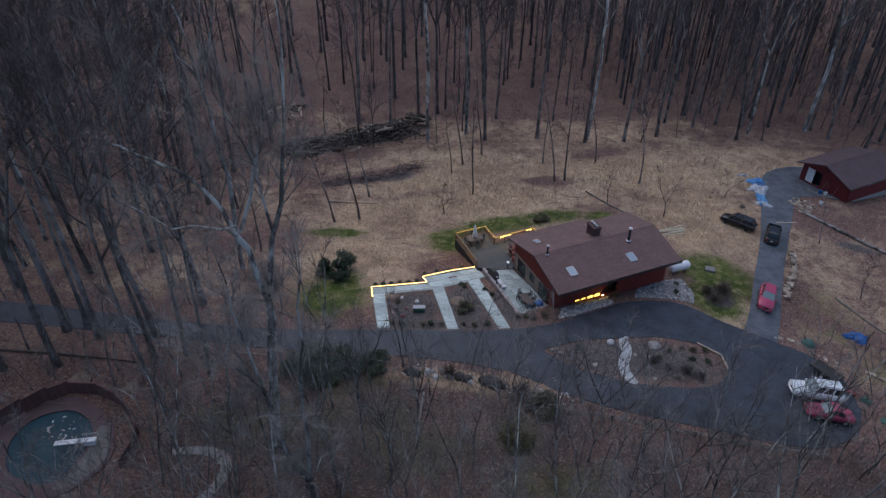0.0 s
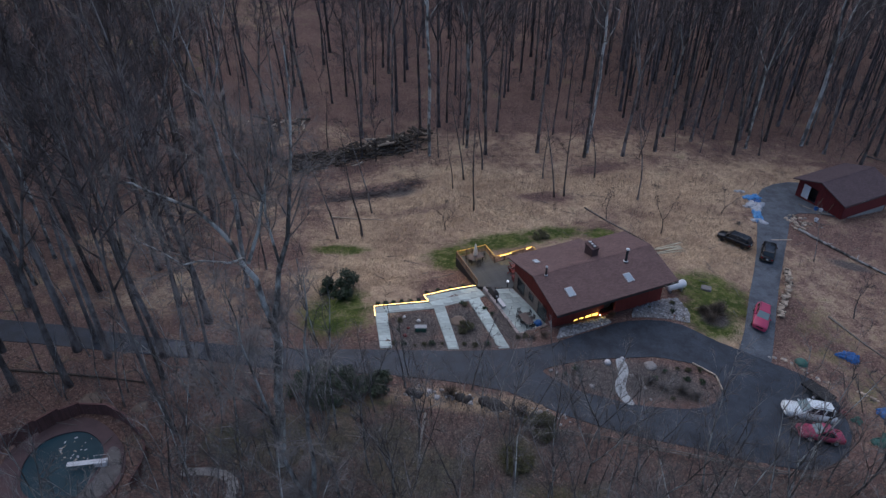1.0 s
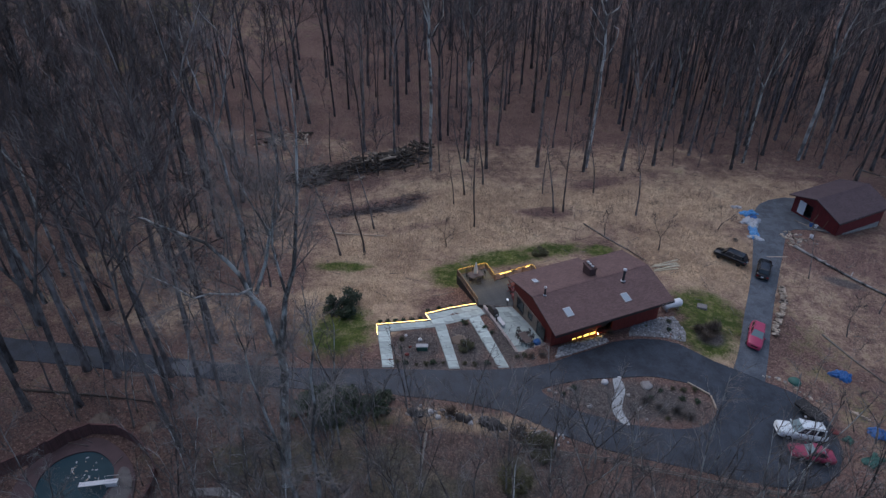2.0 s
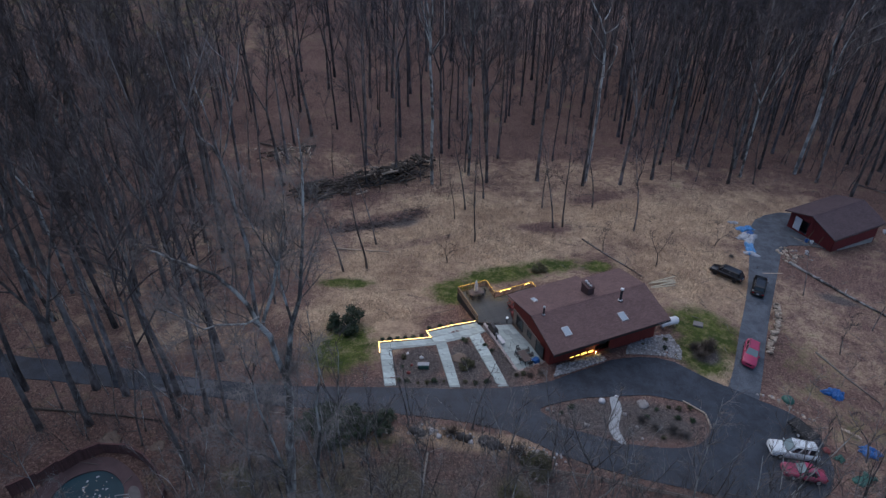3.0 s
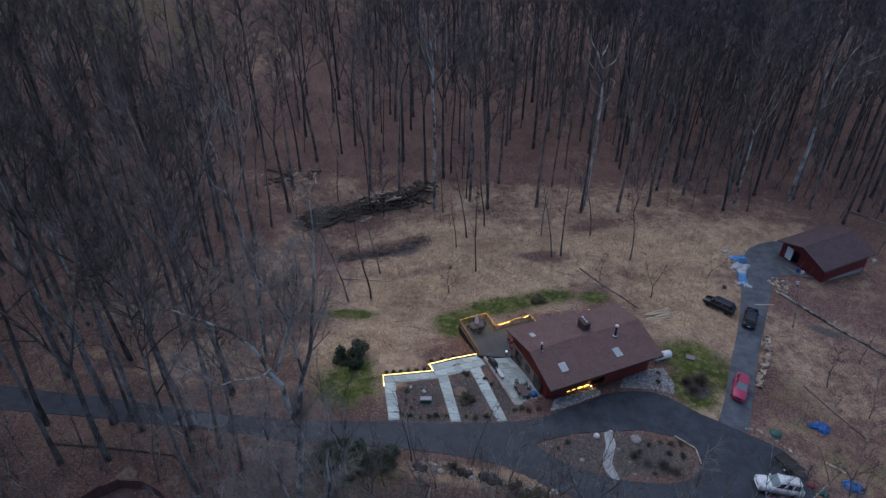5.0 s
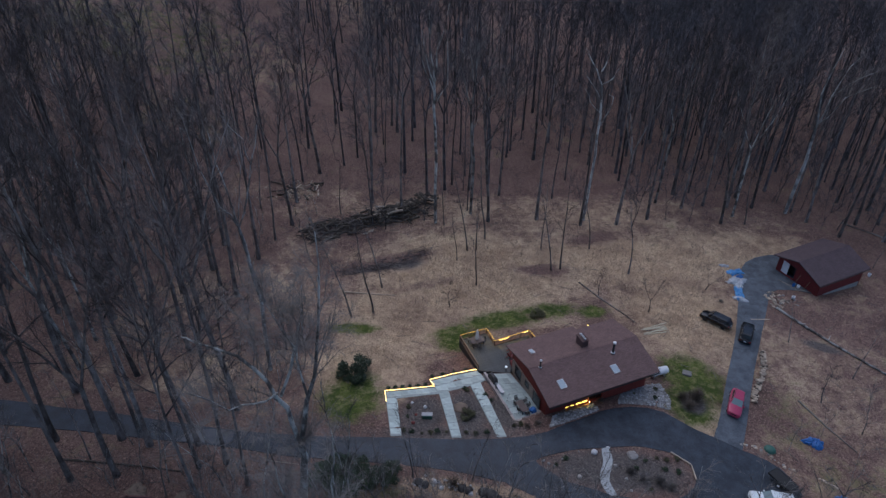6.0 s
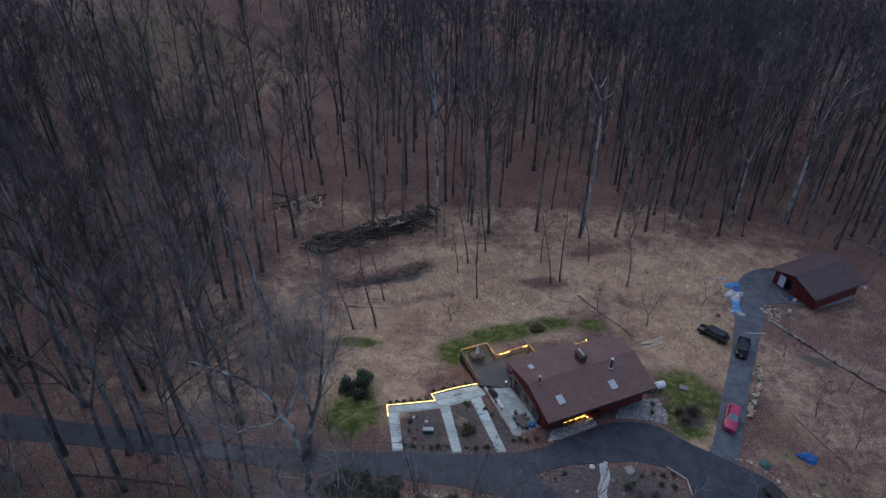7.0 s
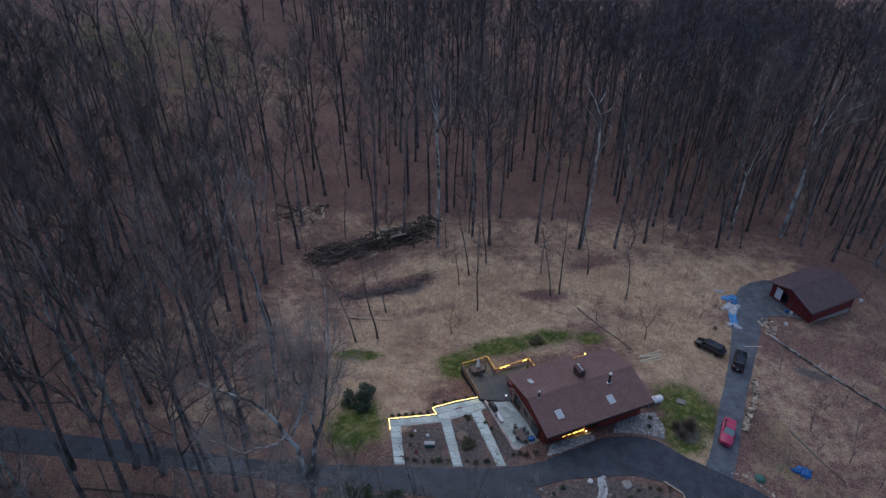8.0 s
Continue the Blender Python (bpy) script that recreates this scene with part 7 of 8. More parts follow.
def leafy(seed, r, h, n, leaf=0.14):
    """Crown of many small leaves in uneven clumps, and its stems."""
    rng = random.Random(seed)
    lv, lq, b = [], [], Build()
    clumps = []
    for k in range(16):
        a, f = rng.uniform(0, 6.28), rng.random() ** 0.5
        clumps.append(Vector((r * f * math.cos(a), r * f * math.sin(a), h * (0.25 + 0.6 * rng.random() * (1.15 - f)))))
    for c in clumps:
        b.tube([(0.1 * c.x, 0.1 * c.y, -0.1), tuple(c * 0.55), tuple(c)], [0.06, 0.04, 0.015], 5)
    for k in range(n):
        c = rng.choice(clumps)
        d = Vector((rng.gauss(0, 1), rng.gauss(0, 1), rng.gauss(0, 0.8)))
        p = c + d.normalized() * r * 0.34 * rng.random() ** 0.4
        if p.z < 0.05:
            continue
        q = Euler((rng.uniform(-0.9, 0.9), rng.uniform(-0.9, 0.9), rng.uniform(0, 6.28))).to_matrix()
        s = leaf * rng.uniform(0.6, 1.3)
        i = len(lv)
        lv += [tuple(p + q @ Vector(v)) for v in ((-s, 0, 0), (0, -s * 0.42, s * 0.12), (s, 0, 0), (0, s * 0.42, s * 0.12))]
        lq.append((i, i + 1, i + 2, i + 3))
    return b, (lv, lq)


SHRUBS = {k: leafy(400 + k, *spec) for k, spec in enumerate(((1.6, 2.9, 2600), (1.5, 1.6, 2200), (0.5, 0.7, 420, 0.09)))}


def shrub(k, x, y, s, mat, label, group):
    t = thing("shrub", pose(x, y, gz(x, y), 0, 0, 61 * x % 360) @ Matrix.Scale(s, 4), label, "shrub", group)
    stems, (lv, lq) = SHRUBS[k]
    key = "stems%d" % k, "leaves%d%s" % (k, mat.name)
    for kk, make in ((key[0], lambda: stems.mesh(key[0], M_BARK)), (key[1], lambda: mesh_of(key[1], lv, lq, mat))):
        if kk not in bpy.data.meshes:
            make()
    part("branchwork", bpy.data.meshes[key[0]], M_BARK, t)
    part("leaves", bpy.data.meshes[key[1]], mat, t)


shrub(0, -12.4, 64.8, 1.25, M_LEAF, "dark evergreen bush on the dry grass", "evergreen bushes")
shrub(1, -14.0, 64.2, 0.7, M_LEAF, "dark evergreen bush on the dry grass", "evergreen bushes")
for x, y, s in ((-12.6, 47.6, 1.2), (-10.6, 48.2, 1.0), (-13.8, 46.4, 1.1), (-9.0, 46.6, 0.9), (-6.4, 47.4, 0.9), (-7.6, 46.4, 1.0), (-11.4, 46.0, 1.3)):
    shrub(1, x, y, s, M_LEAF, "spreading evergreen bush beside the road", "evergreen bushes by the road")
shrub(1, 8.9, 41.4, 1.0, M_LEAF_OLIVE, "olive green bush by the rail fence", "olive bushes")
shrub(1, 6.3, 37.6, 0.9, M_LEAF_OLIVE, "olive green bush below the road", "olive bushes")
shrub(1, 2.3, 56.8, 0.6, M_LEAF_OLIVE, "olive green shrub in the garden bed", "olive bushes")
shrub(1, 13.6, 79.6, 0.7, M_LEAF_OLIVE, "low olive shrub behind the house", "olive bushes")
rng = random.Random(21)
BED = [(-5.2, 54.2), (-4.3, 54.0), (-3.2, 53.9), (-2.2, 54.0), (-1.2, 54.2), (-0.3, 54.0), (-5.0, 58.6), (-4.9, 56.6), (2.2, 54.0), (3.4, 53.9), (4.6, 54.0), (2.0, 61.9), (2.6, 61.6), (7.9, 55.0), (8.9, 55.4), (5.0, 60.8), (5.6, 59.6), (21.8, 49.0), (23.2, 50.4), (24.6, 50.8), (25.8, 50.6), (25.0, 49.2), (26.6, 48.8), (23.8, 47.4), (25.2, 47.2), (26.8, 50.9), (22.8, 46.2), (13.8, 50.2), (12.4, 49.2), (24.3, 61.4), (26.6, 60.6), (27.2, 62.2)]
for x, y in BED:
    shrub(2, x + rng.uniform(-0.2, 0.2), y + rng.uniform(-0.2, 0.2), rng.uniform(0.4, 0.75), M_LEAF_OLIVE if rng.random() < 0.5 else M_LEAF, "small dark shrub planted in a garden bed", "small bed shrubs")
for k in range(11):
    f = k / 10
    x, y = (-7.9 + 6.0 * f * 1.6, 61.9 + 0.9 * f * 1.6) if f < 0.6 else (-2.2 + 6 * (f - 0.6) / 0.4, 64.3 + 2.0 * (f - 0.6) / 0.4)
    shrub(2, x, y, 0.62, M_LEAF, "small dark shrub in a row behind the lit edging", "shrubs along the edging")

# bare round bush, and undergrowth of thin stems
BUSH = Build()
rng = random.Random(33)
for k in range(170):
    a, e = rng.uniform(0, 6.28), rng.uniform(0.05, 1.35)
    d = Vector((math.cos(a) * math.cos(e), math.sin(a) * math.cos(e), math.sin(e)))
    s = rng.uniform(0.55, 1.0)
    p0 = d * 0.25 * s
    BUSH.tube([tuple(p0), tuple(d * s * 0.7 + Vector((rng.gauss(0, 0.08), rng.gauss(0, 0.08), 0.05))), tuple(d * s * 1.05 + Vector((rng.gauss(0, 0.12), rng.gauss(0, 0.12), 0.1)))], [0.016, 0.011, 0.007], 3, False)
bush_me, bush_pale = BUSH.mesh("branchwork", M_TWIG_BROWN), BUSH.mesh("branchwork_pale", M_TWIG_PALE)
for x, y, s in ((31.9, 60.6, 1.7), (31.0, 59.6, 1.4), (32.6, 61.6, 1.3), (30.4, 60.8, 1.1), (11.0, 55.4, 0.8), (9.7, 55.0, 0.7), (24.0, 47.2, 1.2), (22.2, 47.6, 1.1), (20.9, 48.4, 0.9), (19.6, 59.9, 0.7), (25.2, 46.6, 1.0), (0.6, 46.0, 1.3), (7.2, 43.4, 1.5), (43.2, 83.4, 0.6)):
    t = thing("bare_bush", pose(x, y, gz(x, y), 0, 0, 57 * x % 360) @ Matrix.Scale(s, 4), "loose leafless bush of thin brown-grey twigs", "bush", "bare bushes")
    part("branchwork", bush_me if not (10 < y - 36 < 13 or y > 80) else bush_pale, M_TWIG, t)


def undergrowth(name, spots, label, seed, h0, h1, mat=None):
    """Thin bare stems in loose tufts."""
    rng = random.Random(seed)
    vs, qs, n0 = [], [], 0
    for x, y in spots:
        for _ in range(rng.randint(4, 9)):
            px_, py_ = x + rng.gauss(0, 0.7), y + rng.gauss(0, 0.7)
            z = gz(px_, py_)
            h = rng.uniform(h0, h1)
            dx, dy = rng.gauss(0, 0.25) * h, rng.gauss(0, 0.25) * h
            stems = [((px_, py_, z - 0.05), (px_ + dx, py_ + dy, z + h), 0.014)]
            for _ in range(4):
                f = rng.uniform(0.3, 0.9)
                q = (px_ + dx * f, py_ + dy * f, z + h * f)
                stems.append((q, (q[0] + rng.gauss(0, 0.35) * h * 0.6, q[1] + rng.gauss(0, 0.35) * h * 0.6, q[2] + h * rng.uniform(0.15, 0.4)), 0.009))
            for a, b, r in stems:
                turn = rng.uniform(0, 3.14)
                cx, cy = r * math.cos(turn), r * math.sin(turn)
                vs += [(a[0] - cx, a[1] - cy, a[2]), (a[0] + cx, a[1] + cy, a[2]), (b[0] + 0.4 * cx, b[1] + 0.4 * cy, b[2]), (b[0] - 0.4 * cx, b[1] - 0.4 * cy, b[2])]
                qs.append((n0, n0 + 1, n0 + 2, n0 + 3))
                n0 += 4
    tagged(new(name, mesh_quads(name, np.array(vs), np.array(qs), mat or M_TWIG)), label, "undergrowth", kind="stuff")


# trees that stand singly, by their places on the plan
tree_rng = random.Random(7)
EDGE = [(-34.0, 143.1), (-27.7, 127.2), (-27.2, 149.1), (-14.1, 151.4), (-12.6, 148.6), (-9.9, 167.4), (-31.5, 136.4), (-29.6, 106.6), (-46.6, 131.0), (-42.9, 141.0), (-56.3, 151.1), (-58.4, 150.9), (-16.9, 129.1), (-17.6, 147.6), (-14.7, 109.0), (4.1, 125.6), (9.4, 144.0), (10.4, 123.5), (17.1, 112.2), (32.1, 109.5), (38.4, 111.5), (40.1, 132.2), (41.1, 143.9), (46.4, 122.0), (46.3, 116.0), (64.1, 134.1), (79.9, 120.7), (79.2, 111.8), (83.9, 112.2), (85.4, 125.8), (19.2, 139.7), (31.3, 136.7), (-1.3, 135.9)]
WEST = [(-42.0, 82.5), (-49.2, 74.8), (-54.0, 68.3), (-61.7, 68.6), (-46.5, 82.6), (-37.0, 85.6), (-36.9, 53.0), (-38.2, 51.4), (-34.7, 50.6), (-45.4, 50.6), (-47.0, 58.9), (-25.2, 48.4), (-28.0, 47.6), (-26.5, 57.5), (-31.0, 61.0), (-56.0, 60.0), (-64.0, 60.0), (-52.0, 47.5), (-41.0, 45.0), (-36.5, 46.0), (-24.5, 40.5), (-22.0, 45.5), (-39.5, 90.0), (-33.0, 94.5), (-52.0, 90.0), (-60.0, 84.0)]
THIN = [(-25.2, 97.8), (-21.3, 112.4), (-11.0, 87.5), (-11.7, 79.9), (-1.0, 109.5), (4.9, 99.9), (3.3, 99.5), (6.6, 104.0), (1.4, 96.0), (4.5, 88.2), (17.6, 93.4), (19.2, 93.8), (16.6, 100.3), (25.3, 100.3), (40.6, 118.5), (56.8, 109.9), (66.9, 119.6), (30.5, 91.9), (50.2, 74.2), (56.6, 67.4), (67.6, 77.4), (74.4, 96.0), (-15.0, 79.0), (-29.1, 81.9), (-30.6, 78.6), (-3.9, 47.1), (2.8, 46.8), (10.3, 41.8), (15.4, 34.0), (5.8, 35.0), (-40.2, 48.0), (-23.0, 70.0)]
for i, (x, y) in enumerate(EDGE):
    plant(("tall", "forked", "tall")[i % 3], (i * 5 % 7) if i % 3 != 1 else i % 3, x, y, tree_rng.uniform(0.85, 1.12), tree_rng.uniform(0, 360), (tree_rng.uniform(-1.3, 1.3), tree_rng.uniform(-1.3, 1.3)))
for i, (x, y) in enumerate(WEST):
    plant(("tall", "forked", "tall")[i % 3], (i * 3 % 7) if i % 3 != 1 else (i // 3) % 3, x, y, tree_rng.uniform(0.95, 1.2), tree_rng.uniform(0, 360), (tree_rng.uniform(-2, 2), tree_rng.uniform(-3, 2)))
for i, (x, y) in enumerate(THIN):
    plant("slim", i % 4, x, y, (tree_rng.uniform(0.55, 0.8) if 45 < x and y < 100 else tree_rng.uniform(0.9, 1.4)) if y > 60 else tree_rng.uniform(0.7, 1.1), tree_rng.uniform(0, 360), (tree_rng.uniform(-2, 2), tree_rng.uniform(-2, 2)))
for x, y, s, k in ((0.2, 81.6, 1.0, 0), (24.2, 85.3, 0.9, 1), (31.0, 80.6, 1.0, 2), (41.9, 86.8, 0.9, 0), (50.0, 62.6, 1.1, 1), (-19.0, 74.0, 0.8, 2), (24.9, 42.6, 0.9, 1), (44.5, 45.6, 1.5, 0)):
    plant("small", k, x, y, s, 70 * x % 360)
plant("old", 0, -14.2, 37.0, 1.0, 0)
plant("old", 1, -9.7, 31.2, 1.0, 0)
# pale trees at the wood's edge
for k, x, y in (("vase", 66.8, 115.1), ("snag", 26.1, 111.6), ("broom", -2.7, 110.5), ("wand", 4.2, 114.6), ("lane", -24.2, 65.4)):
    plant("pale", k, x, y)
for x, y, size, k in ((41.8, 118.4, 1.0, 2), (55.5, 113.0, 0.95, 1), (-41.0, 70.0, 0.9, 0)):
    plant("pale", k, x, y, size, 50 * k)

# the rest of the wood
KEEP_OUT = [[(-34, 59), (-33, 86), (-31, 104), (-14, 104), (0, 108), (12, 111), (40, 108), (56, 107), (78, 106), (88, 84), (78, 40), (44, 30), (-2, 41), (-14, 53), (-70, 52), (-70, 58)], [(-42, 30), (-42, 43), (-25, 43), (-25, 30)], [(-62, 138), (-44, 140), (-36, 165), (-42, 196), (-75, 212), (-140, 205), (-140, 165), (-90, 152)]]
THINNED = [[(-14, 103), (48, 103), (50, 128), (34, 140), (16, 142), (14, 168), (-8, 168), (-12, 132)], [(-66, 104), (-14, 103), (-12, 132), (-8, 168), (-20, 185), (-62, 190), (-50, 140)]]


def scatter(n, box, gap, seed, taken):
    rng, out = random.Random(seed), []
    tries = 0
    while len(out) < n and tries < n * 14:
        tries += 1
        x, y = rng.uniform(box[0], box[1]), rng.uniform(box[2], box[3])
        if any(within(np.array(x), np.array(y), p) for p in KEEP_OUT):
            continue
        if any(within(np.array(x), np.array(y), p) for p in THINNED) and rng.random() < 0.72:
            continue
        if all((x - a) ** 2 + (y - b) ** 2 > gap * gap for a, b in taken):
            out.append((x, y))
            taken.append((x, y))
    return out


taken, behind = EDGE + WEST + THIN, [(-70, 158), (-83, 168), (-97, 171), (-66, 178), (-104, 184), (-78, 190), (-56, 184), (-92, 160), (-112, 174), (-60, 196)]
for i, (x, y) in enumerate(scatter(135, (-85, 100, 92, 160), 4.0, 5, taken)):
    kind = ("tall", "tall", "slim", "forked", "tall")[i % 5]
    if y > 122:
        behind.append((x, y))
        continue
    plant(kind, i % {"tall": 7, "slim": 4, "forked": 3}[kind], x, y, tree_rng.uniform(0.8, 1.15) * (1.4 if kind == "slim" else 1), tree_rng.uniform(0, 360), (tree_rng.uniform(-1.3, 1.3), tree_rng.uniform(-1.3, 1.3)))
for i, (x, y) in enumerate(scatter(84, (-95, -22, 44, 110), 3.6, 6, taken)):
    kind = ("slim", "tall", "slim", "forked", "pale")[i % 5]
    plant(kind, i % {"tall": 7, "slim": 4, "forked": 3, "pale": 3}[kind], x, y, tree_rng.uniform(0.9, 1.15) * (1.5 if kind == "slim" else 1), tree_rng.uniform(0, 360), (tree_rng.uniform(-2, 2), tree_rng.uniform(-2, 2)))
# trees on the slope below the road, their crowns under the camera
for i, (x, y) in enumerate(((-14.4, 36.2), (-11.0, 26.0), (-2.0, 26.5), (5.0, 24.5), (11.5, 25.5), (18.0, 26.0), (24.0, 27.5), (30.5, 28.0), (-6.5, 36.5), (12.0, 35.5), (22.0, 35.0), (29.0, 34.5), (37.0, 29.5), (46.0, 33.0), (-8.7, 34.0), (-20.5, 33.0), (-4.0, 30.5), (1.5, 31.0), (8.5, 29.5), (14.0, 30.0), (20.5, 31.0), (27.0, 31.5), (34.0, 33.0), (-27.0, 28.5), (-15.0, 29.0), (-24.5, 45.0), (-19.0, 41.0), (-34.0, 29.0), (-41.0, 33.0), (-44.0, 40.0), (41.0, 35.0), (-10.0, 41.5))):
    kind = ("brushy", "brushy", "slim", "brushy", "brushy")[i % 5]
    plant(kind, i % 4, x, y, tree_rng.uniform(0.95, 1.15), tree_rng.uniform(0, 360), (tree_rng.uniform(-5, 5), tree_rng.uniform(-5, 5)))
brush_rng, brush_rows = random.Random(61), []
for i in range(150):
    x, y = brush_rng.uniform(-44, 50), brush_rng.uniform(21, 46)
    if y < 44 - 0.16 * max(x, 0) and math.hypot(x, y) > 17 and not (-40 < x < -26 and 31 < y < 42):
        brush_rows.append(("brushy", i % 4, x, y, brush_rng.uniform(0.55, 0.95)))


for i, (x, y, size, ry) in enumerate(((25.3, 38.6, 0.75, 15), (41.5, 40.5, 0.8, 14), (43.0, 47.0, 0.5, 16), (45.0, 37.0, 0.8, -4), (49.0, 42.0, 0.7, 6))):
    plant("slim", i % 4, x, y, size, 80 * i, (0, ry))
for i in range(22):
    x, y = (brush_rng.uniform(42, 60), brush_rng.uniform(32, 58)) if i < 12 else (brush_rng.uniform(-62, -40), brush_rng.uniform(38, 50))
    brush_rows.append(("brushy", i % 4, x, y, brush_rng.uniform(0.35, 0.6) if i < 12 else brush_rng.uniform(0.6, 0.9)))


def free(x, y):
    return not any(within(np.array(x), np.array(y), o) for o in (ROAD, POOL, PDECK, ISLAND, DRIVE))


# the understorey: thick below the road, thin in the woods
under_spots = [p for p in scatter(40, (-62, -24, 58, 112), 3.0, 12, list(taken)) if free(*p)]
under_rng = random.Random(44)
while len(under_spots) < 150:
    x, y = (under_rng.uniform(-44, 52), under_rng.uniform(18, 47)) if len(under_spots) < 105 else (under_rng.uniform(-62, -19), under_rng.uniform(40, 76))
    if free(x, y) and y < (45.5 - 0.16 * max(x, 0) if x > -19 else 80) and math.hypot(x, y) > 16:
        under_spots.append((x, y))
for i, (x, y) in enumerate(under_spots):
    plant("under", i % 4, x, y, tree_rng.uniform(0.55, 1.2), tree_rng.uniform(0, 360), (tree_rng.uniform(-8, 8), tree_rng.uniform(-8, 8)))
far_spots = behind + scatter(205, (-120, 150, 120, 190), 2.8, 8, list(taken)) + scatter(85, (34, 130, 130, 200), 2.8, 14, list(taken)) + scatter(390, (-90, 195, 180, 300), 3.2, 10, []) + scatter(120, (-160, 10, 196, 300), 3.0, 27, []) + scatter(120, (-150, -75, 40, 165), 2.5, 9, list(taken))
low_far = scatter(130, (-75, 100, 104, 165), 2.4, 23, [])
far_rows = [("far", 7 + i % 2 if i >= len(far_spots) else 4 + i % 3 if y > 178 else i % 4, x, y, tree_rng.uniform(0.65, 1.2)) for i, (x, y) in enumerate(far_spots + low_far)]
joined_trees("far_woods", far_rows, islands_random(bark_material("distant_bark", (0.036, 0.033, 0.035), (0.09, 0.083, 0.088), (0.135, 0.127, 0.133))), "leafless grey-brown woodland in the distance", "woods", 31)
joined_trees("bare_thicket", brush_rows, islands_random(bark_material("thicket_bark", (0.06, 0.053, 0.05), (0.155, 0.14, 0.13), (0.26, 0.243, 0.225))), "thicket of fine grey bare twigs on the slope", "thicket", 32)

# ---- undergrowth and litter ----
wood_spots = scatter(700, (-70, 90, 60, 150), 1.6, 15, [])
low_spots = []
r5 = random.Random(16)
while len(low_spots) < 1500:
    x, y = r5.uniform(-60, 45), r5.uniform(22, 49)
    if y < 47.2 - 0.24 * max(0, x) and not (-40 < x < -25 and 30 < y < 43):
        low_spots.append((x, y))
undergrowth("undergrowth", wood_spots, "thin bare undergrowth on the forest floor", 17, 0.8, 2.6)
undergrowth("undergrowth_low", low_spots, "thin bare brush on the slope below the road", 18, 0.8, 2.8, M_TWIG_GREY)
bed_spots = [(r5.uniform(-5.2, -1.2), r5.uniform(54, 59.5)) for _ in range(22)] + [(r5.uniform(1.4, 4.0), r5.uniform(54, 61)) for _ in range(22)] + [(r5.uniform(5.2, 8.0), r5.uniform(55, 60)) for _ in range(14)] + [(r5.uniform(12.5, 27), r5.uniform(46.4, 51)) for _ in range(60)]
undergrowth("bed_stems", bed_spots, "dead brown stems standing in the garden beds", 19, 0.2, 0.7)
slope_spots = [(r5.uniform(43, 84), r5.uniform(44, 84)) for _ in range(170)] + [(r5.uniform(-24, 52), r5.uniform(82, 108)) for _ in range(200)]
undergrowth("slope_stems", [p for p in slope_spots if free(*p)], "thin dead stems standing on the dry slope", 20, 0.4, 1.5)
b = Build()
for k in range(1100):
    f = r5.random()
    if k < 330:
        x, y = lerp_line([(-19.3, 92.0), (-13.2, 93.2), (-8.6, 95.2), (-3.1, 100.5)], f)
        x, y, top = x + r5.gauss(0, 0.7), y + r5.gauss(0, 1.0), 0.35
    else:
        x, y = lerp_line(HEAP, f ** 1.6)
        x, y, top = x + r5.gauss(0, 1.6), y + r5.gauss(0, 2.0), 1.0
    a, l, z = r5.uniform(0, 6.28), r5.uniform(0.8, 2.6), gz(x, y) + r5.uniform(0.05, top)
    b.tube([(x, y, z), (x + l * math.cos(a), y + l * math.sin(a), z + r5.uniform(-0.1, 0.35))], [0.035, 0.015], 4, False)
tagged(new("brush_heap", b.mesh("brush_heap", M_TWIG)), "dark heaps of cut brush lying on the forest floor", "brush", kind="stuff")
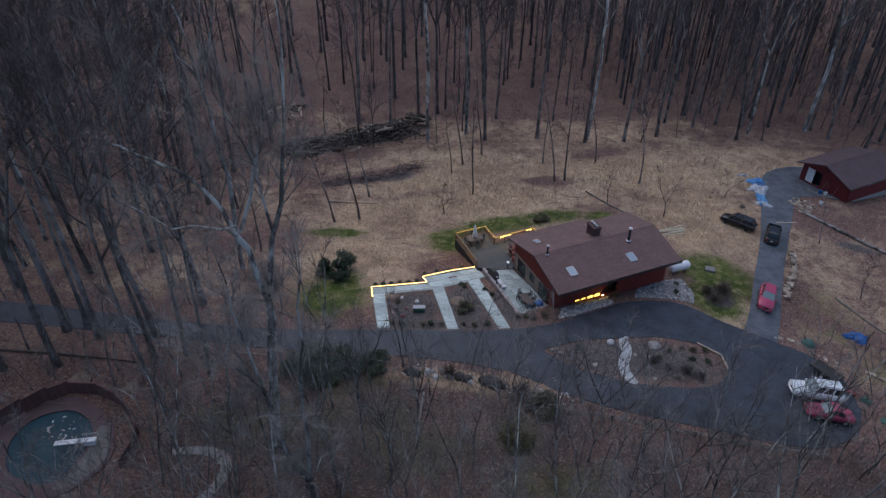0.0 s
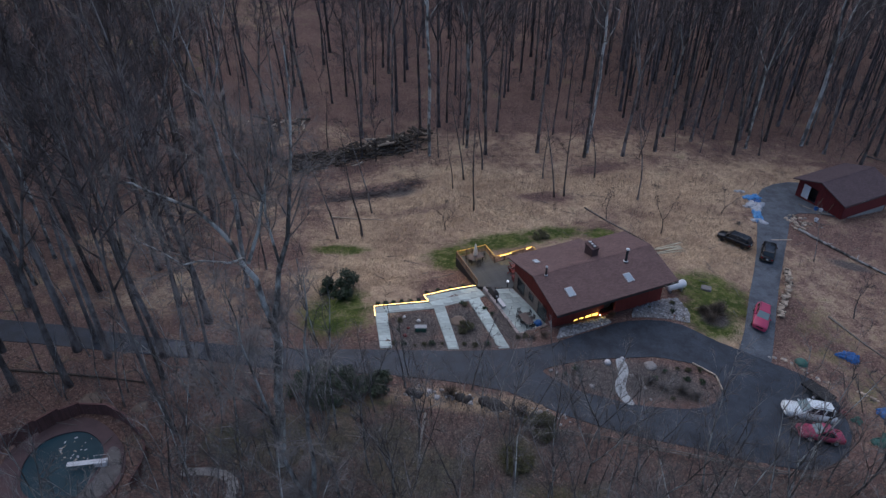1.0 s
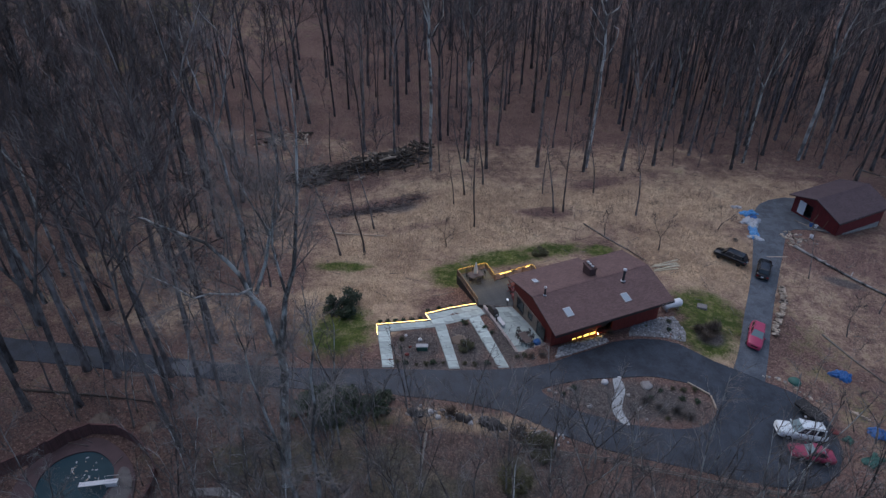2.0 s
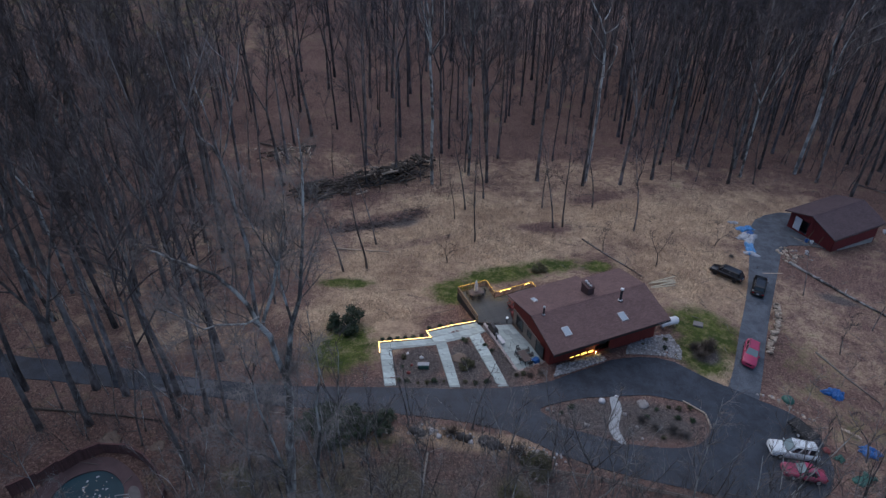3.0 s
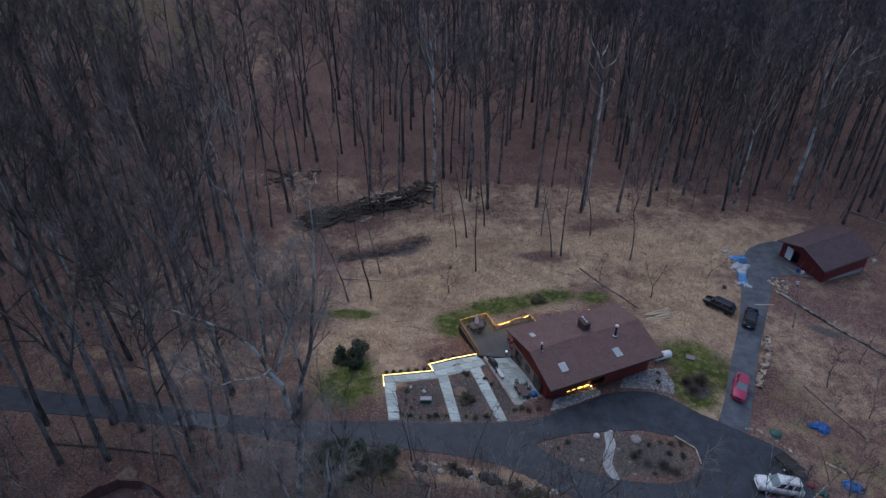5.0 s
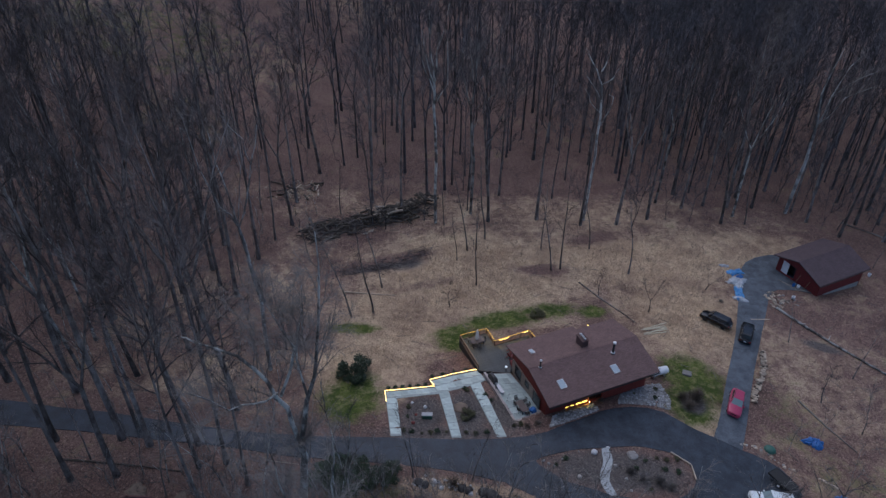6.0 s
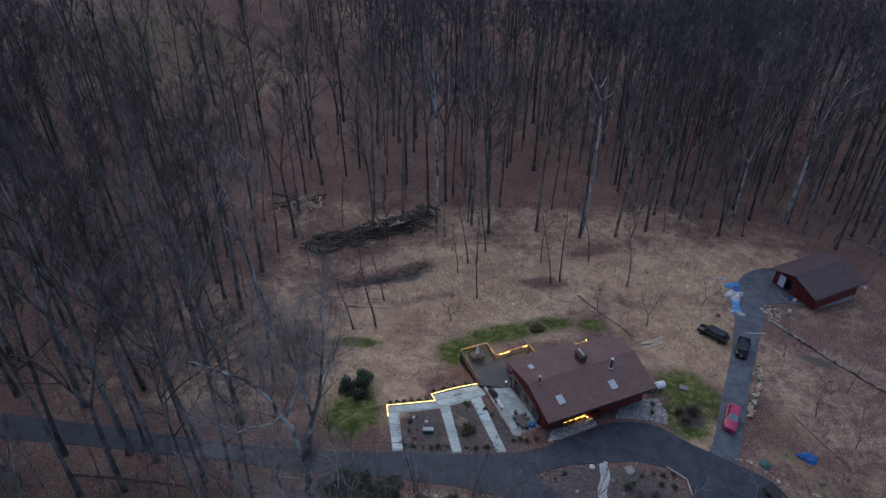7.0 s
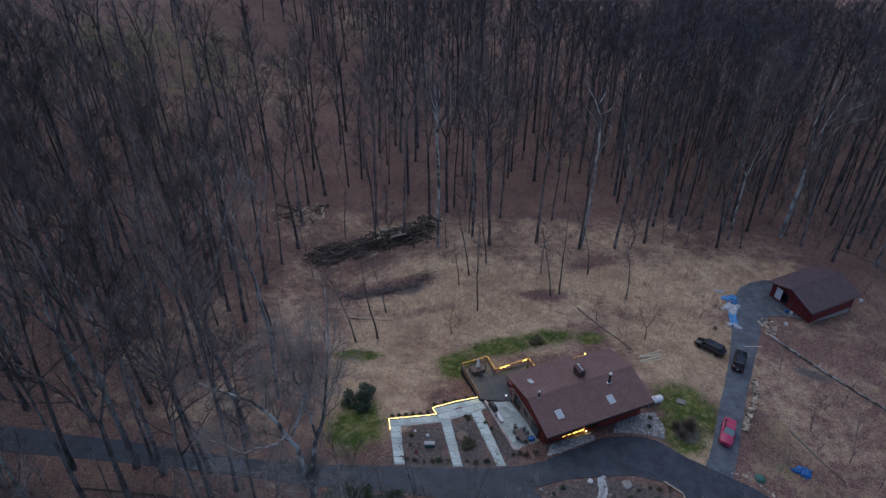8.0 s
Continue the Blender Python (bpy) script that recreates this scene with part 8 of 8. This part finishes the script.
# fallen sticks and pale scraps
b = Build()
for k in range(900):
    x, y = r5.uniform(-60, 80), r5.uniform(28, 130)
    if within(np.array(x), np.array(y), ROAD) or within(np.array(x), np.array(y), DRIVE) or within(np.array(x), np.array(y), [(-9, 53), (-9, 64), (14, 75), (32, 72), (29, 57), (12, 53)]):
        continue
    a, l = r5.uniform(0, 6.28), r5.uniform(0.5, 2.4)
    z = gz(x, y) + 0.05
    b.tube([(x, y, z), (x + l * math.cos(a), y + l * math.sin(a), gz(x + l * math.cos(a), y + l * math.sin(a)) + 0.07)], [0.04, 0.02], 4, False)
tagged(new("fallen_sticks", b.mesh("fallen_sticks", M_WOODGREY)), "dead sticks strewn over the ground", "sticks", kind="stuff")


# ---- dry grass standing on the clearing ----


def dry_grass(n, seed):
    """Thin standing blades, thick where the ground is dry grass."""
    rng = np.random.default_rng(seed)
    x, y = rng.uniform(-34, 76, 9 * n), rng.uniform(43, 118, 9 * n)
    straw, moss, mulch = ground_zones(x, y)
    keep = (rng.random(9 * n) < np.clip(1.6 * straw - 0.6, 0, 1) * (1 - np.clip(moss * 1.4, 0, 1)) * (1 - np.clip(mulch * 2, 0, 1))) & ~within(x, y, ROAD) & ~within(x, y, DRIVE) & ~within(x, y, ISLAND)
    for m, l, d in ((HOUSE, HOUSE_L, HOUSE_D), (GARAGE, GAR_L, GAR_D)):
        inv = m.inverted()
        u, v = inv[0][0] * x + inv[0][1] * y + inv[0][3], inv[1][0] * x + inv[1][1] * y + inv[1][3]
        keep &= ~((u > -1) & (u < l + 1) & (v > -1) & (v < d + 1))
    keep &= ~within(x, y, DECK) & ~((x > -9) & (x < 12) & (y > 53) & (y < 66))
    x, y = x[keep][:n], y[keep][:n]
    k = len(x)
    z = land(x, y) - 0.03
    h, w, a = rng.uniform(0.12, 0.42, k), rng.uniform(0.012, 0.032, k), rng.uniform(0, np.pi, k)
    dx, dy = w * np.cos(a), w * np.sin(a)
    tip = np.stack([x + rng.normal(0, 0.14, k), y + rng.normal(0, 0.14, k), z + h], 1)
    v = np.stack([np.stack([x - dx, y - dy, z], 1), np.stack([x + dx, y + dy, z], 1), tip + np.stack([dx, dy, dx * 0], 1) * 0.3, tip - np.stack([dx, dy, dx * 0], 1) * 0.3], 1).reshape(-1, 3)
    tagged(new("dry_grass", mesh_quads("dry_grass", v, np.arange(4 * k).reshape(-1, 4), islands_random(surface("dry_blades", (0.42, 0.305, 0.205), (0.76, 0.60, 0.41), 1.5, 0.9)))), "dry straw-coloured grass standing on the clearing", "grass", kind="stuff")


dry_grass(65000, 77)
